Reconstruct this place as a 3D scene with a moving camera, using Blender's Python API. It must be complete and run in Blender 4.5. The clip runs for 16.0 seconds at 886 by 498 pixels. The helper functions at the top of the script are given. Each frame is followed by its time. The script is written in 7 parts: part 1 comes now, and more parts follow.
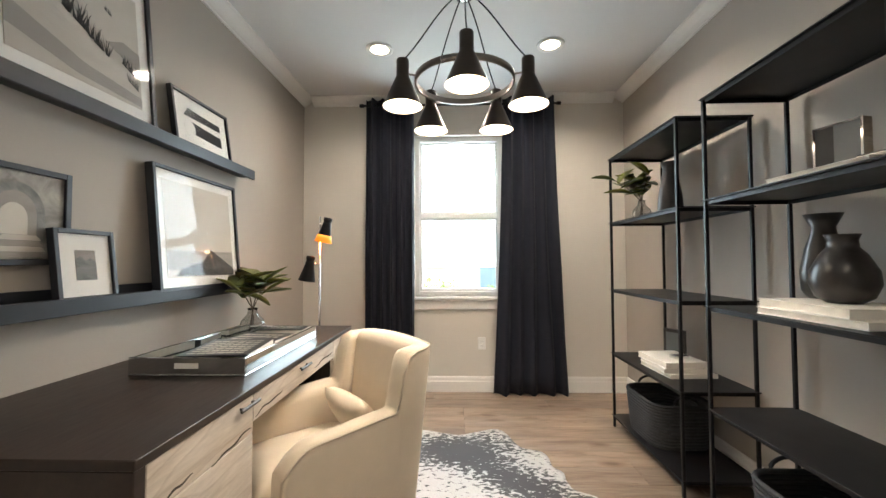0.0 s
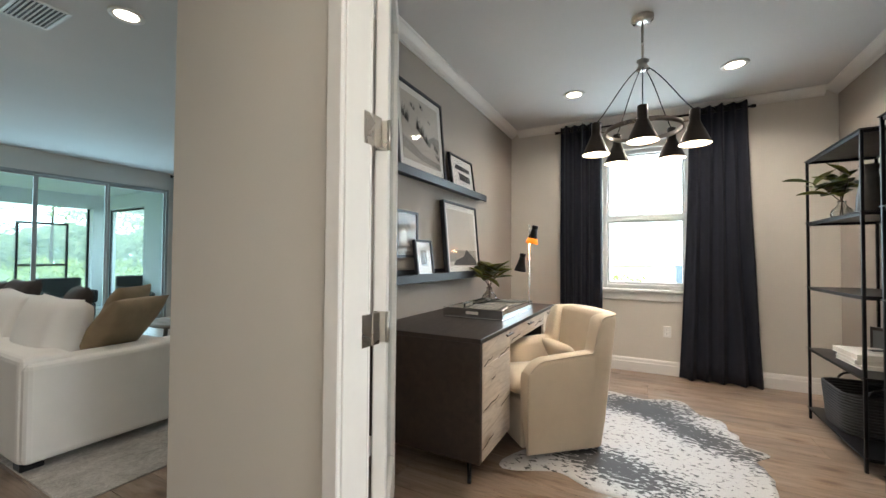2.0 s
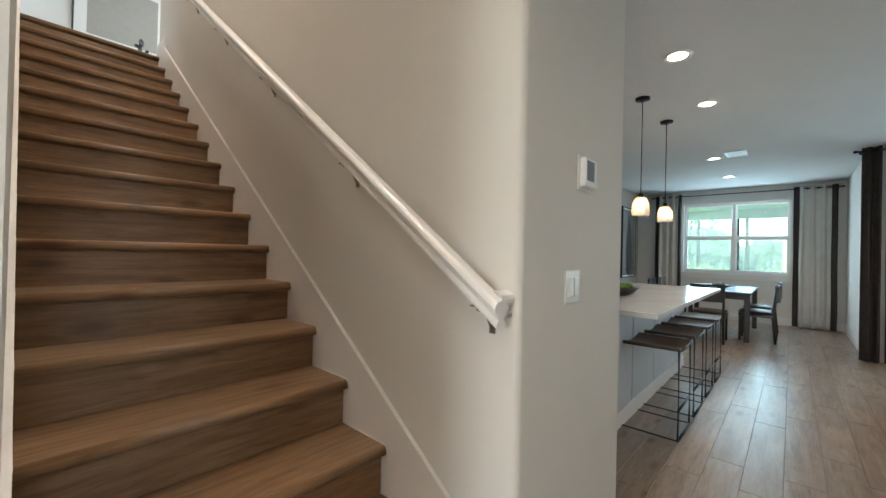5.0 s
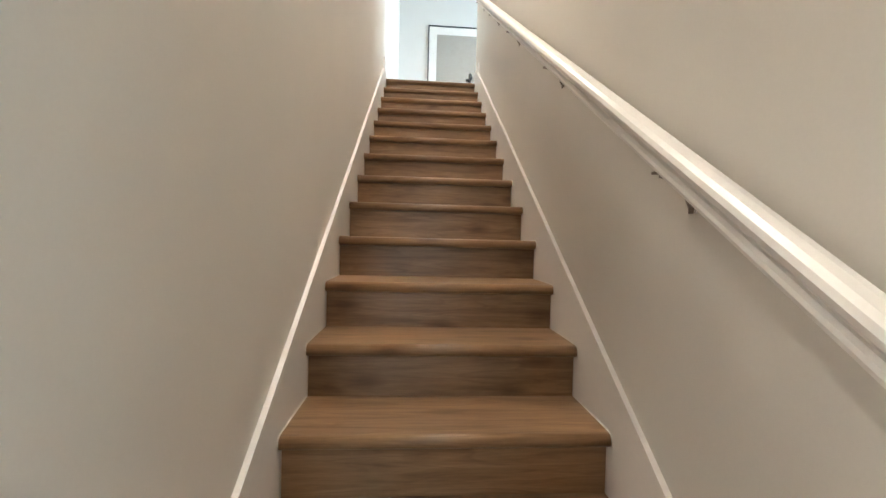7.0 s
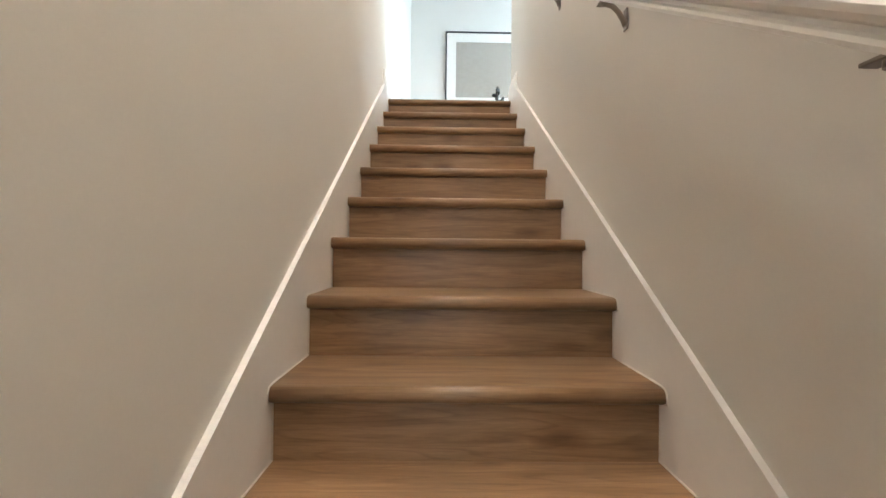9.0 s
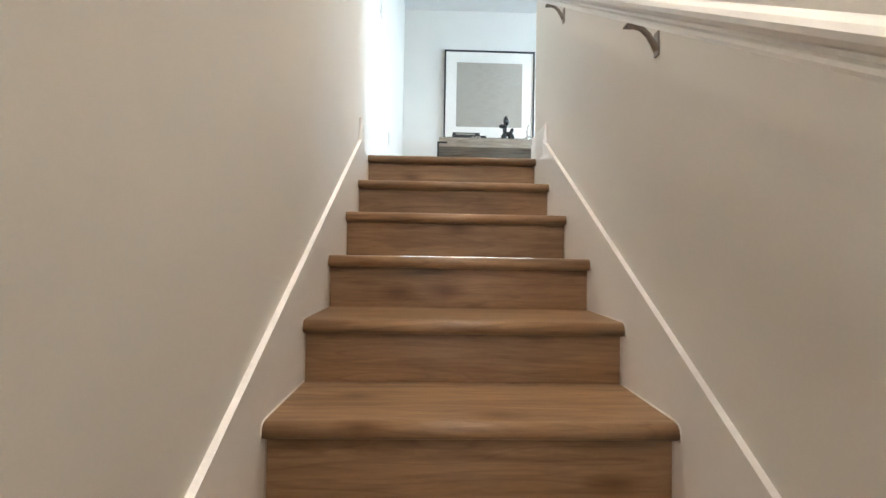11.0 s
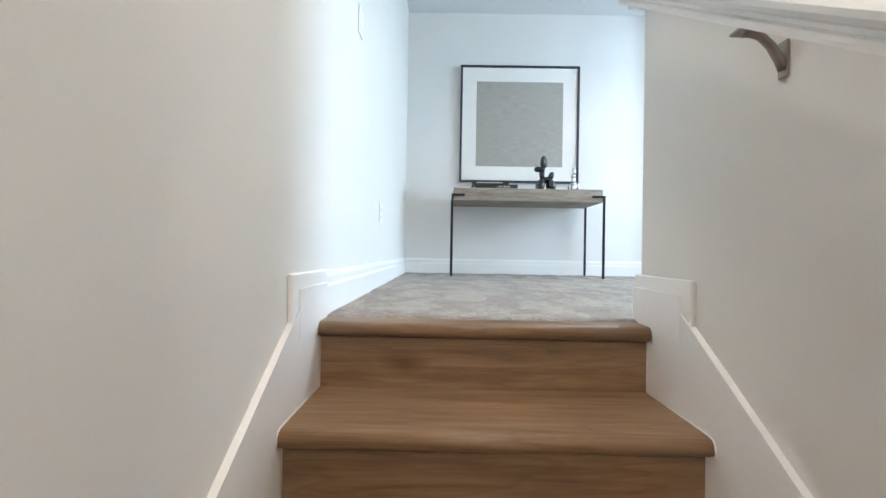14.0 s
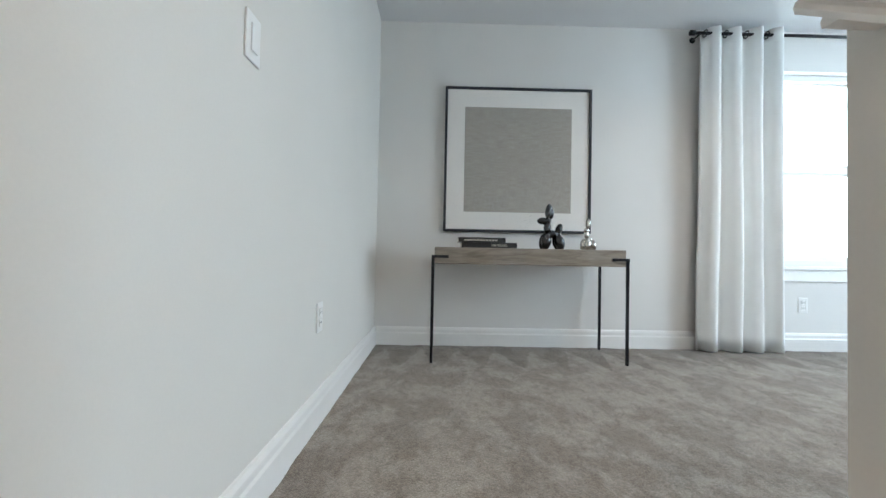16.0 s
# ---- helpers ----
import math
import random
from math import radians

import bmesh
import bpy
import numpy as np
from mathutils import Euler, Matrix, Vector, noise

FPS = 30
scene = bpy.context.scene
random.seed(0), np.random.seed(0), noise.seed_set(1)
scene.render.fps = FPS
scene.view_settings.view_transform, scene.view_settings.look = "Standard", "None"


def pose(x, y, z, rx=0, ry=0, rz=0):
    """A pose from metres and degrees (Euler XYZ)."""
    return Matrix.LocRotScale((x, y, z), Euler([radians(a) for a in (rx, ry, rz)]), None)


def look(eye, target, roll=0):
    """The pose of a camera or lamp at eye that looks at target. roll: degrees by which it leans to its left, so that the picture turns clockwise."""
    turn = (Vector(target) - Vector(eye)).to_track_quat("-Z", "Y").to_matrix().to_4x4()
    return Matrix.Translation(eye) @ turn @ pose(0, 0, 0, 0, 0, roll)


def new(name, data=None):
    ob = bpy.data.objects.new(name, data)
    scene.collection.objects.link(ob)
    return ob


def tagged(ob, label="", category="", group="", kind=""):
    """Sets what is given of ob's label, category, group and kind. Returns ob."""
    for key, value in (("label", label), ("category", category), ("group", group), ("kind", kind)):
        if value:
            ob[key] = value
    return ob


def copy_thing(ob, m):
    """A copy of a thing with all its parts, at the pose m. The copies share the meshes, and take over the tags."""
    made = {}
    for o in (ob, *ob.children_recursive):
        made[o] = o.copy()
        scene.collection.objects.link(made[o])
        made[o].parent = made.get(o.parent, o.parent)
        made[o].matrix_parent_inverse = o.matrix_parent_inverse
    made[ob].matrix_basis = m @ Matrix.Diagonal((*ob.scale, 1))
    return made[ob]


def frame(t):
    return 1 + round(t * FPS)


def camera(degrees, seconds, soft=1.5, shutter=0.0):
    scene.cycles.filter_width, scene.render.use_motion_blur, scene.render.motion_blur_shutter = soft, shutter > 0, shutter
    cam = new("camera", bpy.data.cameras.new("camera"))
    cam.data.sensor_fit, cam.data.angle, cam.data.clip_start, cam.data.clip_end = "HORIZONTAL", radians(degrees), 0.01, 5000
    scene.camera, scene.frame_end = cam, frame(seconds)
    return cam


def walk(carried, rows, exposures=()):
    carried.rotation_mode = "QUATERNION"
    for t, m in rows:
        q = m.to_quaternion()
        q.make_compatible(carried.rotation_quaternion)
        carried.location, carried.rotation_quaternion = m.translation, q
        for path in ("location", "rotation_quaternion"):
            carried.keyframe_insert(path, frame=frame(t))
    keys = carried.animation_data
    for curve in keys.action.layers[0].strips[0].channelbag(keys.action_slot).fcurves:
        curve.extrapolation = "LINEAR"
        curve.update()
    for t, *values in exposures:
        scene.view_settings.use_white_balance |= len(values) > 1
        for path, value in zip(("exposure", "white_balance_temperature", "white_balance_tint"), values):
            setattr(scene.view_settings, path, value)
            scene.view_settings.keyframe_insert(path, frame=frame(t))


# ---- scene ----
cam = camera(97.49, 16.0)
PATH = [
    (0, (0.399, 0.08, 1.198), (0.342, 2.078, 1.262), -0.2),
    (0.5, (0.377, -0.209, 1.217), (0.341, 1.789, 1.279), -0.1),
    (1, (0.399, -0.559, 1.214), (0.259, 1.436, 1.27), 0.1),
    (1.5, (0.436, -0.807, 1.181), (-0.03, 1.138, 1.235), 0.3),
    (2, (0.472, -0.947, 1.193), (-0.459, 0.822, 1.237), 0.4),
    (2.5, (0.48, -1.009, 1.223), (-0.93, 0.409, 1.265), 0.5),
    (3, (0.439, -1.018, 1.247), (-1.327, -0.08, 1.282), 0.7),
    (3.5, (0.34, -1.0, 1.211), (-1.625, -0.627, 1.248), 0.5),
    (4, (0.184, -0.915, 1.24), (-1.802, -1.15, 1.272), 0.9),
    (4.5, (0.015, -0.846, 1.266), (-1.807, -1.671, 1.285), 1.2),
    (5, (-0.155, -0.85, 1.282), (-1.643, -2.187, 1.295), 1.3),
    (5.2, (-0.218, -0.86, 1.284), (-1.534, -2.366, 1.299), 1.4),
    (7.3, (-0.575, -1.63, 1.509), (-0.636, -3.629, 1.473), 0.9),
    (7.5, (-0.597, -1.803, 1.537), (-0.636, -3.802, 1.518), 0.6),
    (8, (-0.592, -2.148, 1.686), (-0.622, -4.148, 1.678), 0.8),
    (8.5, (-0.57, -2.366, 1.818), (-0.594, -4.366, 1.816), 0.7),
    (9, (-0.56, -2.578, 1.986), (-0.585, -4.578, 1.999), 0.6),
    (9.5, (-0.524, -2.803, 2.157), (-0.561, -4.802, 2.18), 0.7),
    (10, (-0.535, -2.997, 2.316), (-0.578, -4.996, 2.342), 0.9),
    (10.2, (-0.543, -3.085, 2.376), (-0.604, -5.083, 2.423), 1.0),
    (12.5, (-0.525, -3.877, 2.991), (-0.534, -5.877, 2.999), 0.9),
    (13, (-0.538, -4.083, 3.138), (-0.538, -6.083, 3.146), 0.9),
    (13.5, (-0.521, -4.289, 3.249), (-0.511, -6.289, 3.259), 0.9),
    (14, (-0.522, -4.443, 3.353), (-0.509, -6.443, 3.365), 1.0),
    (14.5, (-0.553, -4.621, 3.516), (-0.541, -6.621, 3.53), 1.1),
    (15, (-0.549, -4.791, 3.626), (-0.538, -6.791, 3.642), 1.1),
    (15.5, (-0.556, -4.948, 3.699), (-0.558, -6.948, 3.725), 1.1),
    (16, (-0.596, -5.141, 3.797), (-0.625, -7.14, 3.838), 1.1),
]
walk(cam, [(t, look(eye, target, roll)) for t, eye, target, roll in PATH],
     [(0, 1.52, 6400, 10), (1.5, 1.42, 6300, 10), (2.5, 1.22, 6150, 10), (3.5, 1.25, 6150, 10), (4.5, 1.46, 6350, 12), (5.2, 1.57, 6250, 11), (7.5, 2.2, 6200, 10), (10.2, 2.05, 6100, 10),
      (12.5, 1.72, 5950, 10), (13.5, 1.65, 5800, 10), (14.5, 1.5, 5700, 11), (15.2, 1.1, 5850, 11), (16.0, 0.74, 6200, 13)])

# ---- world, daylight and exposure ----
world = bpy.data.worlds.new("world")
scene.world = world
world.use_nodes = True
wt = world.node_tree
sky = wt.nodes.new("ShaderNodeTexSky")
sky.sky_type = "NISHITA"
sky.sun_disc = False
sky.sun_elevation, sky.sun_rotation = radians(69), radians(67)
sky.air_density, sky.dust_density, sky.ozone_density = 1.0, 3.0, 1.0
wt.links.new(sky.outputs[0], wt.nodes["Background"].inputs[0])
wt.nodes["Background"].inputs[1].default_value = 0.15

sun = new("sun", bpy.data.lights.new("sun", "SUN"))
sun.data.energy, sun.data.angle, sun.data.color = 4.0, radians(3), (1.0, 0.95, 0.88)
sun.matrix_world = look((0, 0, 20), (-7, -3, 0))

scene.view_settings.exposure = 1.5


def daylight(name, x, y, z, w, h, aim, watts, colour=(0.80, 0.92, 1.0)):
    """Sky light standing in a window opening, shining the way of aim."""
    d = bpy.data.lights.new(name, "AREA")
    d.shape, d.size, d.size_y, d.energy, d.color = "RECTANGLE", w, h, watts, colour
    o = new(name, d)
    o.matrix_world = look((x, y, z), (x + aim[0], y + aim[1], z + aim[2]))
    return o


daylight("daylight_office", 0.44, 3.90, 1.62, 0.78, 1.45, (0, -1, -0.1), 13)
daylight("daylight_sliders", -7.72, 1.75, 1.25, 2.6, 2.3, (1, 0, -0.05), 26, (0.76, 0.92, 1.0))
daylight("daylight_dining", -10.32, -1.75, 1.7, 1.7, 1.4, (1, 0, -0.05), 18, (0.66, 0.87, 1.0))
daylight("daylight_loft", -3.47, -8.15, 4.5, 1.3, 1.7, (0, 1, -0.1), 30)
# added lamp in an unseen side window, to cool and brighten the loft
daylight("daylight_loft_side", -5.16, -6.2, 4.5, 1.7, 1.4, (1, 0, -0.1), 66, (0.68, 0.87, 1.0))
daylight("daylight_foyer", 3.13, -0.75, 1.3, 0.8, 1.9, (-1, 0, -0.05), 15, (1.0, 0.97, 0.93))

# ---- materials ----
def material(name):
    m = bpy.data.materials.new(name)
    m.use_nodes = True
    nt = m.node_tree
    return m, nt, nt.nodes["Principled BSDF"]


def tex_space(nt, scale=(1, 1, 1), world_space=False):
    if world_space:
        g = nt.nodes.new("ShaderNodeNewGeometry").outputs["Position"]
    else:
        g = nt.nodes.new("ShaderNodeTexCoord").outputs["Object"]
    mp = nt.nodes.new("ShaderNodeMapping")
    mp.inputs["Scale"].default_value = scale
    nt.links.new(g, mp.inputs["Vector"])
    return mp.outputs["Vector"]


def noise_tex(nt, vec, scale, detail=4.0, rough=0.55, distort=0.0):
    n = nt.nodes.new("ShaderNodeTexNoise")
    n.inputs["Scale"].default_value, n.inputs["Detail"].default_value = scale, detail
    n.inputs["Roughness"].default_value, n.inputs["Distortion"].default_value = rough, distort
    nt.links.new(vec, n.inputs["Vector"])
    return n.outputs["Fac"]


def ramp(nt, fac, *stops):
    r = nt.nodes.new("ShaderNodeValToRGB")
    e = r.color_ramp.elements
    while len(e) < len(stops):
        e.new(0.5)
    for el, (p, c) in zip(e, stops):
        el.position, el.color = p, (*c, 1)
    nt.links.new(fac, r.inputs["Fac"])
    return r.outputs["Color"]


def mix(nt, a, b, fac=0.5, how="MIX"):
    n = nt.nodes.new("ShaderNodeMix")
    n.data_type, n.blend_type = "RGBA", how
    for sock, v in ((n.inputs["A"], a), (n.inputs["B"], b), (n.inputs["Factor"], fac)):
        if hasattr(v, "is_linked"):
            nt.links.new(v, sock)
        elif isinstance(v, tuple):
            sock.default_value = (*v, 1)
        else:
            sock.default_value = v
    return n.outputs["Result"]


def relief(nt, bsdf, height, strength, dist):
    b = nt.nodes.new("ShaderNodeBump")
    b.inputs["Strength"].default_value, b.inputs["Distance"].default_value = strength, dist
    nt.links.new(height, b.inputs["Height"])
    nt.links.new(b.outputs["Normal"], bsdf.inputs["Normal"])


def plain(name, col, rough=0.6, metal=0.0, var=0.06, scale=3.0, grain=120.0, bump=0.15, dist=0.0006, coat=0.0, space=False, sheen=0.0):
    """Paint, metal, cloth or plastic: two scales of variation in tone and a fine relief."""
    m, nt, b = material(name)
    v = tex_space(nt, world_space=space)
    big, fine = noise_tex(nt, v, scale, 3), noise_tex(nt, v, grain, 2)
    lo = tuple(c * (1 - var) for c in col)
    hi = tuple(min(1, c * (1 + var)) for c in col)
    c1 = ramp(nt, big, (0.3, lo), (0.7, hi))
    c2 = ramp(nt, fine, (0.3, tuple(1 - var * 0.6 for _ in col)), (0.7, (1, 1, 1)))
    nt.links.new(mix(nt, c1, c2, 1.0, "MULTIPLY"), b.inputs["Base Color"])
    r = nt.nodes.new("ShaderNodeMapRange")
    r.inputs["To Min"].default_value, r.inputs["To Max"].default_value = max(0, rough - 0.07), min(1, rough + 0.07)
    nt.links.new(big, r.inputs["Value"])
    nt.links.new(r.outputs["Result"], b.inputs["Roughness"])
    b.inputs["Metallic"].default_value = metal
    b.inputs["Coat Weight"].default_value = coat
    b.inputs["Sheen Weight"].default_value = sheen
    relief(nt, b, fine, bump, dist)
    return m


def wood(name, dark, mid, light, axis=0, rough=0.45, stretch=9.0, size=1.0, knots=True, figure=0.5, knot=0.85, bump=0.25):
    """Boards with streaks along an axis, darker cathedral figure and knots; each piece shifted by its own random number."""
    m, nt, b = material(name)
    info = nt.nodes.new("ShaderNodeObjectInfo")
    tc = nt.nodes.new("ShaderNodeNewGeometry").outputs["Position"]
    off = nt.nodes.new("ShaderNodeVectorMath")
    off.operation = "MULTIPLY_ADD"
    nt.links.new(info.outputs["Random"], off.inputs[0])
    off.inputs[1].default_value = (37.0, 53.0, 29.0)
    nt.links.new(tc, off.inputs[2])
    mp = nt.nodes.new("ShaderNodeMapping")
    s = [stretch * size] * 3
    s[axis] = 1.0 * size
    mp.inputs["Scale"].default_value = s
    nt.links.new(off.outputs[0], mp.inputs["Vector"])
    v = mp.outputs["Vector"]
    streak = noise_tex(nt, v, 2.2, 6, 0.62, 0.6)
    fine = noise_tex(nt, v, 14.0, 3, 0.6, 0.2)
    patch = noise_tex(nt, off.outputs[0], 2.4, 2)
    c = ramp(nt, streak, (0.30, dark), (0.47, mid), (0.70, light))
    c = mix(nt, c, ramp(nt, fine, (0.25, (0.80, 0.79, 0.78)), (0.7, (1, 1, 1))), 1.0, "MULTIPLY")
    c = mix(nt, c, ramp(nt, patch, (0.3, (0.82, 0.83, 0.86)), (0.7, (1.08, 1.03, 0.98))), 1.0, "MULTIPLY")
    if knots:
        # cathedral figure: contour lines of a slow stretched noise
        slow = noise_tex(nt, v, 0.75, 2, 0.45, 0.2)
        pp = nt.nodes.new("ShaderNodeMath")
        pp.operation = "MULTIPLY"
        pp.inputs[1].default_value = 13.0
        nt.links.new(slow, pp.inputs[0])
        fr = nt.nodes.new("ShaderNodeMath")
        fr.operation = "FRACT"
        nt.links.new(pp.outputs[0], fr.inputs[0])
        c = mix(nt, c, ramp(nt, fr.outputs[0], (0.0, (1.03, 1.02, 1.0)), (0.72, (0.95, 0.93, 0.92)), (0.90, (0.70, 0.64, 0.60)), (1.0, (1.0, 0.98, 0.96))), figure, "MULTIPLY")
        mk = nt.nodes.new("ShaderNodeMapping")
        k = [6.5 * size] * 3
        k[axis] = 2.6 * size
        mk.inputs["Scale"].default_value = k
        nt.links.new(off.outputs[0], mk.inputs["Vector"])
        vo = nt.nodes.new("ShaderNodeTexVoronoi")
        vo.inputs["Scale"].default_value = 1.0
        nt.links.new(mk.outputs["Vector"], vo.inputs["Vector"])
        kc = ramp(nt, vo.outputs["Distance"], (0.06, (0.30, 0.22, 0.17)), (0.14, (0.66, 0.57, 0.50)), (0.26, (1, 1, 1)))
        c = mix(nt, c, kc, knot, "MULTIPLY")
    tone = nt.nodes.new("ShaderNodeMapRange")
    tone.inputs["To Min"].default_value, tone.inputs["To Max"].default_value = 0.86, 1.12
    nt.links.new(info.outputs["Random"], tone.inputs["Value"])
    hv = nt.nodes.new("ShaderNodeHueSaturation")
    nt.links.new(tone.outputs["Result"], hv.inputs["Value"])
    nt.links.new(c, hv.inputs["Color"])
    nt.links.new(hv.outputs["Color"], b.inputs["Base Color"])
    r = nt.nodes.new("ShaderNodeMapRange")
    r.inputs["To Min"].default_value, r.inputs["To Max"].default_value = rough - 0.08, rough + 0.10
    nt.links.new(fine, r.inputs["Value"])
    nt.links.new(r.outputs["Result"], b.inputs["Roughness"])
    relief(nt, b, fine, bump, 0.0008)
    return m


def pane_glass(name, tint=(1, 1, 1), gloss=1.0):
    """Thin clear glass: see-through, with a mirror sheen that grows at grazing angles."""
    m, nt, b = material(name)
    nt.nodes.remove(b)
    tr, gl = nt.nodes.new("ShaderNodeBsdfTransparent"), nt.nodes.new("ShaderNodeBsdfGlossy")
    tr.inputs["Color"].default_value = (*tint, 1)
    gl.inputs["Roughness"].default_value = 0.015
    lw = nt.nodes.new("ShaderNodeLayerWeight")
    pw = nt.nodes.new("ShaderNodeMath")
    pw.operation = "POWER"
    pw.inputs[1].default_value = 4.5
    nt.links.new(lw.outputs["Facing"], pw.inputs[0])
    mul = nt.nodes.new("ShaderNodeMath")
    mul.operation = "MULTIPLY_ADD"
    mul.inputs[1].default_value, mul.inputs[2].default_value = 0.9 * gloss, 0.035 * gloss
    nt.links.new(pw.outputs[0], mul.inputs[0])
    mx = nt.nodes.new("ShaderNodeMixShader")
    nt.links.new(mul.outputs[0], mx.inputs[0])
    nt.links.new(tr.outputs[0], mx.inputs[1])
    nt.links.new(gl.outputs[0], mx.inputs[2])
    nt.links.new(mx.outputs[0], nt.nodes["Material Output"].inputs["Surface"])
    return m


def clear_glass(name):
    m, nt, b = material(name)
    b.inputs["Transmission Weight"].default_value = 1.0
    b.inputs["Roughness"].default_value = 0.02
    b.inputs["IOR"].default_value = 1.45
    return m


def glow(name, col, strength):
    m, nt, b = material(name)
    b.inputs["Base Color"].default_value = (*(0.85 * c for c in col), 1)
    b.inputs["Emission Color"].default_value = (*col, 1)
    b.inputs["Emission Strength"].default_value = strength
    return m


WARM = (1.0, 0.87, 0.72)
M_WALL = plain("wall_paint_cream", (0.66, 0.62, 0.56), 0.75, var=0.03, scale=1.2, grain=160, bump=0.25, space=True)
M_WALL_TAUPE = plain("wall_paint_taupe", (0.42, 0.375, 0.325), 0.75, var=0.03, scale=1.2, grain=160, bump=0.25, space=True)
M_WALL_LOFT = plain("wall_paint_offwhite", (0.72, 0.70, 0.67), 0.75, var=0.03, scale=1.2, grain=160, bump=0.25, space=True)
# creamier than the loft's off-white: warm stair light put into the wall colour
M_WALL_STAIR = plain("wall_stair_warm_tint", (0.69, 0.662, 0.615), 0.75, var=0.03, scale=1.2, grain=160, bump=0.25, space=True)
M_CEIL = plain("ceiling_paint", (0.70, 0.70, 0.70), 0.85, var=0.03, scale=1.0, grain=90, bump=0.5, dist=0.001, space=True)
M_TRIM = plain("trim_paint_white", (0.80, 0.78, 0.75), 0.35, var=0.03, scale=2.0, grain=40, bump=0.05)
M_PLANK = wood("floor_plank_oak", (0.215, 0.155, 0.112), (0.31, 0.235, 0.178), (0.40, 0.32, 0.255), 0, 0.30)
M_STAIR = wood("stair_wood", (0.170, 0.096, 0.046), (0.252, 0.152, 0.076), (0.330, 0.212, 0.116), 0, 0.42, stretch=13.0, size=1.15, figure=0.55, knot=0.7)
M_GAP = plain("plank_gap", (0.13, 0.095, 0.07), 0.8)
M_BLACK = plain("black_metal", (0.016, 0.016, 0.018), 0.42, 0.6, var=0.2, scale=8)
M_LEDGE = plain("black_painted_wood", (0.018, 0.020, 0.026), 0.40, var=0.15, scale=10, grain=60)
M_DESKTOP = wood("espresso_wood", (0.018, 0.011, 0.008), (0.028, 0.017, 0.012), (0.042, 0.026, 0.019), 1, 0.42, knots=False)
M_DRAWER = wood("bleached_wood", (0.55, 0.47, 0.38), (0.69, 0.62, 0.53), (0.78, 0.72, 0.64), 1, 0.5, stretch=7)
M_CRACK = plain("dark_seam", (0.05, 0.035, 0.025), 0.9)
M_CREAM = plain("cream_linen", (0.70, 0.59, 0.45), 0.9, var=0.05, scale=5, grain=420, bump=0.5, dist=0.0012, sheen=0.2)
M_PIPING = plain("cream_piping", (0.60, 0.50, 0.385), 0.85, var=0.05, scale=20, grain=400, bump=0.4)
M_NAVY = plain("navy_curtain", (0.009, 0.011, 0.021), 0.9, var=0.12, scale=6, grain=500, bump=0.4)
M_SHEER = plain("white_curtain", (0.80, 0.80, 0.78), 0.85, var=0.03, scale=4, grain=500, bump=0.4)
M_OATMEAL = plain("oatmeal_curtain", (0.62, 0.60, 0.56), 0.85, var=0.05, scale=4, grain=500, bump=0.4)
M_NICKEL = plain("brushed_nickel", (0.58, 0.55, 0.51), 0.28, 1.0, var=0.06, scale=6, grain=200, bump=0.05)
M_GUNMETAL = plain("bronze_metal", (0.070, 0.058, 0.050), 0.30, 0.9, var=0.1, scale=6, grain=120, bump=0.05)
M_BRACKET = plain("bracket_metal", (0.30, 0.26, 0.23), 0.38, 0.9, var=0.08, scale=6, grain=200, bump=0.05)
M_BRASS = plain("brass", (0.78, 0.50, 0.18), 0.25, 1.0, var=0.08)
M_CHROME = plain("polished_chrome", (0.75, 0.75, 0.76), 0.08, 1.0, var=0.03, bump=0.0)
M_SILVER = plain("silver_figurine", (0.72, 0.70, 0.66), 0.16, 1.0, var=0.06, scale=15, bump=0.02)
M_MIRROR = plain("mirror_tray", (0.72, 0.74, 0.74), 0.05, 1.0, var=0.02, bump=0.0)
M_GLASS = clear_glass("clear_glass")
M_PANE = pane_glass("window_pane", (0.96, 0.99, 1.0))
M_PICGLASS = pane_glass("picture_glass", (1, 1, 1), 0.3)
M_LOWE = pane_glass("low_e_pane", (0.83, 0.96, 0.99))
M_ALU = plain("grey_aluminium", (0.40, 0.42, 0.42), 0.45, 0.4, var=0.05)
M_RING = plain("aged_nickel", (0.34, 0.29, 0.25), 0.30, 1.0, var=0.08, scale=6, grain=160, bump=0.05)
M_CAULK = plain("white_caulk", (0.78, 0.75, 0.70), 0.6, var=0.04)
M_VASE = plain("dark_clay", (0.040, 0.035, 0.033), 0.33, var=0.25, scale=14, grain=90, bump=0.2)
M_BOOKPAGE = plain("book_paper", (0.78, 0.72, 0.62), 0.8, var=0.05, scale=30, grain=300, bump=0.4)
M_BOOKWHITE = plain("white_book_cover", (0.82, 0.77, 0.69), 0.55, var=0.04, scale=8)
M_BOOKBLACK = plain("black_book_cover", (0.014, 0.014, 0.015), 0.35, var=0.2, scale=10)
M_INK = plain("pale_print", (0.62, 0.58, 0.50), 0.6)
M_BASKET = plain("black_woven_rope", (0.030, 0.031, 0.034), 0.6, var=0.35, scale=40, grain=220, bump=0.8, dist=0.003)
M_MATBOARD = plain("white_mat_board", (0.80, 0.77, 0.73), 0.9, var=0.02)
M_SOFA = plain("white_slipcover", (0.78, 0.75, 0.71), 0.9, var=0.04, scale=3, grain=380, bump=0.4, dist=0.001)
M_TAN = plain("tan_cushion", (0.30, 0.225, 0.14), 0.8, var=0.12, scale=8, grain=300, bump=0.4)
M_UMBER = plain("dark_cushion", (0.045, 0.036, 0.032), 0.8, var=0.3, scale=14, grain=250, bump=0.4)
M_QUARTZ = plain("white_quartz", (0.78, 0.77, 0.75), 0.12, var=0.04, scale=2.5, bump=0.0)
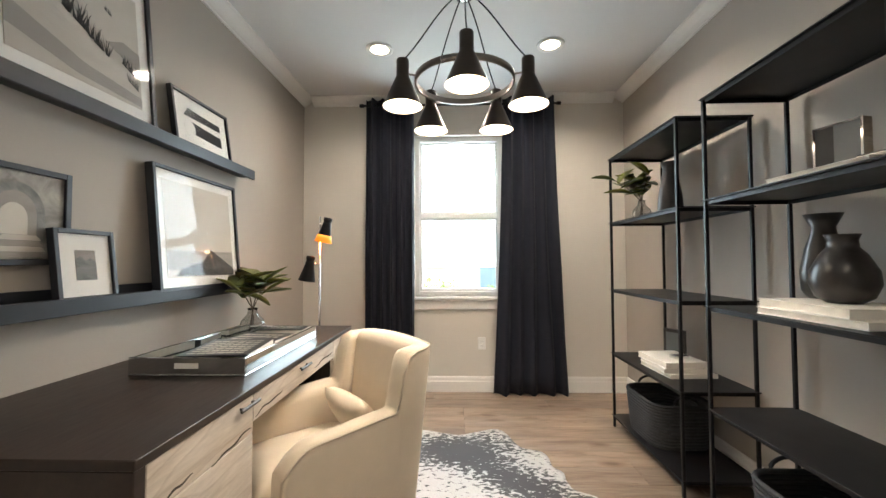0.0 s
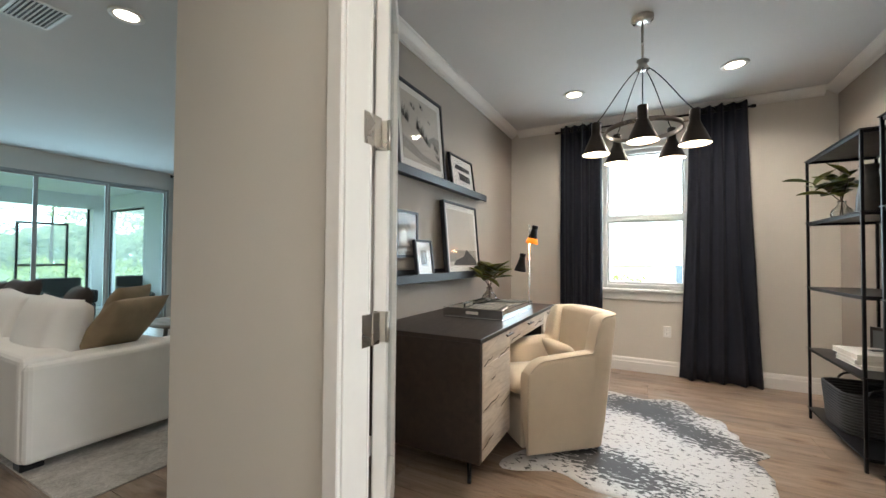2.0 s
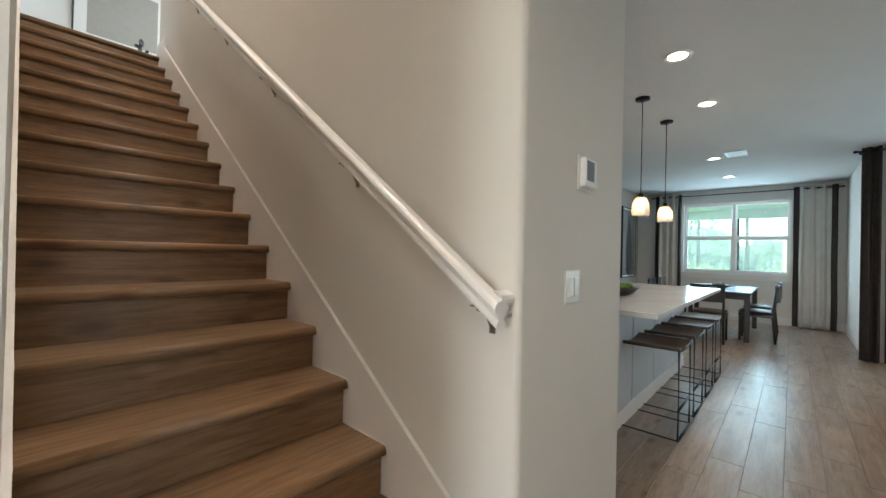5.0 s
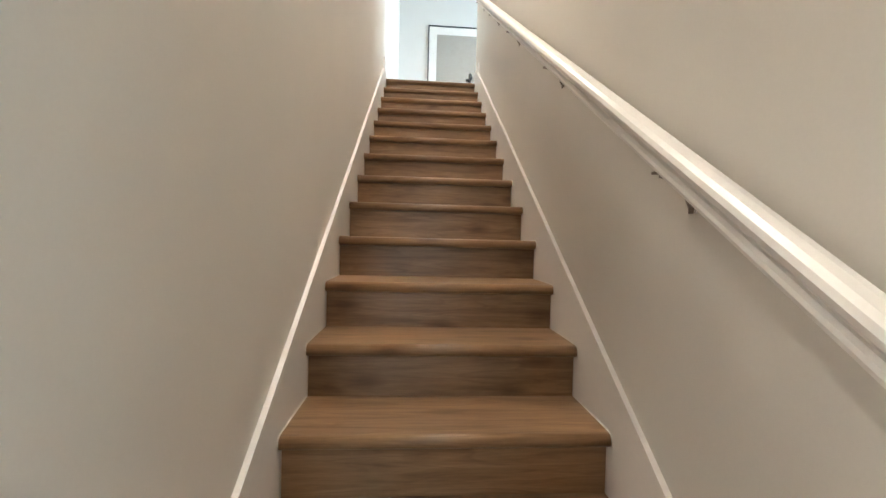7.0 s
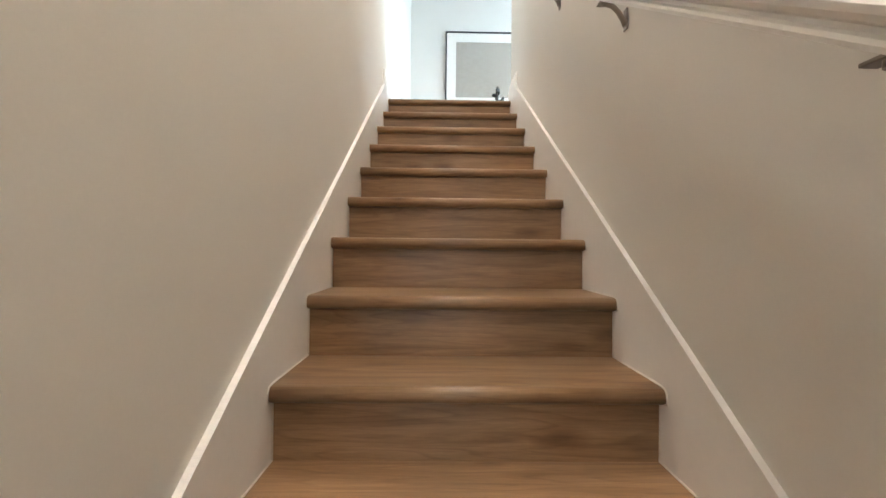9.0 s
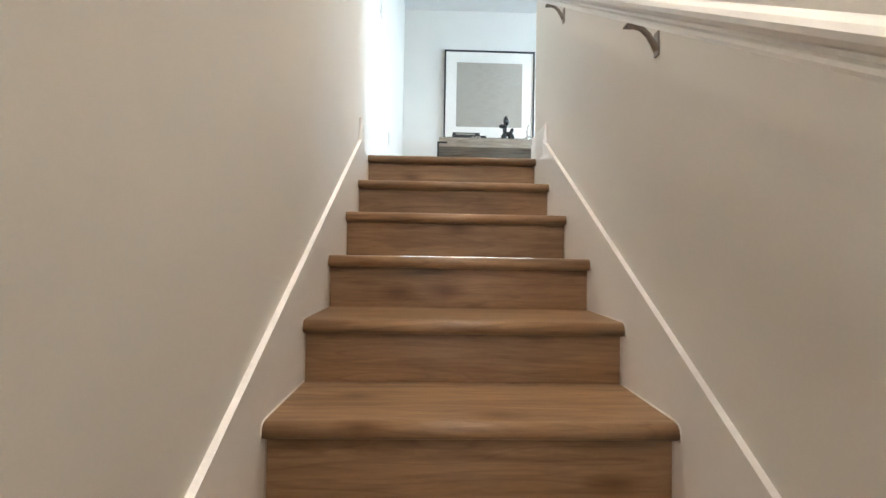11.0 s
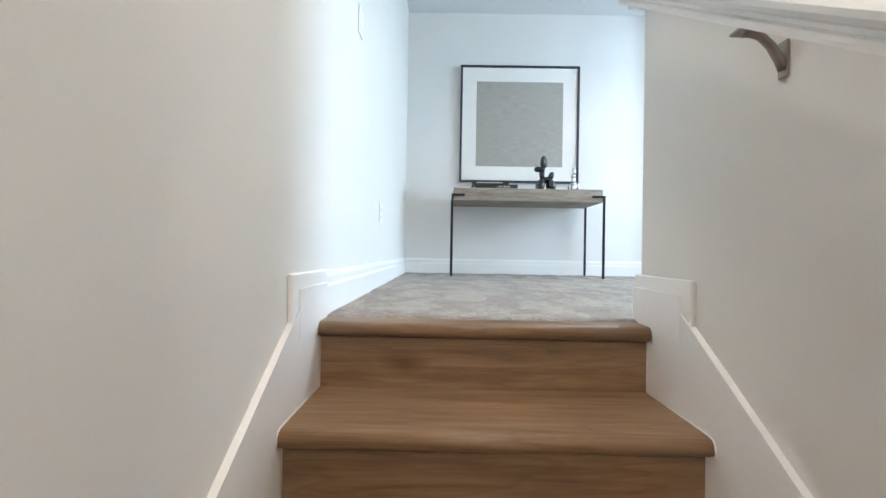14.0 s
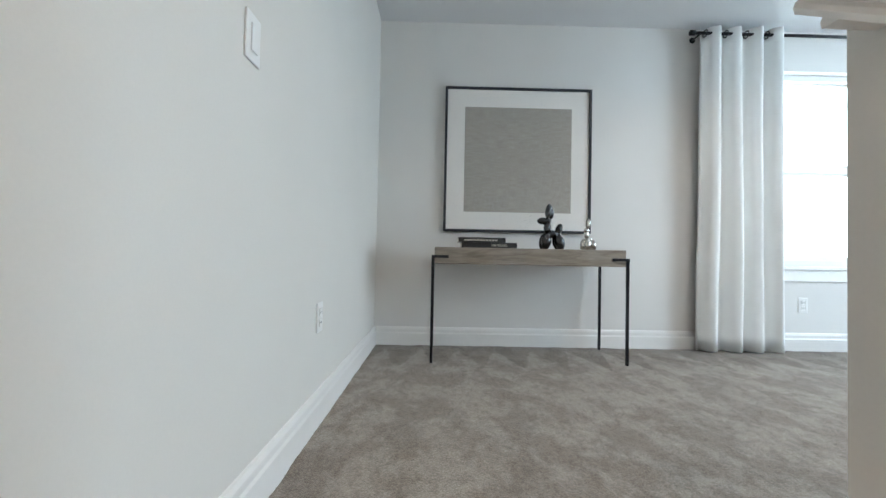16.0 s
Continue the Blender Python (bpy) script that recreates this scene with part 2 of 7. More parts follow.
M_ISLAND = plain("island_paint", (0.55, 0.58, 0.60), 0.5, var=0.03)
M_LEATHER = plain("brown_leather", (0.085, 0.050, 0.032), 0.45, var=0.2, scale=9, grain=180, bump=0.3)
M_DARKWOOD = wood("black_brown_wood", (0.015, 0.012, 0.011), (0.028, 0.022, 0.020), (0.045, 0.036, 0.032), 0, 0.35, knots=False)
M_WEATHERED = wood("weathered_grey_wood", (0.15, 0.125, 0.095), (0.24, 0.205, 0.165), (0.36, 0.325, 0.28), 0, 0.6, stretch=8)
M_BALLOON = plain("gloss_black_ceramic", (0.010, 0.010, 0.011), 0.08, var=0.2, coat=0.6, bump=0.0)
M_PLASTIC = plain("white_plastic", (0.80, 0.79, 0.77), 0.35, var=0.02, bump=0.02)
M_DISPLAY = plain("grey_display", (0.16, 0.17, 0.17), 0.2, var=0.05, bump=0.0)
M_LENS = glow("lamp_lens", (1.0, 0.80, 0.57), 5.0)
M_BULB = glow("shade_inside_lit", (1.0, 0.86, 0.66), 1.6)
M_PENDANT = glow("pendant_bulb", (1.0, 0.66, 0.36), 9.0)
M_AMBER = glow("lamp_amber_inside", (1.0, 0.27, 0.02), 0.42)
M_SKYGLOW = glow("hazy_sky", (0.90, 0.97, 1.0), 2.1)
M_CONCRETE = plain("lanai_concrete", (0.50, 0.49, 0.47), 0.8, var=0.08, scale=2)
M_STUCCO = plain("lanai_stucco", (0.74, 0.76, 0.77), 0.9, var=0.04, scale=2, bump=0.6, dist=0.002)
M_SIDING = plain("blue_grey_siding", (0.22, 0.29, 0.35), 0.8, var=0.06, scale=2)
M_BARK = plain("pine_bark", (0.10, 0.075, 0.055), 0.95, var=0.3, scale=9, bump=0.8, dist=0.01)
M_BRONZE = plain("screen_frame_bronze", (0.025, 0.024, 0.024), 0.5, 0.3)
M_GREENBOWL = plain("moss_green", (0.12, 0.20, 0.03), 0.9, var=0.4, scale=60, bump=1.0, dist=0.004)


def veil(name, col, amount):
    """A fine mesh or clouded glass: mostly see-through, the rest a pale scatter of the light on it."""
    m, nt, b = material(name)
    nt.nodes.remove(b)
    tr, tl, df = nt.nodes.new("ShaderNodeBsdfTransparent"), nt.nodes.new("ShaderNodeBsdfTranslucent"), nt.nodes.new("ShaderNodeBsdfDiffuse")
    for n in (tl, df):
        n.inputs["Color"].default_value = (*col, 1)
    half, mx = nt.nodes.new("ShaderNodeMixShader"), nt.nodes.new("ShaderNodeMixShader")
    half.inputs[0].default_value, mx.inputs[0].default_value = 0.5, amount
    nt.links.new(tl.outputs[0], half.inputs[1])
    nt.links.new(df.outputs[0], half.inputs[2])
    nt.links.new(tr.outputs[0], mx.inputs[1])
    nt.links.new(half.outputs[0], mx.inputs[2])
    nt.links.new(mx.outputs[0], nt.nodes["Material Output"].inputs["Surface"])
    return m


# the screen's pale scatter also stands in for haze over the garden
M_SCREEN = veil("hazy_insect_screen", (0.64, 0.70, 0.74), 0.22)
M_JAR = veil("seeded_glass", (0.85, 0.80, 0.72), 0.35)


def leafy(name, dark, light, rough=0.45, scale=7.0, thin=0.0, rust=False):
    m, nt, b = material(name)
    v = tex_space(nt)
    geo = nt.nodes.new("ShaderNodeNewGeometry")
    n = noise_tex(nt, v, scale, 3)
    c = ramp(nt, n, (0.3, dark), (0.7, light))
    c = mix(nt, c, ramp(nt, geo.outputs["Random Per Island"], *(((0.0, (1.5, 0.62, 0.75)), (0.2, (1.1, 0.6, 0.7)), (0.26, (0.7, 0.8, 0.7)), (1.0, (1.5, 1.35, 1.0))) if rust else ((0.0, (0.8, 0.82, 0.78)), (1.0, (1.15, 1.1, 1.0))))), 1.0, "MULTIPLY")
    nt.links.new(c, b.inputs["Base Color"])
    b.inputs["Roughness"].default_value = rough
    if thin:
        # light shines through thin leaves
        tl, ms = nt.nodes.new("ShaderNodeBsdfTranslucent"), nt.nodes.new("ShaderNodeMixShader")
        nt.links.new(c, tl.inputs["Color"])
        ms.inputs[0].default_value = thin
        nt.links.new(b.outputs[0], ms.inputs[1])
        nt.links.new(tl.outputs[0], ms.inputs[2])
        nt.links.new(ms.outputs[0], nt.nodes["Material Output"].inputs["Surface"])
    return m


M_LEAF = leafy("magnolia_leaf", (0.055, 0.085, 0.020), (0.16, 0.17, 0.045), 0.35, 20, 0.0, True)
# tree leaves paled beyond leaf colour, haze put into the colour
M_TREE = leafy("hazed_tree_leaves", (0.28, 0.34, 0.24), (0.42, 0.48, 0.33), 0.8, thin=0.5)
M_SHRUB = leafy("shrub_leaves", (0.20, 0.30, 0.09), (0.42, 0.46, 0.14), 0.8, thin=0.4)


def hide_material():
    m, nt, b = material("speckled_cowhide")
    total = noise_tex(nt, tex_space(nt, (24.0, 46.0, 1.0)), 1.0, 3, 0.6, 0.4)
    # three dark saddles: place, turn and half-lengths on the hide
    for x, y, turn, a, w in ((-0.06, 0.60, 10, 0.46, 0.20), (0.32, 0.22, -42, 0.46, 0.15), (-0.16, -0.48, -20, 0.42, 0.17)):
        mp = nt.nodes.new("ShaderNodeMapping")
        mp.vector_type = "TEXTURE"
        mp.inputs["Location"].default_value = (x, y, 0)
        mp.inputs["Rotation"].default_value = (0, 0, radians(turn))
        mp.inputs["Scale"].default_value = (a, w, 1)
        nt.links.new(nt.nodes.new("ShaderNodeTexCoord").outputs["Object"], mp.inputs["Vector"])
        ln = nt.nodes.new("ShaderNodeVectorMath")
        ln.operation = "LENGTH"
        nt.links.new(mp.outputs["Vector"], ln.inputs[0])
        fall = nt.nodes.new("ShaderNodeMapRange")
        fall.inputs["From Min"].default_value, fall.inputs["From Max"].default_value = 0.2, 1.5
        fall.inputs["To Min"].default_value, fall.inputs["To Max"].default_value = 0.255, 0.0
        nt.links.new(ln.outputs["Value"], fall.inputs["Value"])
        add = nt.nodes.new("ShaderNodeMath")
        nt.links.new(total, add.inputs[0])
        nt.links.new(fall.outputs["Result"], add.inputs[1])
        total = add.outputs[0]
    c = ramp(nt, total, (0.585, (0.56, 0.55, 0.545)), (0.620, (0.028, 0.027, 0.030)))
    hair = noise_tex(nt, tex_space(nt, (220.0, 40.0, 1.0)), 1.0, 2)
    c = mix(nt, c, ramp(nt, hair, (0.3, (0.85, 0.85, 0.86)), (0.7, (1, 1, 1))), 1.0, "MULTIPLY")
    nt.links.new(c, b.inputs["Base Color"])
    b.inputs["Roughness"].default_value = 0.6
    b.inputs["Sheen Weight"].default_value = 0.2
    relief(nt, b, hair, 0.4, 0.002)
    return m


def carpet_material(name, dark, light, nap=0.35, strokes=False):
    """Cut pile with brushed light and dark strokes and fine tufts."""
    m, nt, b = material(name)
    v = tex_space(nt, (1, 1, 1), True)
    broad = noise_tex(nt, tex_space(nt, (7.0, 4.5, 1.0), True), 1.0, 3, 0.6, 0.25)
    stroke = noise_tex(nt, tex_space(nt, (34.0, 20.0, 1.0), True), 1.0, 3, 0.65, 0.3)
    tuft = noise_tex(nt, v, 150.0, 3, 0.7)
    c = ramp(nt, broad, (0.44, dark), (0.55, light))
    c = mix(nt, c, ramp(nt, stroke, (0.40, (0.82, 0.81, 0.80)), (0.55, (1.08, 1.08, 1.08))), 0.8, "MULTIPLY")
    c = mix(nt, c, ramp(nt, tuft, (0.30, (0.55, 0.54, 0.53)), (0.66, (1.12, 1.11, 1.1))), 1.0, "MULTIPLY")
    if strokes:
        # zigzag of vacuum strokes along the wall: the pile lies darker between the points
        sep = nt.nodes.new("ShaderNodeSeparateXYZ")
        nt.links.new(v, sep.inputs[0])
        tri = nt.nodes.new("ShaderNodeMath")
        tri.operation = "PINGPONG"
        tri.inputs[1].default_value = 0.125
        nt.links.new(sep.outputs["X"], tri.inputs[0])
        line = nt.nodes.new("ShaderNodeMath")
        line.operation = "MULTIPLY_ADD"
        line.inputs[1].default_value = -3.4
        nt.links.new(tri.outputs[0], line.inputs[0])
        nt.links.new(sep.outputs["Y"], line.inputs[2])
        wob = nt.nodes.new("ShaderNodeMath")
        wob.operation = "MULTIPLY_ADD"
        wob.inputs[1].default_value = 0.22
        nt.links.new(broad, wob.inputs[0])
        nt.links.new(line.outputs[0], wob.inputs[2])
        edge = nt.nodes.new("ShaderNodeMapRange")
        edge.inputs["From Min"].default_value, edge.inputs["From Max"].default_value = -7.74, -7.69
        nt.links.new(wob.outputs[0], edge.inputs["Value"])
        c = mix(nt, c, ramp(nt, edge.outputs["Result"], (0.0, (0.74, 0.72, 0.70)), (1.0, (1.07, 1.07, 1.07))), 1.0, "MULTIPLY")
    nt.links.new(c, b.inputs["Base Color"])
    b.inputs["Roughness"].default_value = 0.95
    b.inputs["Sheen Weight"].default_value = nap
    relief(nt, b, tuft, 0.9, 0.006)
    return m


M_HIDE = hide_material()
M_CARPET = carpet_material("loft_carpet_greige", (0.245, 0.202, 0.165), (0.335, 0.288, 0.242), 0.2, True)
M_RUG = carpet_material("living_rug", (0.44, 0.41, 0.37), (0.56, 0.53, 0.49))
M_GRASS = carpet_material("lawn", (0.10, 0.16, 0.05), (0.20, 0.28, 0.08), 0.0)


def weave_material():
    m, nt, b = material("grey_linen_print")
    v = tex_space(nt, (1, 1, 1))
    a = noise_tex(nt, tex_space(nt, (160.0, 1.0, 12.0)), 1.0, 2)
    d = noise_tex(nt, tex_space(nt, (12.0, 1.0, 200.0)), 1.0, 2)
    c = mix(nt, ramp(nt, a, (0.3, (0.365, 0.335, 0.295)), (0.7, (0.43, 0.40, 0.355))), ramp(nt, d, (0.3, (0.8, 0.8, 0.8)), (0.7, (1.05, 1.05, 1.05))), 1.0, "MULTIPLY")
    nt.links.new(c, b.inputs["Base Color"])
    b.inputs["Roughness"].default_value = 0.9
    relief(nt, b, a, 0.3, 0.001)
    return m


def photo_material(name, lo, hi, scale=(3, 1, 6), seedv=0.0, top=None):
    """A soft black-and-white print: a vertical fade with cloudy tones."""
    m, nt, b = material(name)
    v = tex_space(nt, scale)
    n = noise_tex(nt, v, 1.6 + seedv, 5, 0.6, 0.8)
    nt.links.new(ramp(nt, n, (0.3, lo), (0.72, hi)), b.inputs["Base Color"])
    b.inputs["Roughness"].default_value = 0.7
    return m


M_WEAVE = weave_material()
M_SAND = photo_material("print_sand", (0.46, 0.41, 0.36), (0.56, 0.51, 0.45), (1.2, 1, 5))
M_SAND2 = photo_material("print_sand_shade", (0.27, 0.24, 0.21), (0.36, 0.33, 0.29), (1.2, 1, 5))
M_SKYP = photo_material("print_sky", (0.53, 0.48, 0.42), (0.61, 0.56, 0.50), (1, 1, 2))
M_TUFT = plain("print_dark_grass", (0.07, 0.065, 0.06), 0.8, var=0.3, scale=30)
M_VAULT = photo_material("print_vault", (0.10, 0.095, 0.085), (0.50, 0.46, 0.41), (5, 1, 5), 0.7)
M_MIST = photo_material("print_mist", (0.10, 0.10, 0.10), (0.30, 0.29, 0.27), (6, 1, 10), 0.3)


def plank_far():
    """The same planks where they are joined in one sheet: each island takes its own shift."""
    m = M_PLANK.copy()
    m.name = "floor_plank_oak_far"
    nt = m.node_tree
    geo = nt.nodes.new("ShaderNodeNewGeometry")
    for ln in list(nt.links):
        if ln.from_node.bl_idname == "ShaderNodeObjectInfo":
            nt.links.new(geo.outputs["Random Per Island"], ln.to_socket)
    return m


M_PLANK_FAR = plank_far()

# ---- building tools ----
def box(bm, x0, y0, z0, x1, y1, z1, bevel=0.0, seg=1):
    r = bmesh.ops.create_cube(bm, size=1)
    for v in r["verts"]:
        v.co = Vector((x0 + (v.co.x + 0.5) * (x1 - x0), y0 + (v.co.y + 0.5) * (y1 - y0), z0 + (v.co.z + 0.5) * (z1 - z0)))
    if bevel:
        es = list({e for v in r["verts"] for e in v.link_edges})
        bmesh.ops.bevel(bm, geom=es, offset=bevel, segments=seg, profile=0.5, affect="EDGES")
    return bm


def bm_box(*a, **k):
    return box(bmesh.new(), *a, **k)


def tube(bm, pts, r, seg=10, r_end=None, closed=False):
    """A round bar along a line of points."""
    pts = [Vector(p) for p in pts]
    rings, n = [], len(pts)
    for i, p in enumerate(pts):
        a = pts[(i - 1) % n] if (closed or i) else p
        b = pts[(i + 1) % n] if (closed or i < n - 1) else p
        d = (b - a).normalized()
        up = Vector((0, 0, 1)) if abs(d.z) < 0.95 else Vector((1, 0, 0))
        s = d.cross(up).normalized()
        u = s.cross(d)
        rr = r if r_end is None else r + (r_end - r) * i / (n - 1)
        rings.append([bm.verts.new(p + rr * (math.cos(2 * math.pi * k / seg) * s + math.sin(2 * math.pi * k / seg) * u)) for k in range(seg)])
    for i in range(n if closed else n - 1):
        q, w = rings[i], rings[(i + 1) % n]
        for k in range(seg):
            f = bm.faces.new((q[k], q[(k + 1) % seg], w[(k + 1) % seg], w[k]))
            f.smooth = True
    if not closed:
        bm.faces.new(rings[0][::-1])
        bm.faces.new(rings[-1])
    return bm


def lathe(bm, profile, seg=28, at=(0, 0, 0), cap=True, smooth=True):
    """Turn (radius, height) pairs about the upright axis."""
    rings = [[bm.verts.new((at[0] + r * math.cos(2 * math.pi * k / seg), at[1] + r * math.sin(2 * math.pi * k / seg), at[2] + z)) for k in range(seg)] for r, z in profile]
    for a, b in zip(rings, rings[1:]):
        for k in range(seg):
            f = bm.faces.new((a[k], a[(k + 1) % seg], b[(k + 1) % seg], b[k]))
            f.smooth = smooth
    if cap:
        bm.faces.new(rings[0][::-1])
        bm.faces.new(rings[-1])
    return bm


def blob(bm, x, y, z, rx, ry, rz, turn=None, seg=18):
    """A rounded lobe, turned by a matrix."""
    r = bmesh.ops.create_uvsphere(bm, u_segments=seg, v_segments=seg * 2 // 3, radius=1)
    for v in r["verts"]:
        c = Vector((v.co.x * rx, v.co.y * ry, v.co.z * rz))
        v.co = (turn @ c if turn else c) + Vector((x, y, z))
        for f in v.link_faces:
            f.smooth = True
    return bm


def cushion_mesh(w, d, h, n=14, puff=0.75, seedv=0.0):
    """A stuffed cushion: corners pinched, middle full, seams round the rim."""
    bm = bmesh.new()
    grids = []
    for side in (1, -1):
        g = []
        for i in range(n + 1):
            row = []
            for j in range(n + 1):
                u, v = 2 * i / n - 1, 2 * j / n - 1
                t = (1 - abs(u) ** 2.6) * (1 - abs(v) ** 2.6)
                pin = 1 - 0.07 * (1 - abs(u)) * (abs(v) ** 4) - 0.07 * (1 - abs(v)) * (abs(u) ** 4)
                z = side * h / 2 * max(t, 0) ** (1 - puff * 0.6) + 0.006 * noise.noise((u * 2 + seedv, v * 2, side)) * t
                row.append(bm.verts.new((u * w / 2 * pin, v * d / 2 * pin, z)))
            g.append(row)
        grids.append(g)
    for s, g in enumerate(grids):
        for i in range(n):
            for j in range(n):
                q = (g[i][j], g[i + 1][j], g[i + 1][j + 1], g[i][j + 1])
                f = bm.faces.new(q if s == 0 else q[::-1])
                f.smooth = True
    bmesh.ops.remove_doubles(bm, verts=bm.verts, dist=0.0005)
    return bm


def strip(bm, profile, p0, p1, out):
    """Sweep a moulding profile of (out, up) pairs along a straight run."""
    p0, p1, out = Vector(p0), Vector(p1), Vector(out)
    a = [bm.verts.new(p0 + out * o + Vector((0, 0, u))) for o, u in profile]
    b = [bm.verts.new(p1 + out * o + Vector((0, 0, u))) for o, u in profile]
    n = len(profile)
    for k in range(n):
        bm.faces.new((a[k], a[(k + 1) % n], b[(k + 1) % n], b[k]))
    bm.faces.new(a[::-1])
    bm.faces.new(b)
    return bm


def mesh_of(name, bm, mat):
    me = bpy.data.meshes.new(name)
    bmesh.ops.recalc_face_normals(bm, faces=bm.faces)
    bm.to_mesh(me)
    bm.free()
    me.materials.append(mat)
    return me


def part(name, bm, mat, parent, label=""):
    ob = new(name, mesh_of(name, bm, mat))
    ob.parent = parent
    if label:
        ob["label"] = label
    return ob


def structure(name, bm, mat, label="", category=""):
    return tagged(new(name, mesh_of(name, bm, mat)), label, category or name.split("_")[0], "", "structure")


def thing(name, m, label, category, group=""):
    ob = new(name)
    ob.empty_display_size = 0.1
    ob.matrix_world = m
    return tagged(ob, label, category, group)


def arc(cx, cz, r, a0, a1, n):
    return [(cx + r * math.cos(radians(a0 + (a1 - a0) * i / n)), cz + r * math.sin(radians(a0 + (a1 - a0) * i / n))) for i in range(n + 1)]

# ---- large structure ----
CEIL, UP, LOFT_CEIL = 2.74, 3.15, 5.53
RISE, RUN, Y0 = 0.185, 0.255, -1.45
WX0, WX1, WZ0, WZ1 = 0.03, 0.86, 0.87, 2.385      # office window
LX0, LX1, LZ0, LZ1 = -3.88, -3.04, 3.78, 5.234    # loft window
DY0, DY1, DZ0, DZ1 = -2.66, -0.86, 0.955, 2.44    # dining window
SY0, SY1, SZ1 = 0.42, 3.13, 2.43                  # sliding doors


def walls(name, label, mat, *boxes):
    bm = bmesh.new()
    for b in boxes:
        box(bm, *b)
    return structure(name, bm, mat, label, "wall")


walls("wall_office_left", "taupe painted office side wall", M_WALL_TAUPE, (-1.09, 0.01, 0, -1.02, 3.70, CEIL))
walls("wall_living_side", "cream painted living room side of the office wall", M_WALL, (-1.165, 0.01, 0, -1.09, 3.85, CEIL))
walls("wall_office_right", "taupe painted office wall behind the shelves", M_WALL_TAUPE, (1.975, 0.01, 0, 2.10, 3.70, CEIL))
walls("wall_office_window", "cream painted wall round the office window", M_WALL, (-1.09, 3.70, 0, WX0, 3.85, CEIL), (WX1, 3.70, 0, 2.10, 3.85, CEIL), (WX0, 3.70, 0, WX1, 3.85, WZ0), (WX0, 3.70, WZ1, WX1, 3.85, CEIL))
walls("wall_office_door", "cream painted hall wall with the double doorway", M_WALL, (-1.165, -0.10, 0, -0.31, 0.01, CEIL), (1.26, -0.10, 0, 3.25, 0.01, CEIL), (-0.31, -0.10, 2.46, 1.26, 0.01, CEIL))
walls("wall_stair_right", "stair wall that carries the handrail, tinted cream for warm light", M_WALL_STAIR, (-1.975, -5.63, 0, -1.12, -1.42, CEIL), (-1.25, -5.63, CEIL, -1.12, -1.42, LOFT_CEIL))
soft = bmesh.new()
soft.from_mesh(bpy.data.objects["wall_stair_right"].data)
bmesh.ops.bevel(soft, geom=[e for e in soft.edges if all(abs(v.co.x + 1.12) < 1e-4 and abs(v.co.y + 1.42) < 1e-4 and v.co.z < CEIL + 0.01 for v in e.verts)], offset=0.02, segments=4, affect="EDGES", profile=0.5)
soft.to_mesh(bpy.data.objects["wall_stair_right"].data)
soft.free()
walls("wall_stair_left", "plain wall along the stairs, tinted cream for warm light", M_WALL_STAIR, (-0.15, -8.10, 0, -0.03, -1.42, LOFT_CEIL))
walls("wall_stair_head", "cream painted wall above the foot of the stairs", M_WALL, (-1.12, -1.50, CEIL, -0.15, -1.42, LOFT_CEIL))
walls("wall_hall_south", "cream painted hall wall", M_WALL, (-0.03, -1.54, 0, 3.25, -1.42, CEIL))
walls("wall_foyer", "cream painted wall round the entry light", M_WALL, (3.25, -1.54, 0, 3.37, -1.18, CEIL), (3.25, -0.32, 0, 3.37, 0.01, CEIL), (3.25, -1.18, 0, 3.37, -0.32, 0.3), (3.25, -1.18, 2.3, 3.37, -0.32, CEIL))
walls("wall_sliders", "white painted wall over the sliding doors", M_WALL_LOFT, (-7.70, -0.12, 0, -7.55, SY0, CEIL), (-7.70, SY1, 0, -7.55, 5.1, CEIL), (-7.70, SY0, SZ1, -7.55, SY1, CEIL))
walls("wall_dining_return", "white painted return wall beside the dining area", M_WALL_LOFT, (-10.2, -0.12, 0, -7.70, 0.0, CEIL))
walls("wall_dining_window", "white painted wall round the dining window", M_WALL_LOFT, (-10.35, -3.6, 0, -10.2, DY0, CEIL), (-10.35, DY1, 0, -10.2, 0.0, CEIL), (-10.35, DY0, 0, -10.2, DY1, DZ0), (-10.35, DY0, DZ1, -10.2, DY1, CEIL))
walls("wall_kitchen", "grey-green painted kitchen wall", M_WALL_TAUPE, (-10.35, -3.72, 0, -1.975, -3.6, CEIL))
walls("wall_living_end", "white painted end wall of the living room", M_WALL_LOFT, (-7.70, 5.1, 0, -1.02, 5.22, CEIL), (-1.165, 3.85, 0, -1.045, 5.1, CEIL))
walls("wall_loft_back", "off-white loft wall with the window", M_WALL_LOFT, (LX1, -8.13, UP - 0.3, -0.15, -7.98, LOFT_CEIL), (-5.2, -8.13, UP - 0.3, LX0, -7.98, LOFT_CEIL), (LX0, -8.13, UP - 0.3, LX1, -7.98, LZ0), (LX0, -8.13, LZ1, LX1, -7.98, LOFT_CEIL))
# the gap in this wall holds the added, unseen side window
walls("wall_loft_side", "off-white loft side wall", M_WALL_LOFT, (-5.2, -7.98, UP, -5.08, -7.05, LOFT_CEIL), (-5.2, -5.35, UP, -5.08, -3.1, LOFT_CEIL), (-5.2, -7.05, UP, -5.08, -5.35, 3.8), (-5.2, -7.05, 5.23, -5.08, -5.35, LOFT_CEIL))
walls("wall_loft_north", "off-white loft end wall", M_WALL_LOFT, (-5.2, -3.1, UP, -1.25, -2.98, LOFT_CEIL))

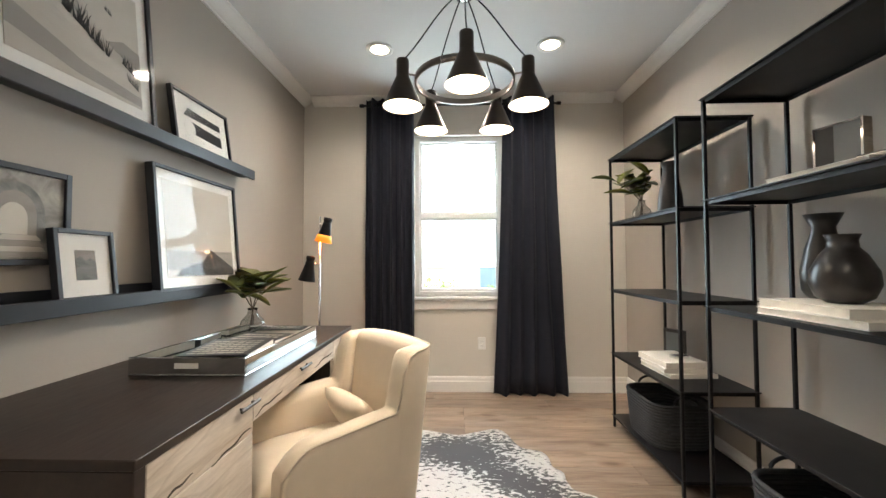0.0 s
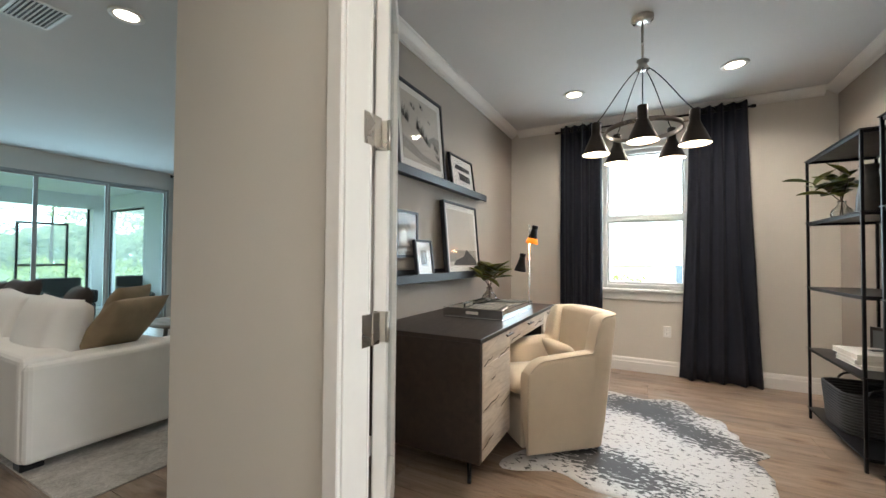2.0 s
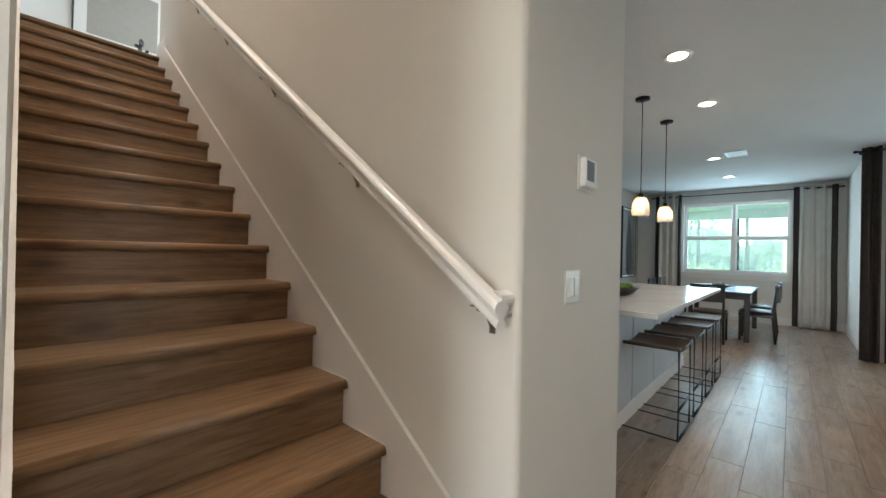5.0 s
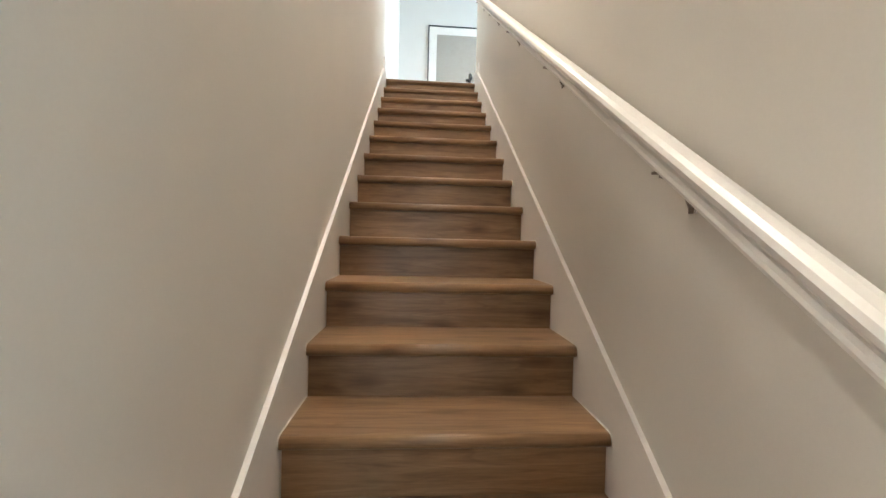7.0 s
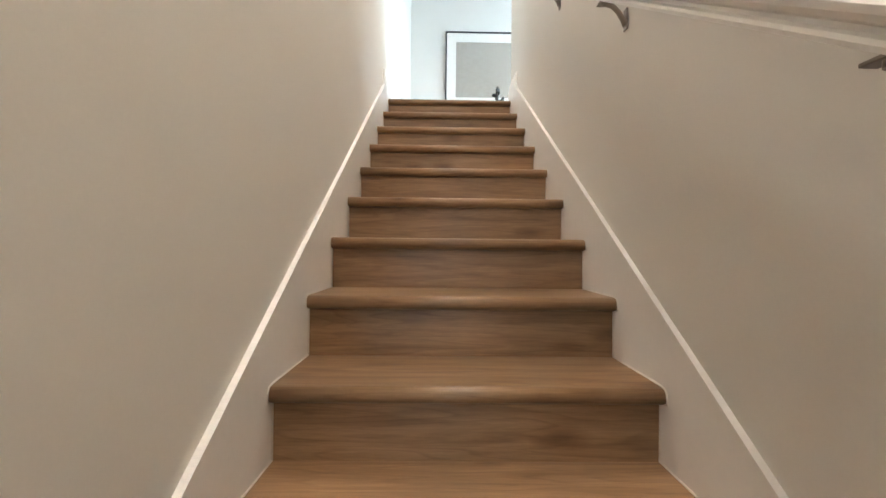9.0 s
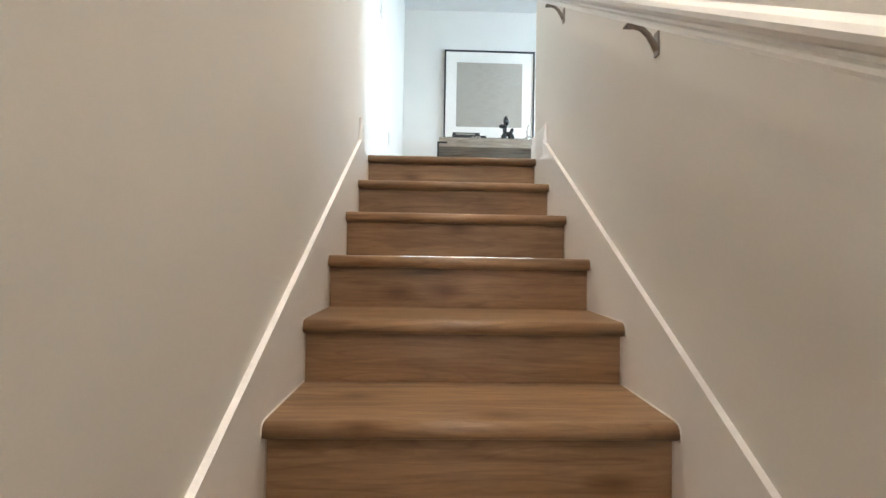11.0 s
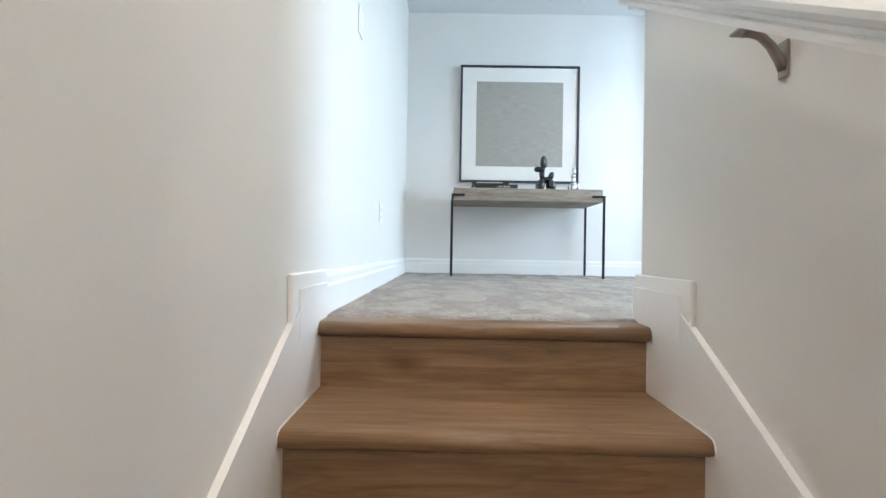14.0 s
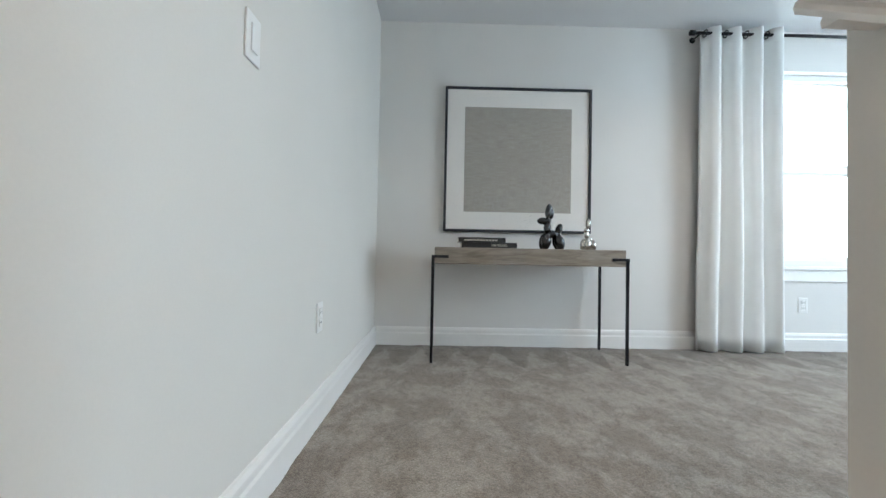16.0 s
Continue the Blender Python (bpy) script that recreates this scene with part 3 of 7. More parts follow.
structure("ceiling_ground", box(box(bm_box(-10.35, -1.42, CEIL, 3.37, 5.22, CEIL + 0.1), -10.35, -3.72, CEIL, -1.975, -1.42, CEIL + 0.1), -1.975, -1.5, CEIL + 0.001, -1.12, -1.42, CEIL + 0.1), M_CEIL, "flat white painted ceiling", "ceiling")
structure("ceiling_loft", bm_box(-5.2, -8.13, LOFT_CEIL, -0.03, -1.42, LOFT_CEIL + 0.1), M_CEIL, "flat white painted loft ceiling", "ceiling")
structure("floor_loft", box(bm_box(-5.2, -7.98, UP - 0.3, -1.25, -3.1, UP - 0.012), -1.25, -7.98, UP - 0.3, -0.15, -5.62, UP - 0.012), M_WALL_LOFT, "loft floor deck under the carpet", "floor")

# carpet with a soft, lumpy nap and a rolled front edge at the top step
bm = bmesh.new()
NX, NY = 110, 110
vs = [[None] * (NY + 1) for _ in range(NX + 1)]
for i in range(NX + 1):
    for j in range(NY + 1):
        x, y = -3.9 + 3.735 * i / NX, -7.965 + 2.36 * j / NY
        z = UP + 0.006 + 0.004 * noise.noise((x * 9, y * 9, 0)) + 0.004 * noise.noise((x * 31, y * 31, 3))
        edge = y + 5.63
        if edge > 0:
            z -= edge * 0.45
        vs[i][j] = bm.verts.new((x, y, z))
for i in range(NX):
    for j in range(NY):
        if vs[i][j].co.x < -1.13 and vs[i][j + 1].co.y > -5.6:
            continue
        bm.faces.new((vs[i][j], vs[i + 1][j], vs[i + 1][j + 1], vs[i][j + 1])).smooth = True
structure("carpet_loft", bm, M_CARPET, "greige cut-pile carpet with brushed marks", "carpet")
structure("carpet_loft_rest", box(bm_box(-5.08, -7.98, UP - 0.012, -3.9, -3.1, UP + 0.006), -3.9, -5.6, UP - 0.012, -1.25, -3.1, UP + 0.006), M_CARPET, "greige cut-pile carpet on the loft floor", "carpet")

floor = structure("floor", bm_box(-10.35, -3.72, -0.12, 3.37, 5.22, -0.006), M_GAP, "oak-look plank floor with dark joints", "floor")

# mouldings
CROWN = [(0, 0), (0, -0.070), (0.012, -0.070), (0.014, -0.061), (0.028, -0.056), (0.046, -0.046), (0.066, -0.028), (0.082, -0.015), (0.092, -0.011), (0.094, 0)]
BASE = [(0, 0), (0.016, 0), (0.016, 0.095), (0.012, 0.105), (0.012, 0.125), (0.007, 0.140), (0, 0.142)]


def crown(name, p0, p1, out, label="white cove crown moulding"):
    return structure(name, strip(bmesh.new(), CROWN, p0, p1, out), M_TRIM, label, "moulding")


def baseboard(name, p0, p1, out):
    return structure(name, strip(bmesh.new(), BASE, p0, p1, out), M_TRIM, "white painted baseboard with a stepped top", "baseboard")


crown("trim_crown_left", (-1.02, 0.01, CEIL), (-1.02, 3.70, CEIL), (1, 0, 0))
crown("trim_crown_right", (1.975, 0.01, CEIL), (1.975, 3.70, CEIL), (-1, 0, 0))
crown("trim_crown_window", (-0.926, 3.70, CEIL), (1.881, 3.70, CEIL), (0, -1, 0))
crown("trim_crown_door", (-0.926, 0.01, CEIL), (1.881, 0.01, CEIL), (0, 1, 0))
baseboard("baseboard_left", (-1.02, 0.01, 0), (-1.02, 3.70, 0), (1, 0, 0))
baseboard("baseboard_right", (1.975, 0.01, 0), (1.975, 3.70, 0), (-1, 0, 0))
baseboard("baseboard_window", (-1.004, 3.70, 0), (1.959, 3.70, 0), (0, -1, 0))
baseboard("baseboard_hall", (-1.165, -0.10, 0), (-0.365, -0.10, 0), (0, -1, 0))
baseboard("baseboard_hall_end", (-1.165, -0.116, 0), (-1.165, 3.85, 0), (-1, 0, 0))
baseboard("baseboard_block", (-1.99, -1.42, 0), (-1.12, -1.42, 0), (0, 1, 0))
baseboard("baseboard_block_side", (-1.975, -3.6, 0), (-1.975, -1.404, 0), (-1, 0, 0))
baseboard("baseboard_dining", (-10.2, -3.6, 0), (-10.2, -0.12, 0), (1, 0, 0))
baseboard("baseboard_return", (-10.184, -0.12, 0), (-7.55, -0.12, 0), (0, -1, 0))
baseboard("baseboard_loft_back", (-5.08, -7.98, UP - 0.005), (-0.165, -7.98, UP - 0.005), (0, 1, 0))
baseboard("baseboard_loft_left", (-0.15, -7.98, UP - 0.005), (-0.15, -5.62, UP - 0.005), (-1, 0, 0))


def return_base(name, x, y0, y1, out):
    """Square-ended baseboard block with a recessed panel, where the loft base meets the stair skirt."""
    bm = bmesh.new()
    s = out
    box(bm, min(x, x + s * 0.014), y0, UP - 0.06, max(x, x + s * 0.014), y1, UP + 0.143, 0.003)
    box(bm, min(x + s * 0.013, x + s * 0.018), y0 + 0.0, UP - 0.02, max(x + s * 0.013, x + s * 0.018), y1 - 0.035, UP + 0.105, 0.002)
    return structure(name, bm, M_TRIM, "white painted baseboard return at the top step", "baseboard")


return_base("baseboard_end_left", -0.15, -5.62, -5.36, -1)
return_base("baseboard_end_right", -1.12, -5.645, -5.37, 1)

# stair skirts, following the slope on both sides
for nm, x, out in (("skirt_left", -0.15, -1), ("skirt_right", -1.12, 1)):
    bm = bmesh.new()
    zt = lambda y: RISE * (1 + (Y0 - y) / RUN) + 0.155
    outline = [(-1.425, 0.0), (-1.425, 0.16), (-1.50, zt(-1.50)), (-5.40, zt(-5.40)), (-5.62, UP + 0.10), (-5.62, UP - 0.32), (-1.95, 0.0)]
    a = [bm.verts.new((x + out * 0.0005, y, z)) for y, z in outline]
    b = [bm.verts.new((x + out * 0.0165, y, z)) for y, z in outline]
    n = len(outline)
    bm.faces.new(a)
    bm.faces.new(b[::-1])
    for k in range(n):
        bm.faces.new((a[k], a[(k + 1) % n], b[(k + 1) % n], b[k]))
    structure("trim_" + nm, bm, M_TRIM, "white painted sloping stair skirt board", "skirt board")

# staircase: rounded nosings, plank treads and risers
stairs = thing("staircase", pose(-0.635, Y0, 0), "brown oak-look staircase with rounded nosings", "staircase")
SW = 0.4685


def tread_mesh(depth):
    bm = bmesh.new()
    prof = [(-depth, 0.0), (-depth, -0.03), (-0.030, -0.03), (-0.030, -0.042)] + [(-0.020 + 0.020 * math.cos(radians(a)), -0.021 + 0.021 * math.sin(radians(a))) for a in (-90, -65, -40, -15, 15, 40, 65, 90)]
    a = [bm.verts.new((-SW, y, z)) for y, z in prof]
    b = [bm.verts.new((SW, y, z)) for y, z in prof]
    n = len(prof)
    for k in range(n):
        f = bm.faces.new((a[k], a[(k + 1) % n], b[(k + 1) % n], b[k]))
        f.smooth = 4 <= k < n - 1
    bm.faces.new(a[::-1])
    bm.faces.new(b)
    return mesh_of("tread", bm, M_STAIR)


TREAD, TOPTREAD = tread_mesh(RUN + 0.045), tread_mesh(0.10)
RISER = mesh_of("riser", bm_box(-SW + 0.002, -0.043, 0.0, SW - 0.002, -0.028, RISE - 0.0425), M_STAIR)
CAULK = mesh_of("caulk_bead", tube(bmesh.new(), [(0, -0.0275, 0.002), (0, -0.0275, RISE - 0.044), (0, 0.0008, RISE - 0.036), (0, 0.0016, RISE - 0.018), (0, -0.006, RISE - 0.002), (0, -0.022, RISE + 0.001), (0, -RUN - 0.027, RISE + 0.001)], 0.0026, 6), M_CAULK)
for k in range(1, 18):
    t = new("tread", TREAD if k < 17 else TOPTREAD)
    t.parent, t.location = stairs, (0, -RUN * (k - 1), RISE * k + (0.004 if k == 17 else 0))
    r = new("riser", RISER)
    r.parent, r.location = stairs, (0, -RUN * (k - 1), RISE * (k - 1) + (0.0005 if k > 1 else 0))
    for s in (-1, 1):
        q = new("caulk_bead", CAULK)
        q.parent, q.location = stairs, (s * (SW - 0.0005), -RUN * (k - 1), RISE * (k - 1))

# doorway casing and jambs
bm = bmesh.new()
for x0, x1 in ((-0.350, -0.292), (1.242, 1.300)):
    box(bm, x0, -0.118, 0, x1, -0.1005, 2.444, 0.004)
box(bm, -0.362, -0.118, 2.445, 1.312, -0.1005, 2.515, 0.004)
structure("trim_door_casing", bm, M_TRIM, "white painted flat door casing", "door casing")
bm = bmesh.new()
box(bm, -0.3095, -0.099, 0, -0.29, 0.009, 2.44, 0.002)
box(bm, 1.24, -0.099, 0, 1.2595, 0.009, 2.44, 0.002)
box(bm, -0.3095, -0.099, 2.4405, 1.2595, 0.009, 2.4595, 0.002)
structure("trim_door_jamb", bm, M_TRIM, "white painted door jamb", "door jamb")
bm = bmesh.new()
for x0, x1 in ((-0.350, -0.292), (1.242, 1.300)):
    box(bm, x0, 0.0105, 0, x1, 0.026, 2.444, 0.004)
box(bm, -0.362, 0.0105, 2.445, 1.312, 0.026, 2.515, 0.004)
structure("trim_door_casing_inside", bm, M_TRIM, "white painted flat door casing", "door casing")


def glazed_door(name, hinge_x, turn, flip, lever_on):
    """A tall glazed leaf, hinged on the jamb and standing open into the office."""
    d = tagged(thing(name, pose(hinge_x, 0.080, 0.012, 0, 0, turn), "tall white door leaf with one clear glass pane, standing open", "door"), kind="structure")
    w, h, t = 0.745, 2.40, 0.044
    s = flip
    def xs(a, b):
        return (min(s * a, s * b), max(s * a, s * b))
    for nm, (a, b), z0, z1 in (("hinge_stile", xs(0.004, 0.105), 0, h), ("lock_stile", xs(w - 0.105, w), 0, h), ("top_rail", xs(0.106, w - 0.106), h - 0.11, h), ("bottom_rail", xs(0.106, w - 0.106), 0, 0.22)):
        part(nm, bm_box(a, -t / 2, z0, b, t / 2, z1, 0.004), M_TRIM, d)
    a, b = xs(0.1055, w - 0.1055)
    g = part("glass_pane", bm_box(a, -0.004, 0.2195, b, 0.004, h - 0.1095), M_PANE, d, "clear door glass")
    g.visible_shadow = False
    hz = 0.93
    lever = bmesh.new()
    for side in (1, -1) if lever_on else ():
        tube(lever, [(s * (w - 0.05), side * t / 2, hz), (s * (w - 0.05), side * (t / 2 + 0.012), hz)], 0.027, 16)
        tube(lever, [(s * (w - 0.05), side * (t / 2 + 0.012), hz), (s * (w - 0.05), side * (t / 2 + 0.045), hz), (s * (w - 0.15), side * (t / 2 + 0.050), hz)], 0.009, 10)
    if lever_on:
        part("lever_handle", lever, M_NICKEL, d, "satin nickel lever handle")
    for z in (0.25, 0.955, 1.58, 2.20):
        hb = bmesh.new()
        tube(hb, [(s * -0.004, t / 2 * -1 - 0.004, z - 0.05), (s * -0.004, t / 2 * -1 - 0.004, z + 0.05)], 0.007, 10)
        x0, x1 = xs(-0.001, 0.0035)
        box(hb, x0, -t / 2 + 0.001, z - 0.05, x1, t / 2 - 0.003, z + 0.05, 0.001)
        part("hinge", hb, M_NICKEL, d, "satin nickel butt hinge")
    return d


glazed_door("door_1", -0.300, 122.0, 1, False)
glazed_door("door_2", 1.250, -121.5, -1, True)
# hinge leaves screwed to the jambs
for nm, x in (("hinge_leaf", -0.2895), ("hinge_leaf", 1.2375)):
    for z in (0.262, 0.967, 1.592, 2.212):
        ob = structure(nm, box(bm_box(x, -0.022, z - 0.05, x + 0.002, 0.0265, z + 0.05, 0.0008), x - 0.003, 0.0268, z - 0.05, x + 0.004, 0.062, z + 0.05, 0.001), M_NICKEL, "satin nickel hinge leaf on the door jamb", "hinge")


def sash_window(name, m, w, h, label, halves=1, glass=M_PANE):
    """A single-hung window: outer frame, two sashes with a meeting rail, sill and apron."""
    o = tagged(thing(name, m, label, "window"), kind="structure")
    f = 0.045
    for nm, b in (("window_frame", (-w / 2, 0.06, 0, -w / 2 + f, 0.13, h)), ("window_frame", (w / 2 - f, 0.06, 0, w / 2, 0.13, h)), ("window_frame", (-w / 2 + f, 0.06, h - f, w / 2 - f, 0.13, h)), ("window_frame", (-w / 2 + f, 0.06, 0, w / 2 - f, 0.13, f))):
        part(nm, bm_box(*b, bevel=0.003), M_PLASTIC, o)
    for i in range(halves):
        if i and halves > 1:
            part("mullion", bm_box(-0.03, 0.055, f, 0.03, 0.125, h - f, bevel=0.003), M_PLASTIC, o)
        lo = -w / 2 + f if i == 0 else 0.03
        hi = w / 2 - f if i == halves - 1 else -0.03
        part("meeting_rail", bm_box(lo, 0.065, h * 0.50 - 0.022, hi, 0.115, h * 0.50 + 0.022, bevel=0.003), M_PLASTIC, o)
        for z0, z1, y in ((f, h * 0.5 - 0.022, 0.085), (h * 0.5 + 0.022, h - f, 0.105)):
            p = part("pane", bm_box(lo + 0.001, y, z0 + 0.001, hi - 0.001, y + 0.006, z1 - 0.001), glass, o)
            p.visible_shadow = False
            rail = bmesh.new()
            for b in ((lo, z0, lo + 0.022, z1), (hi - 0.022, z0, hi, z1), (lo + 0.022, z0, hi - 0.022, z0 + 0.028), (lo + 0.022, z1 - 0.016, hi - 0.022, z1)):
                box(rail, b[0], y - 0.008, b[1], b[2], y + 0.014, b[3], 0.002)
            part("sash", rail, M_PLASTIC, o)
    part("window_sill", bm_box(-w / 2 - 0.03, -0.035, -0.030, w / 2 + 0.03, 0.06, 0.0, bevel=0.005), M_TRIM, o)
    part("apron", bm_box(-w / 2 - 0.01, -0.016, -0.115, w / 2 + 0.01, -0.0005, -0.031, bevel=0.003), M_TRIM, o)
    return o


sash_window("window_1", pose((WX0 + WX1) / 2, 3.70, WZ0), WX1 - WX0, WZ1 - WZ0, "white vinyl single-hung office window")
sash_window("window_2", pose((LX0 + LX1) / 2, -7.98, LZ0, 0, 0, 180), LX1 - LX0, LZ1 - LZ0, "white vinyl single-hung loft window")
sash_window("window_3", pose(-10.2, (DY0 + DY1) / 2, DZ0, 0, 0, 90), DY1 - DY0, DZ1 - DZ0, "white vinyl twin dining window", 2, M_LOWE)
# unseen side window, added as an opening for more loft daylight
sash_window("window_4", pose(-5.08, -6.2, 3.8, 0, 0, 90), 1.70, 1.43, "unseen twin loft side window, added to bring in daylight", 2)

# three-panel sliding doors to the lanai
sl = tagged(thing("sliding_doors", pose(-7.6, (SY0 + SY1) / 2, 0, 0, 0, 90), "white framed three-panel sliding glass doors", "sliding doors"), kind="structure")
sw = SY1 - SY0
for b in ((-sw / 2, -0.04, 0, -sw / 2 + 0.04, 0.08, SZ1), (sw / 2 - 0.04, -0.04, 0, sw / 2, 0.08, SZ1), (-sw / 2 + 0.04, -0.04, SZ1 - 0.035, sw / 2 - 0.04, 0.08, SZ1), (-sw / 2 + 0.04, -0.04, 0, sw / 2 - 0.04, 0.08, 0.03)):
    part("door_frame", bm_box(*b, bevel=0.003), M_ALU, sl)
for i in range(3):
    a = -sw / 2 + 0.04 + i * (sw - 0.08) / 3
    b = a + (sw - 0.08) / 3
    y = 0.0 + 0.024 * (i % 2)
    fr = bmesh.new()
    for q in ((a, 0.031, a + 0.030, SZ1 - 0.036), (b - 0.030, 0.031, b, SZ1 - 0.036), (a + 0.030, 0.031, b - 0.030, 0.10), (a + 0.030, SZ1 - 0.065, b - 0.030, SZ1 - 0.036)):
        box(fr, q[0], y, q[1], q[2], y + 0.022, q[3], 0.002)
    dp = part("door_panel", fr, M_ALU, sl)
    g = part("glass_pane", bm_box(a + 0.031, y + 0.008, 0.101, b - 0.031, y + 0.014, SZ1 - 0.066), M_LOWE, sl)
    g.visible_shadow = False

# ---- ceiling lamps ----
# also used for unseen lamps added over the hall, stairs and loft
def can_light(x, y, z, watts, colour=WARM, label="white trimmed recessed ceiling light, lit warm"):
    o = thing("recessed_light", pose(x, y, z), label, "ceiling light", "recessed ceiling lights")
    part("trim_ring", lathe(bmesh.new(), [(0.066, -0.001), (0.098, -0.001), (0.096, -0.009), (0.080, -0.012), (0.066, -0.006)], 32, cap=False), M_PLASTIC, o)
    part("lens", lathe(bmesh.new(), [(0.0655, -0.002), (0.0655, -0.005), (0.03, -0.0065)], 32), M_LENS, o, "glowing warm lens")
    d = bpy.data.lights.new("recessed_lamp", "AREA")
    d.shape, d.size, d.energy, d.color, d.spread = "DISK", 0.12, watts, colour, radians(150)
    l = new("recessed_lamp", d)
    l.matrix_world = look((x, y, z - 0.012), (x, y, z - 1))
    return o


for x, y, w in ((-0.135, 2.84, 5), (1.09, 2.82, 8.5)):
    can_light(x, y, CEIL, w)
for x, y in ((-2.49, 0.285), (-5.29, 0.30), (-3.36, -1.485), (-4.535, -1.465), (-7.03, -1.72), (-8.72, -1.71), (-5.24, 2.49)):
    can_light(x, y, CEIL, 2.4)
# unseen fitting, added to light the hall
can_light(0.475, -0.75, CEIL, 3.6)
# three unseen fittings, added to brighten the stairs and the loft
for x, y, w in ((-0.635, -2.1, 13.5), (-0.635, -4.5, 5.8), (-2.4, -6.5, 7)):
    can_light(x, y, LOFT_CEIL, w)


def ceiling_vent(x, y, z):
    o = thing("ceiling_vent", pose(x, y, z), "white metal ceiling air vent with slats", "vent", "ceiling vents")
    fr = bmesh.new()
    for b in ((-0.19, -0.12, 0.19, -0.10), (-0.19, 0.10, 0.19, 0.12), (-0.19, -0.10, -0.17, 0.10), (0.17, -0.10, 0.19, 0.10)):
        box(fr, b[0], b[1], -0.010, b[2], b[3], -0.0005, 0.002)
    part("frame", fr, M_PLASTIC, o)
    part("backing", bm_box(-0.17, -0.10, -0.0025, 0.17, 0.10, -0.0005), M_DISPLAY, o)
    for i in range(9):
        yy = -0.088 + i * 0.022
        s = bm_box(-0.168, -0.008, -0.001, 0.168, 0.008, 0.001)
        bmesh.ops.transform(s, matrix=Matrix.Translation((0, yy, -0.007)) @ Matrix.Rotation(radians(32), 4, "X"), verts=s.verts)
        part("slat", s, M_PLASTIC, o)
    return o


ceiling_vent(-2.985, 0.0, CEIL)
ceiling_vent(-4.925, 0.0, CEIL)
ceiling_vent(-6.9, -1.45, CEIL)


sdet = thing("smoke_detector", pose(-3.84, 1.38, CEIL), "round white smoke detector on the ceiling", "smoke detector")
part("base", lathe(bmesh.new(), [(0.068, -0.0005), (0.068, -0.012), (0.064, -0.016)], 28), M_PLASTIC, sdet)
part("cover", lathe(bmesh.new(), [(0.060, -0.0165), (0.056, -0.034), (0.040, -0.040), (0.004, -0.041)], 28), M_PLASTIC, sdet)

# ---- chandelier ----
def shade_cone(bm, at, r_top, r_bot, h, neck):
    prof = [(r_bot, 0.0), (r_top * 1.02, h), (r_top, h + 0.012), (r_top, h + neck), (r_top * 0.9, h + neck + 0.004), (0.006, h + neck + 0.005)]
    return lathe(bm, prof, 32, at, cap=False)


CX, CY = 0.450, 1.82
ch = thing("chandelier", pose(CX, CY, 0), "bronze ring chandelier with five lit cone shades", "chandelier")
part("canopy", lathe(bmesh.new(), [(0.066, CEIL - 0.001), (0.066, CEIL - 0.018), (0.060, CEIL - 0.026), (0.012, CEIL - 0.030)], 32), M_NICKEL, ch, "brushed nickel ceiling canopy")
part("stem", tube(bmesh.new(), [(0, 0, CEIL - 0.03), (0, 0, 2.46)], 0.0075, 12), M_NICKEL, ch)
part("hub", lathe(bmesh.new(), [(0.012, 2.395), (0.036, 2.40), (0.036, 2.418), (0.024, 2.424), (0.024, 2.446), (0.036, 2.452), (0.036, 2.462), (0.010, 2.468)], 28), M_NICKEL, ch)
RR, ARM = 0.222, 0.062
rb = bmesh.new()
for a, b, c, d in ((RR - 0.004, 1.998, RR + 0.004, 2.026),):
    lathe(rb, [(a, b), (c, b), (c, d), (a, d), (a, b)], 64, cap=False)
part("ring", rb, M_RING, ch, "aged nickel flat ring")
for i in range(5):
    an = radians(-90 + 72 * i)
    px, py = (RR + ARM) * math.cos(an), (RR + ARM) * math.sin(an)
    sh = part("shade", shade_cone(bmesh.new(), (px, py, 1.865), 0.028, 0.086, 0.132, 0.072), M_GUNMETAL, ch, "bronze cone shade with a dark neck")
    part("lit_lining", lathe(bmesh.new(), [(0.0835, 1.867), (0.0260, 1.990), (0.010, 1.993)], 32, (px, py, 0), cap=False), M_BULB, sh, "glowing white shade lining")
    part("bulb", blob(bmesh.new(), px, py, 1.908, 0.026, 0.026, 0.032, seg=14), M_LENS, sh, "lit lamp bulb")
    part("bracket", tube(bmesh.new(), [(RR * math.cos(an), RR * math.sin(an), 2.012), ((RR + ARM - 0.02) * math.cos(an), (RR + ARM - 0.02) * math.sin(an), 2.012)], 0.005, 8), M_RING, ch)
    pts = []
    for k in range(15):
        t = k / 14
        rad = 0.028 + (RR + ARM - 0.028) * (t ** 0.95)
        sag = 2.41 + (2.068 - 2.41) * t + 0.030 * math.sin(math.pi * t) * (1 - 1.6 * t)
        wob = 0.004 * math.sin(9 * t + i)
        pts.append((rad * math.cos(an + wob), rad * math.sin(an + wob), sag))
    part("cord", tube(bmesh.new(), pts, 0.0032, 8), M_BLACK, ch, "black twisted lamp cord")
    d = bpy.data.lights.new("chandelier_lamp", "SPOT")
    d.energy, d.color, d.spot_size, d.spot_blend, d.shadow_soft_size = 4.4, WARM, radians(125), 0.6, 0.06
    l = new("chandelier_lamp", d)
    l.matrix_world = look((CX + px, CY + py, 1.862), (CX + px, CY + py, 0))


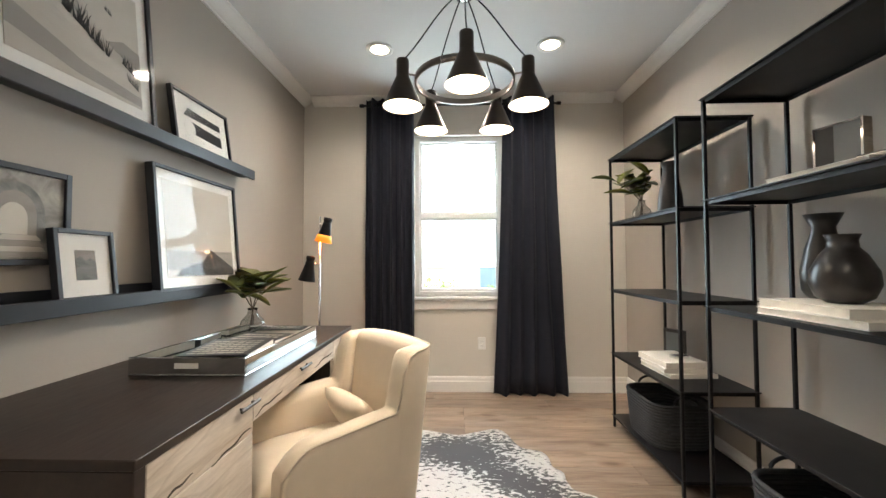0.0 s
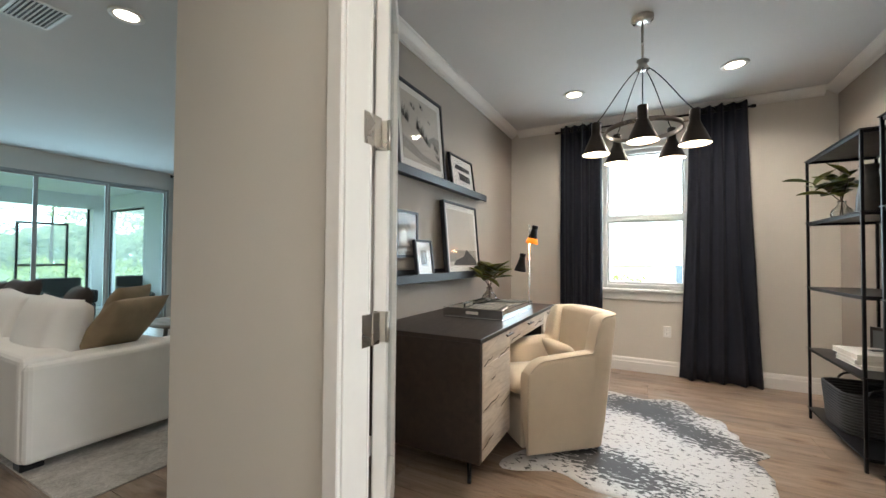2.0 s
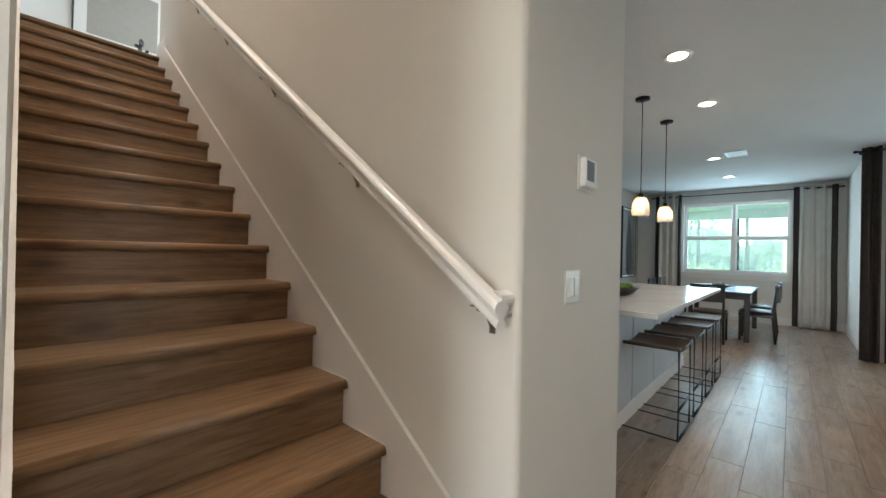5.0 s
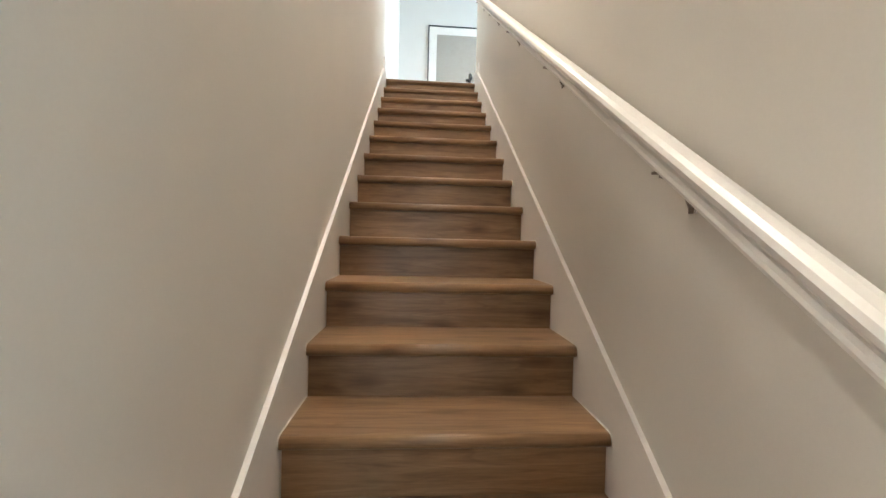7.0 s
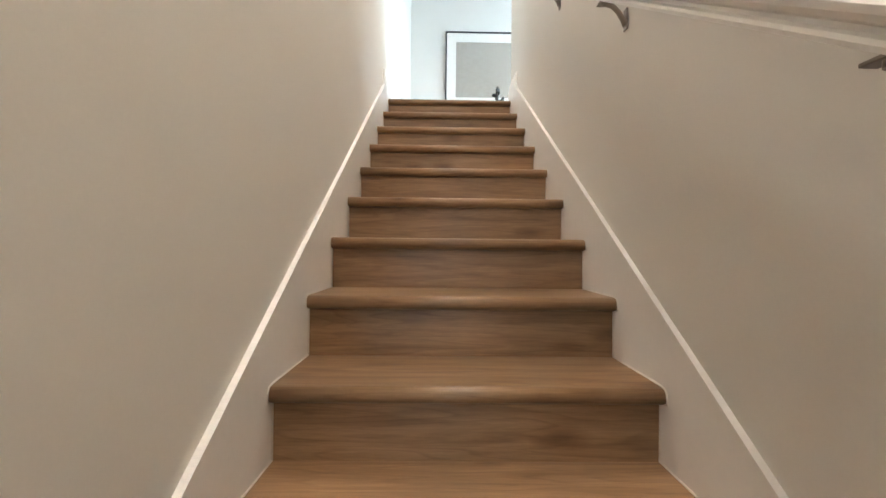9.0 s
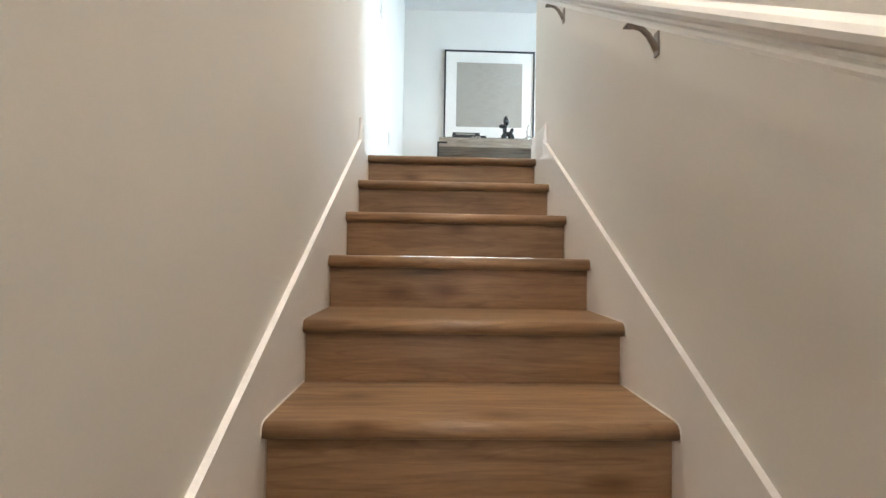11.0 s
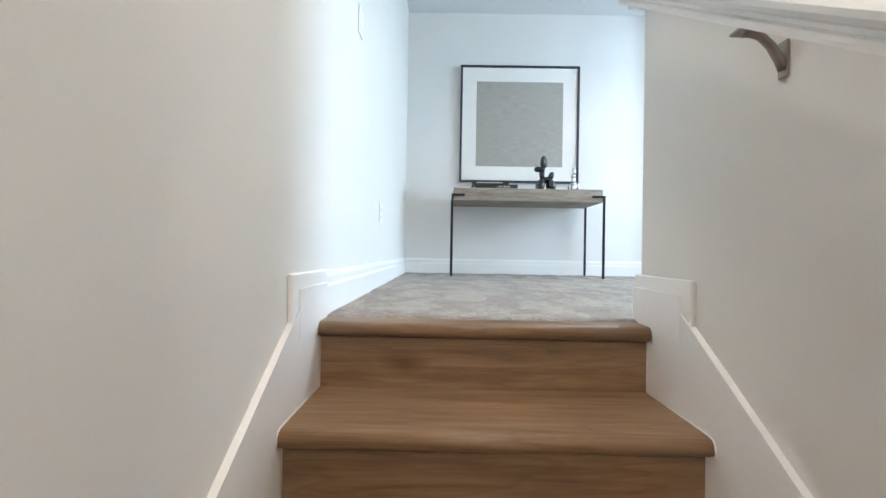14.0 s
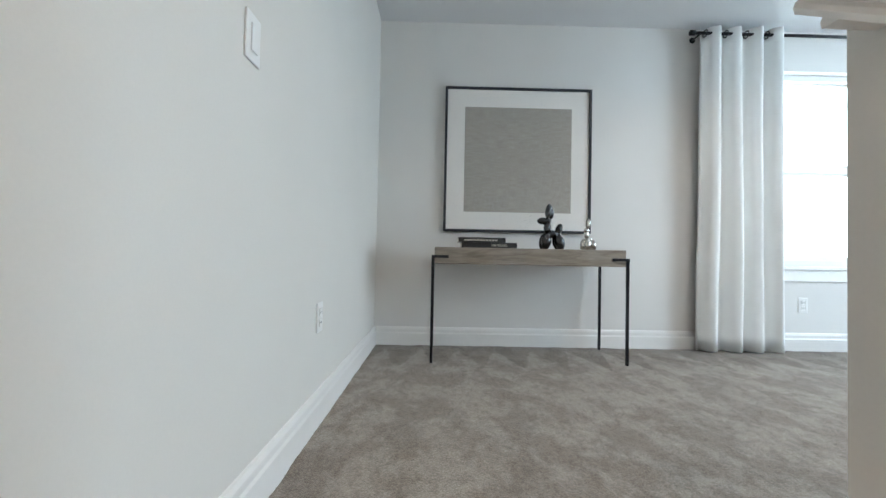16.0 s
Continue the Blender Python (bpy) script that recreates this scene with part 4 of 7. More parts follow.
# ---- curtains ----
def curtain(name, p0, p1, z0, z1, folds, depth, mat, label, flare=0.0, edge=None, rings=True, seedv=0.0, group="", edge_both=True, puddle=0.0):
    """A hanging panel in soft folds with thickness; the folds deepen and wander towards the hem."""
    p0, p1 = Vector((*p0, 0)), Vector((*p1, 0))
    along = (p1 - p0)
    width = along.length
    along.normalize()
    side = Vector((-along.y, along.x, 0))
    o = thing(name, Matrix.Translation(((p0 + p1) / 2 + Vector((0, 0, z0)))), label, "curtain", group)
    mid = (p0 + p1) / 2
    nu, nv = folds * 14, 22
    def surf(u, v):
        open_ = 1 + flare * (1 - v) ** 1.5
        s = (u - 0.5) * width * open_
        ph = 2 * math.pi * folds * u + 0.5 * noise.noise((u * 3 + seedv, v * 1.2, 1)) * (1 - v) * 3
        amp = depth * (0.75 + 0.5 * noise.noise((u * 4, v * 1.5 + seedv, 5))) * (1 + 0.15 * (1 - v))
        w = amp * math.sin(ph) + 0.25 * amp * math.sin(2 * ph + 1)
        s += 0.012 * (1 - v) * noise.noise((u * 7 + seedv, v * 3, 9))
        z = (z1 - z0) * v
        return s, w, z
    bands = [(0.0, 1.0, mat)]
    if edge:
        e = 0.14
        bands = [(0.0, e, edge), (e, 1 - e, mat), (1 - e, 1.0, edge)] if edge_both else [(0.0, e, edge), (e, 1.0, mat)]
    for u0, u1, mt in bands:
        n = max(6, int(nu * (u1 - u0)))
        bm = bmesh.new()
        lay = []
        for off in (0.0, 0.004):
            g = []
            for i in range(n + 1):
                row = []
                for j in range(nv + 1):
                    s, w, z = surf(u0 + (u1 - u0) * i / n, j / nv)
                    row.append(bm.verts.new(along * s + side * (w + off) + Vector((0, 0, z))))
                g.append(row)
            lay.append(g)
        f, b = lay
        for i in range(n):
            for j in range(nv):
                bm.faces.new((f[i][j], f[i + 1][j], f[i + 1][j + 1], f[i][j + 1])).smooth = True
                bm.faces.new((b[i][j], b[i][j + 1], b[i + 1][j + 1], b[i + 1][j])).smooth = True
            bm.faces.new((f[i][0], b[i][0], b[i + 1][0], f[i + 1][0]))
            bm.faces.new((f[i][nv], f[i + 1][nv], b[i + 1][nv], b[i][nv]))
        for j in range(nv):
            bm.faces.new((f[0][j], f[0][j + 1], b[0][j + 1], b[0][j]))
            bm.faces.new((f[n][j], b[n][j], b[n][j + 1], f[n][j + 1]))
        part("panel" if mt is mat else "border", bm, mt, o, "" if mt is mat else "dark woven border")
    if rings:
        for i in range(folds * 2):
            u = (i + 0.5) / (folds * 2)
            s, w, z = surf(u, 0.985)
            c = along * s + Vector((0, 0, z1 - z0 - 0.045))
            ring = []
            tilt = along * 0.9 + side * (0.45 if i % 2 else -0.45)
            tilt.normalize()
            for k in range(14):
                an = 2 * math.pi * k / 14
                ring.append(c + 0.024 * (math.cos(an) * side.lerp(along, 0.0) + math.sin(an) * Vector((0, 0, 1))))
            part("grommet", tube(bmesh.new(), ring, 0.0045, 6, closed=True), M_BLACK, o, "black metal grommet")
    return o


def rod(name, p0, p1, z, r, label, wall_dir):
    o = thing(name, pose((p0[0] + p1[0]) / 2, (p0[1] + p1[1]) / 2, z), label, "curtain rod")
    c = Vector(((p0[0] + p1[0]) / 2, (p0[1] + p1[1]) / 2, 0))
    a, b = Vector((*p0, 0)) - c, Vector((*p1, 0)) - c
    part("pole", tube(bmesh.new(), [a, b], r, 12), M_BLACK, o)
    d = (b - a).normalized()
    for e, s in ((a, -1), (b, 1)):
        part("finial", tube(bmesh.new(), [e, e + d * s * 0.008, e + d * s * 0.012, e + d * s * 0.035], r * 1.6, 12), M_BLACK, o)
        w = Vector(wall_dir)
        q = e - d * s * 0.045
        part("bracket", tube(tube(bmesh.new(), [q, q + w], 0.006, 8), [q + w * 0.97, q + w], 0.022, 14), M_BLACK, o)
    return o


rod("curtain_rod", (-0.43, 3.60), (1.34, 3.60), 2.635, 0.010, "slim black metal curtain rod over the window", (0, 0.099, 0))
curtain("curtain", (-0.405, 3.595), (0.035, 3.595), 0.012, 2.69, 5, 0.040, M_NAVY, "navy blackout curtain panel with grommets", 0.02, seedv=1.0, group="office curtains")
curtain("curtain", (0.845, 3.595), (1.315, 3.595), 0.012, 2.69, 5, 0.042, M_NAVY, "navy blackout curtain panel pooling at the hem", 0.42, seedv=4.0, group="office curtains")


# ---- wall plates ----
def outlet(name, m, label, rocker=1, holes=False, group="wall plates"):
    o = thing(name, m, label, "wall plate", group)
    w = 0.07 + 0.046 * (rocker - 1)
    part("plate", bm_box(-w / 2, -0.006, -0.057, w / 2, -0.0004, 0.057, 0.003, 2), M_PLASTIC, o)
    for i in range(rocker):
        x = (i - (rocker - 1) / 2) * 0.046
        if holes:
            for z in (-0.02, 0.02):
                part("socket", bm_box(x - 0.0165, -0.0085, z - 0.014, x + 0.0165, -0.0062, z + 0.014, 0.003), M_PLASTIC, o)
                part("slot", box(bm_box(x - 0.008, -0.0092, z - 0.005, x - 0.006, -0.0087, z + 0.005), x + 0.006, -0.0092, z - 0.005, x + 0.008, -0.0087, z + 0.005), M_DISPLAY, o)
        else:
            r = bm_box(x - 0.0165, -0.0095, -0.033, x + 0.0165, -0.0062, 0.033, 0.002)
            part("rocker", r, M_PLASTIC, o)
    return o


outlet("outlet", pose(0.65, 3.70, 0.442), "white double outlet below the window", holes=True)
outlet("light_switch", pose(-1.462, -1.42, 1.17, 0, 0, 180), "white double rocker light switch on the stair wall", 2)
outlet("light_switch", pose(-0.15, -6.05, 4.30, 0, 0, -90), "white rocker light switch on the loft wall", 1)
outlet("outlet", pose(-0.15, -6.63, 3.56, 0, 0, -90), "white outlet on the loft wall", holes=True)
outlet("outlet", pose(-3.30, -7.98, 3.49, 0, 0, 180), "white double outlet below the loft window", holes=True)
outlet("light_switch", pose(-1.02, 0.55, 1.17, 0, 0, 90), "white rocker light switch behind the glazed door", 1)
th = thing("thermostat", pose(-1.55, -1.42, 1.575, 0, 0, 180), "white wall thermostat with a grey display", "thermostat")
part("back_plate", bm_box(-0.062, -0.006, -0.062, 0.062, -0.0004, 0.062, 0.003), M_PLASTIC, th)
part("body", bm_box(-0.055, -0.030, -0.052, 0.055, -0.0062, 0.052, 0.006, 2), M_PLASTIC, th)
part("display", bm_box(-0.045, -0.0315, -0.030, 0.020, -0.0302, 0.040), M_DISPLAY, th, "grey liquid display")


# ---- picture ledges and pictures ----
def ledge(y0, y1, z, label):
    o = thing("picture_ledge", pose(-1.02, (y0 + y1) / 2, z), label, "picture ledge", "picture ledges")
    h = (y1 - y0) / 2
    part("shelf", bm_box(0.0005, -h, -0.012, 0.088, h, 0.012, 0.002), M_LEDGE, o)
    part("front_lip", bm_box(0.0882, -h, -0.030, 0.104, h, 0.030, 0.003), M_LEDGE, o)
    part("back_rail", bm_box(0.0005, -h, 0.0122, 0.014, h, 0.060, 0.002), M_LEDGE, o)
    return o


ledge(1.015, 2.60, 1.770, "black wooden picture ledge with framed prints")
ledge(1.015, 2.60, 1.045, "black wooden picture ledge with a raised lip")


def framed(name, m, w, h, fw, depth, border, label, art, glass=True, fmat=None):
    """A frame round a mat board and a print; x to the right, z up, facing -y."""
    o = thing(name, m, label, "picture", "framed pictures")
    fmat = fmat or M_LEDGE
    fr = bmesh.new()
    for b in ((-w / 2, 0, -w / 2 + fw, h), (w / 2 - fw, 0, w / 2, h), (-w / 2 + fw, 0, w / 2 - fw, fw), (-w / 2 + fw, h - fw, w / 2 - fw, h)):
        box(fr, b[0], -depth, b[1], b[2], 0, b[3], 0.0015)
    part("frame", fr, fmat, o)
    yb = -depth + 0.012
    part("mat_board", bm_box(-w / 2 + fw, yb, fw, w / 2 - fw, -0.002, h - fw), M_MATBOARD, o, "white mat board")
    aw, ah = w - 2 * fw - 2 * border, h - 2 * fw - 2 * border
    art(o, -aw / 2, fw + border, aw, ah, yb)
    if glass:
        g = part("glass", bm_box(-w / 2 + fw, -depth + 0.004, fw, w / 2 - fw, -depth + 0.0055, h - fw), M_PICGLASS, o)
        g.visible_shadow = False
    return o


def sheet(o, name, mat, pts, y, thick=0.0008, label=""):
    bm = bmesh.new()
    a = [bm.verts.new((x, y - thick, z)) for x, z in pts]
    b = [bm.verts.new((x, y, z)) for x, z in pts]
    n = len(pts)
    bm.faces.new(a)
    bm.faces.new(b[::-1])
    for k in range(n):
        bm.faces.new((a[k], a[(k + 1) % n], b[(k + 1) % n], b[k]))
    return part(name, bm, mat, o, label)


def rect(x, z, w, h):
    return [(x, z), (x + w, z), (x + w, z + h), (x, z + h)]


def tufts(o, x, z, s, y, seedv, n=26):
    """A clump of printed dune grass: thin blades that fan out."""
    rg = random.Random(seedv)
    bm = bmesh.new()
    for _ in range(n):
        bx = x + rg.uniform(-0.5, 0.5) * s
        t = rg.uniform(-0.4, 0.4) * s
        hh = rg.uniform(0.5, 1.0) * s
        v = [bm.verts.new(q) for q in ((bx - 0.05 * s, y, z - (bx - x) * 0.5), (bx + 0.05 * s, y, z - (bx - x) * 0.5), (bx + t, y, z + hh - (bx - x) * 0.5))]
        bm.faces.new(v)
    part("print_grass", bm, M_TUFT, o)


def art_dunes(o, x, z, w, h, y):
    sheet(o, "print", M_SKYP, rect(x, z, w, h), y, 0.001, "sepia print of grassy dunes")
    y -= 0.0012
    sheet(o, "print_dune", M_SAND, [(x, z), (x + w, z), (x + w, z + 0.34 * h), (x + 0.72 * w, z + 0.46 * h), (x + 0.4 * w, z + 0.42 * h), (x, z + 0.66 * h)], y)
    sheet(o, "print_shade", M_SAND2, [(x, z + 0.34 * h), (x, z + 0.16 * h), (x + 0.45 * w, z + 0.05 * h), (x + w, z + 0.02 * h), (x + w, z + 0.10 * h), (x + 0.5 * w, z + 0.16 * h)], y - 0.001)
    sheet(o, "print_hill", M_SAND2, [(x + 0.68 * w, z + 0.44 * h), (x + w, z + 0.33 * h), (x + w, z + 0.50 * h), (x + 0.84 * w, z + 0.53 * h)], y - 0.001)
    for k, (fx, fz, s) in enumerate(((0.08, 0.58, 0.10), (0.46, 0.46, 0.11), (0.62, 0.36, 0.08), (0.88, 0.30, 0.06), (0.92, 0.18, 0.05), (0.28, 0.80, 0.045), (0.52, 0.86, 0.04), (0.72, 0.70, 0.03))):
        tufts(o, x + fx * w, z + fz * h, s, y - 0.0025, k)


def art_blocks(o, x, z, w, h, y):
    sheet(o, "print_block", M_BOOKBLACK, [(x + 0.05 * w, z + 0.66 * h), (x + 0.98 * w, z + 0.66 * h), (x + 0.98 * w, z + 0.9 * h), (x + 0.16 * w, z + 0.96 * h)], y, 0.001, "black abstract shape")
    sheet(o, "print_block", M_BOOKBLACK, [(x + 0.06 * w, z + 0.10 * h), (x + 0.98 * w, z + 0.02 * h), (x + 0.98 * w, z + 0.42 * h), (x + 0.14 * w, z + 0.52 * h)], y, 0.001)
    c = [(x + 0.16 * w + 0.13 * w * math.cos(a), z + 0.24 * h + 0.13 * w * math.sin(a)) for a in [2 * math.pi * k / 20 for k in range(20)]]
    sheet(o, "print_disc", M_MATBOARD, c, y - 0.0012, 0.001)


def art_vault(o, x, z, w, h, y):
    sheet(o, "print", M_VAULT, rect(x, z, w, h), y, 0.001, "grey print of a vaulted passage")
    def arch(cx, half, foot, spring, mat, dy):
        pts = [(x + (cx - half) * w, z + foot * h), (x + (cx + half) * w, z + foot * h)]
        pts += [(x + (cx + half * math.cos(a)) * w, z + (spring + half * 1.1 * math.sin(a)) * h) for a in [math.pi * i / 14 for i in range(15)]]
        sheet(o, "print_arch", mat, pts, y - dy, 0.001)
    arch(0.42, 0.34, 0.20, 0.50, M_MIST, 0.0012)
    arch(0.40, 0.25, 0.24, 0.50, M_SAND2, 0.0024)
    arch(0.38, 0.16, 0.28, 0.46, M_SKYP, 0.0036)
    for k in range(4):
        g = 0.06 * k
        sheet(o, "print_step", M_SAND if k % 2 else M_SAND2, [(x + (0.02 + g) * w, z + (0.02 + 0.065 * k) * h), (x + (0.80 - g * 0.6) * w, z + (0.02 + 0.065 * k) * h), (x + (0.74 - g * 0.6) * w, z + (0.08 + 0.065 * k) * h), (x + (0.08 + g) * w, z + (0.08 + 0.065 * k) * h)], y - 0.0048 - 0.0011 * k, 0.001)


def art_mist(o, x, z, w, h, y):
    cx, cz = x + w / 2, z + h / 2
    aw, ah = w * 0.44, h * 0.54
    sheet(o, "print", M_SAND2, rect(cx - aw / 2, cz - ah / 2, aw, ah), y, 0.001, "small grey mountain print")
    sheet(o, "print_ridge", M_MIST, [(cx - aw / 2, cz - ah / 2), (cx + aw / 2, cz - ah / 2), (cx + aw / 2, cz + 0.12 * ah), (cx + 0.2 * aw, cz + 0.24 * ah), (cx, cz + 0.14 * ah), (cx - 0.25 * aw, cz + 0.30 * ah), (cx - aw / 2, cz + 0.18 * ah)], y - 0.0012, 0.001)


def art_bay(o, x, z, w, h, y):
    sheet(o, "print", M_SKYP, rect(x, z, w, h), y, 0.001, "pale print of a misty bay")
    sheet(o, "print_water", M_SAND2, rect(x, z + 0.08 * h, w, 0.20 * h), y - 0.0012)
    sheet(o, "print_bank", M_TUFT, [(x + 0.1 * w, z + 0.02 * h), (x + w, z), (x + w, z + 0.08 * h), (x + 0.62 * w, z + 0.30 * h), (x + 0.48 * w, z + 0.16 * h), (x + 0.2 * w, z + 0.10 * h)], y - 0.0025)


def on_left(y, z, lean, out):
    """Standing on a ledge against the left wall, leaning back."""
    return Matrix.Translation((-1.02 + out, y, z)) @ Matrix.Rotation(radians(90), 4, "Z") @ Matrix.Rotation(radians(-lean), 4, "X")


framed("picture", on_left(1.445, 1.783, 5, 0.060), 0.66, 0.62, 0.022, 0.030, 0.05, "black framed sepia dune print under glass", art_dunes)
framed("picture", on_left(2.14, 1.783, 8, 0.058), 0.47, 0.29, 0.016, 0.026, 0.055, "black framed abstract print on white mat", art_blocks)
framed("picture", on_left(1.30, 1.19, 0, 0.002), 0.30, 0.325, 0.020, 0.028, 0.0, "black framed grey photograph of a vaulted passage", art_vault)
framed("picture", on_left(1.475, 1.058, 7, 0.062), 0.235, 0.26, 0.016, 0.028, 0.012, "small black framed mountain print with wide mat", art_mist)
framed("picture", on_left(2.12, 1.058, 5, 0.066), 0.66, 0.60, 0.018, 0.040, 0.045, "black framed misty bay print under glass", art_bay)

# ---- desk ----
desk = thing("desk", pose(-0.65, 1.77, 0), "espresso desk with bleached wood drawers and dark cracks", "desk")
part("top", bm_box(-0.365, -0.870, 0.752, 0.371, 0.875, 0.777, 0.002), M_DESKTOP, desk, "espresso stained wooden top")
for y0, y1 in ((-0.868, -0.835), (0.835, 0.868)):
    part("side_panel", bm_box(-0.36, y0, 0.14, 0.366, y1, 0.7515, 0.002), M_DESKTOP, desk, "espresso stained side panel")
for y0, y1 in ((-0.8345, -0.375), (0.505, 0.8345)):
    part("pedestal", bm_box(-0.35, y0, 0.14, 0.345, y1, 0.7515, 0.002), M_DESKTOP, desk)
part("modesty_panel", bm_box(-0.35, -0.3745, 0.30, -0.33, 0.5045, 0.7515), M_DESKTOP, desk)
part("drawer_box", bm_box(-0.30, -0.3745, 0.655, 0.345, 0.5045, 0.7515), M_DESKTOP, desk)


def crack(bm, y0, y1, z, seedv, x=0.3672):
    """A dark wavering split along a drawer front."""
    n = 18
    rows = []
    for i in range(n + 1):
        t = i / n
        y = y0 + (y1 - y0) * t
        c = z + 0.012 * noise.noise((t * 3 + seedv, seedv, 0)) + 0.02 * (t - 0.5)
        wd = 0.0028 * math.sin(math.pi * t) ** 0.5 + 0.0004
        rows.append([bm.verts.new((x, y, c - wd)), bm.verts.new((x, y, c + wd)), bm.verts.new((x - 0.003, y, c + wd)), bm.verts.new((x - 0.003, y, c - wd))])
    for a, b in zip(rows, rows[1:]):
        for k in range(4):
            bm.faces.new((a[k], b[k], b[(k + 1) % 4], a[(k + 1) % 4]))


def drawer(y0, y1, z0, z1, handle, cracks):
    d = part("drawer", bm_box(0.3455, y0, z0, 0.366, y1, z1, 0.002), M_DRAWER, desk, "bleached wood drawer front")
    if cracks:
        for a, b, z, s in cracks:
            bm = bmesh.new()
            crack(bm, a, b, z, s)
            part("split", bm, M_CRACK, d, "dark wavy split in the wood")
    if handle is not None:
        h = bmesh.new()
        tube(h, [(0.366, handle - 0.035, z1 - 0.022), (0.382, handle - 0.035, z1 - 0.022)], 0.004, 8)
        tube(h, [(0.366, handle + 0.035, z1 - 0.022), (0.382, handle + 0.035, z1 - 0.022)], 0.004, 8)
        box(h, 0.378, handle - 0.06, z1 - 0.028, 0.388, handle + 0.06, z1 - 0.016, 0.003)
        part("handle", h, M_GUNMETAL, d, "dark metal bar handle")


drawer(-0.8335, -0.376, 0.625, 0.7505, -0.42, [(-0.82, -0.68, 0.640, 1.0), (-0.60, -0.385, 0.634, 2.3)])
drawer(-0.8335, -0.376, 0.385, 0.6235, None, [(-0.83, -0.58, 0.400, 3.1), (-0.70, -0.64, 0.530, 8.0)])
drawer(-0.8335, -0.376, 0.141, 0.3835, None, [(-0.83, -0.66, 0.215, 5.2), (-0.55, -0.385, 0.345, 6.0)])
drawer(-0.3745, 0.5045, 0.657, 0.7505, 0.06, [(-0.36, -0.15, 0.683, 7.7), (0.2, 0.48, 0.690, 4.4)])
drawer(0.506, 0.8335, 0.642, 0.7505, 0.66, [])
drawer(0.506, 0.8335, 0.141, 0.6405, None, [(0.52, 0.80, 0.42, 9.1)])
for x in (-0.30, 0.28):
    for y in (-0.80, 0.80):
        part("leg", tube(bmesh.new(), [(x, y, 0), (x, y, 0.14)], 0.012, 10), M_BLACK, desk, "short black metal leg")


# ---- things on the desk ----
def book(name, m, w, d, h, cover, label, lines=0, pages=None, group="books"):
    """A closed book lying flat: boards, a page block set in, a rounded spine, and bars of print."""
    o = thing(name, m, label, "book", group)
    bm = bmesh.new()
    box(bm, -w / 2, -d / 2, 0, w / 2, d / 2, 0.003, 0.001)
    box(bm, -w / 2, -d / 2, h - 0.003, w / 2, d / 2, h, 0.001)
    box(bm, -w / 2, -d / 2, 0.0031, w / 2, -d / 2 + 0.003, h - 0.0031)
    part("cover", bm, cover, o)
    part("page_block", bm_box(-w / 2 + 0.004, -d / 2 + 0.0032, 0.0032, w / 2 - 0.004, d / 2 - 0.004, h - 0.0032), pages or M_BOOKPAGE, o, "cream page block")
    if lines:
        for i in range(lines):
            t = bmesh.new()
            for j in range(6):
                x0 = -w * 0.42 + j * w * 0.14
                z0 = -d * 0.40 + i * d * 0.8 / lines
                box(t, x0, z0, h + 0.0002, x0 + w * 0.115, z0 + d * 0.30 / lines, h + 0.0008)
            part("cover_print", t, M_INK, o, "pale row of cover print")
    return o


def writing(o, text, m, size, mat, name="spine_lettering"):
    c = bpy.data.curves.new(name, "FONT")
    c.body, c.size, c.extrude, c.align_x, c.align_y = text, size, 0.0003, "CENTER", "CENTER"
    tmp = new(name + "_text", c)
    dg = bpy.context.evaluated_depsgraph_get()
    me = bpy.data.meshes.new_from_object(tmp.evaluated_get(dg))
    bpy.data.objects.remove(tmp)
    me.materials.clear()
    me.materials.append(mat)
    ob = new(name, me)
    ob.parent = o
    ob.matrix_local = m
    return ob


tray = thing("tray", pose(-0.588, 1.86, 0.777), "mirrored rectangular tray with cut-out handles", "tray")
tw, td, thh = 0.22, 0.365, 0.070
part("base", bm_box(-tw, -td, 0.0005, tw, td, 0.008, 0.002), M_MIRROR, tray)
for b in ((-tw, -td, tw, -td + 0.012), (-tw, td - 0.012, tw, td), (-tw, -td + 0.012, -tw + 0.012, td - 0.012), (tw - 0.012, -td + 0.012, tw, td - 0.012)):
    part("side", bm_box(*b[:2], 0.0082, *b[2:], thh, 0.002), M_MIRROR, tray, "bevelled mirror glass side")
for y in (-td - 0.0006, td):
    part("handle_slot", bm_box(-0.045, y, 0.030, 0.045, y + 0.0006, 0.050), M_MATBOARD, tray, "cut-out handle opening")
b1 = book("book", pose(-0.59, 1.78, 0.7855, 0, 0, 8), 0.27, 0.34, 0.042, M_BOOKBLACK, "large black hardback with pale cover print", 7)
writing(b1, "100 YEARS", Matrix.Translation((0, -0.1705, 0.021)) @ Matrix.Rotation(radians(90), 4, "X"), 0.026, M_INK)
book("book", pose(-0.60, 2.07, 0.7855, 0, 0, -4), 0.26, 0.20, 0.030, M_BOOKBLACK, "black hardback lying in the tray", 3)


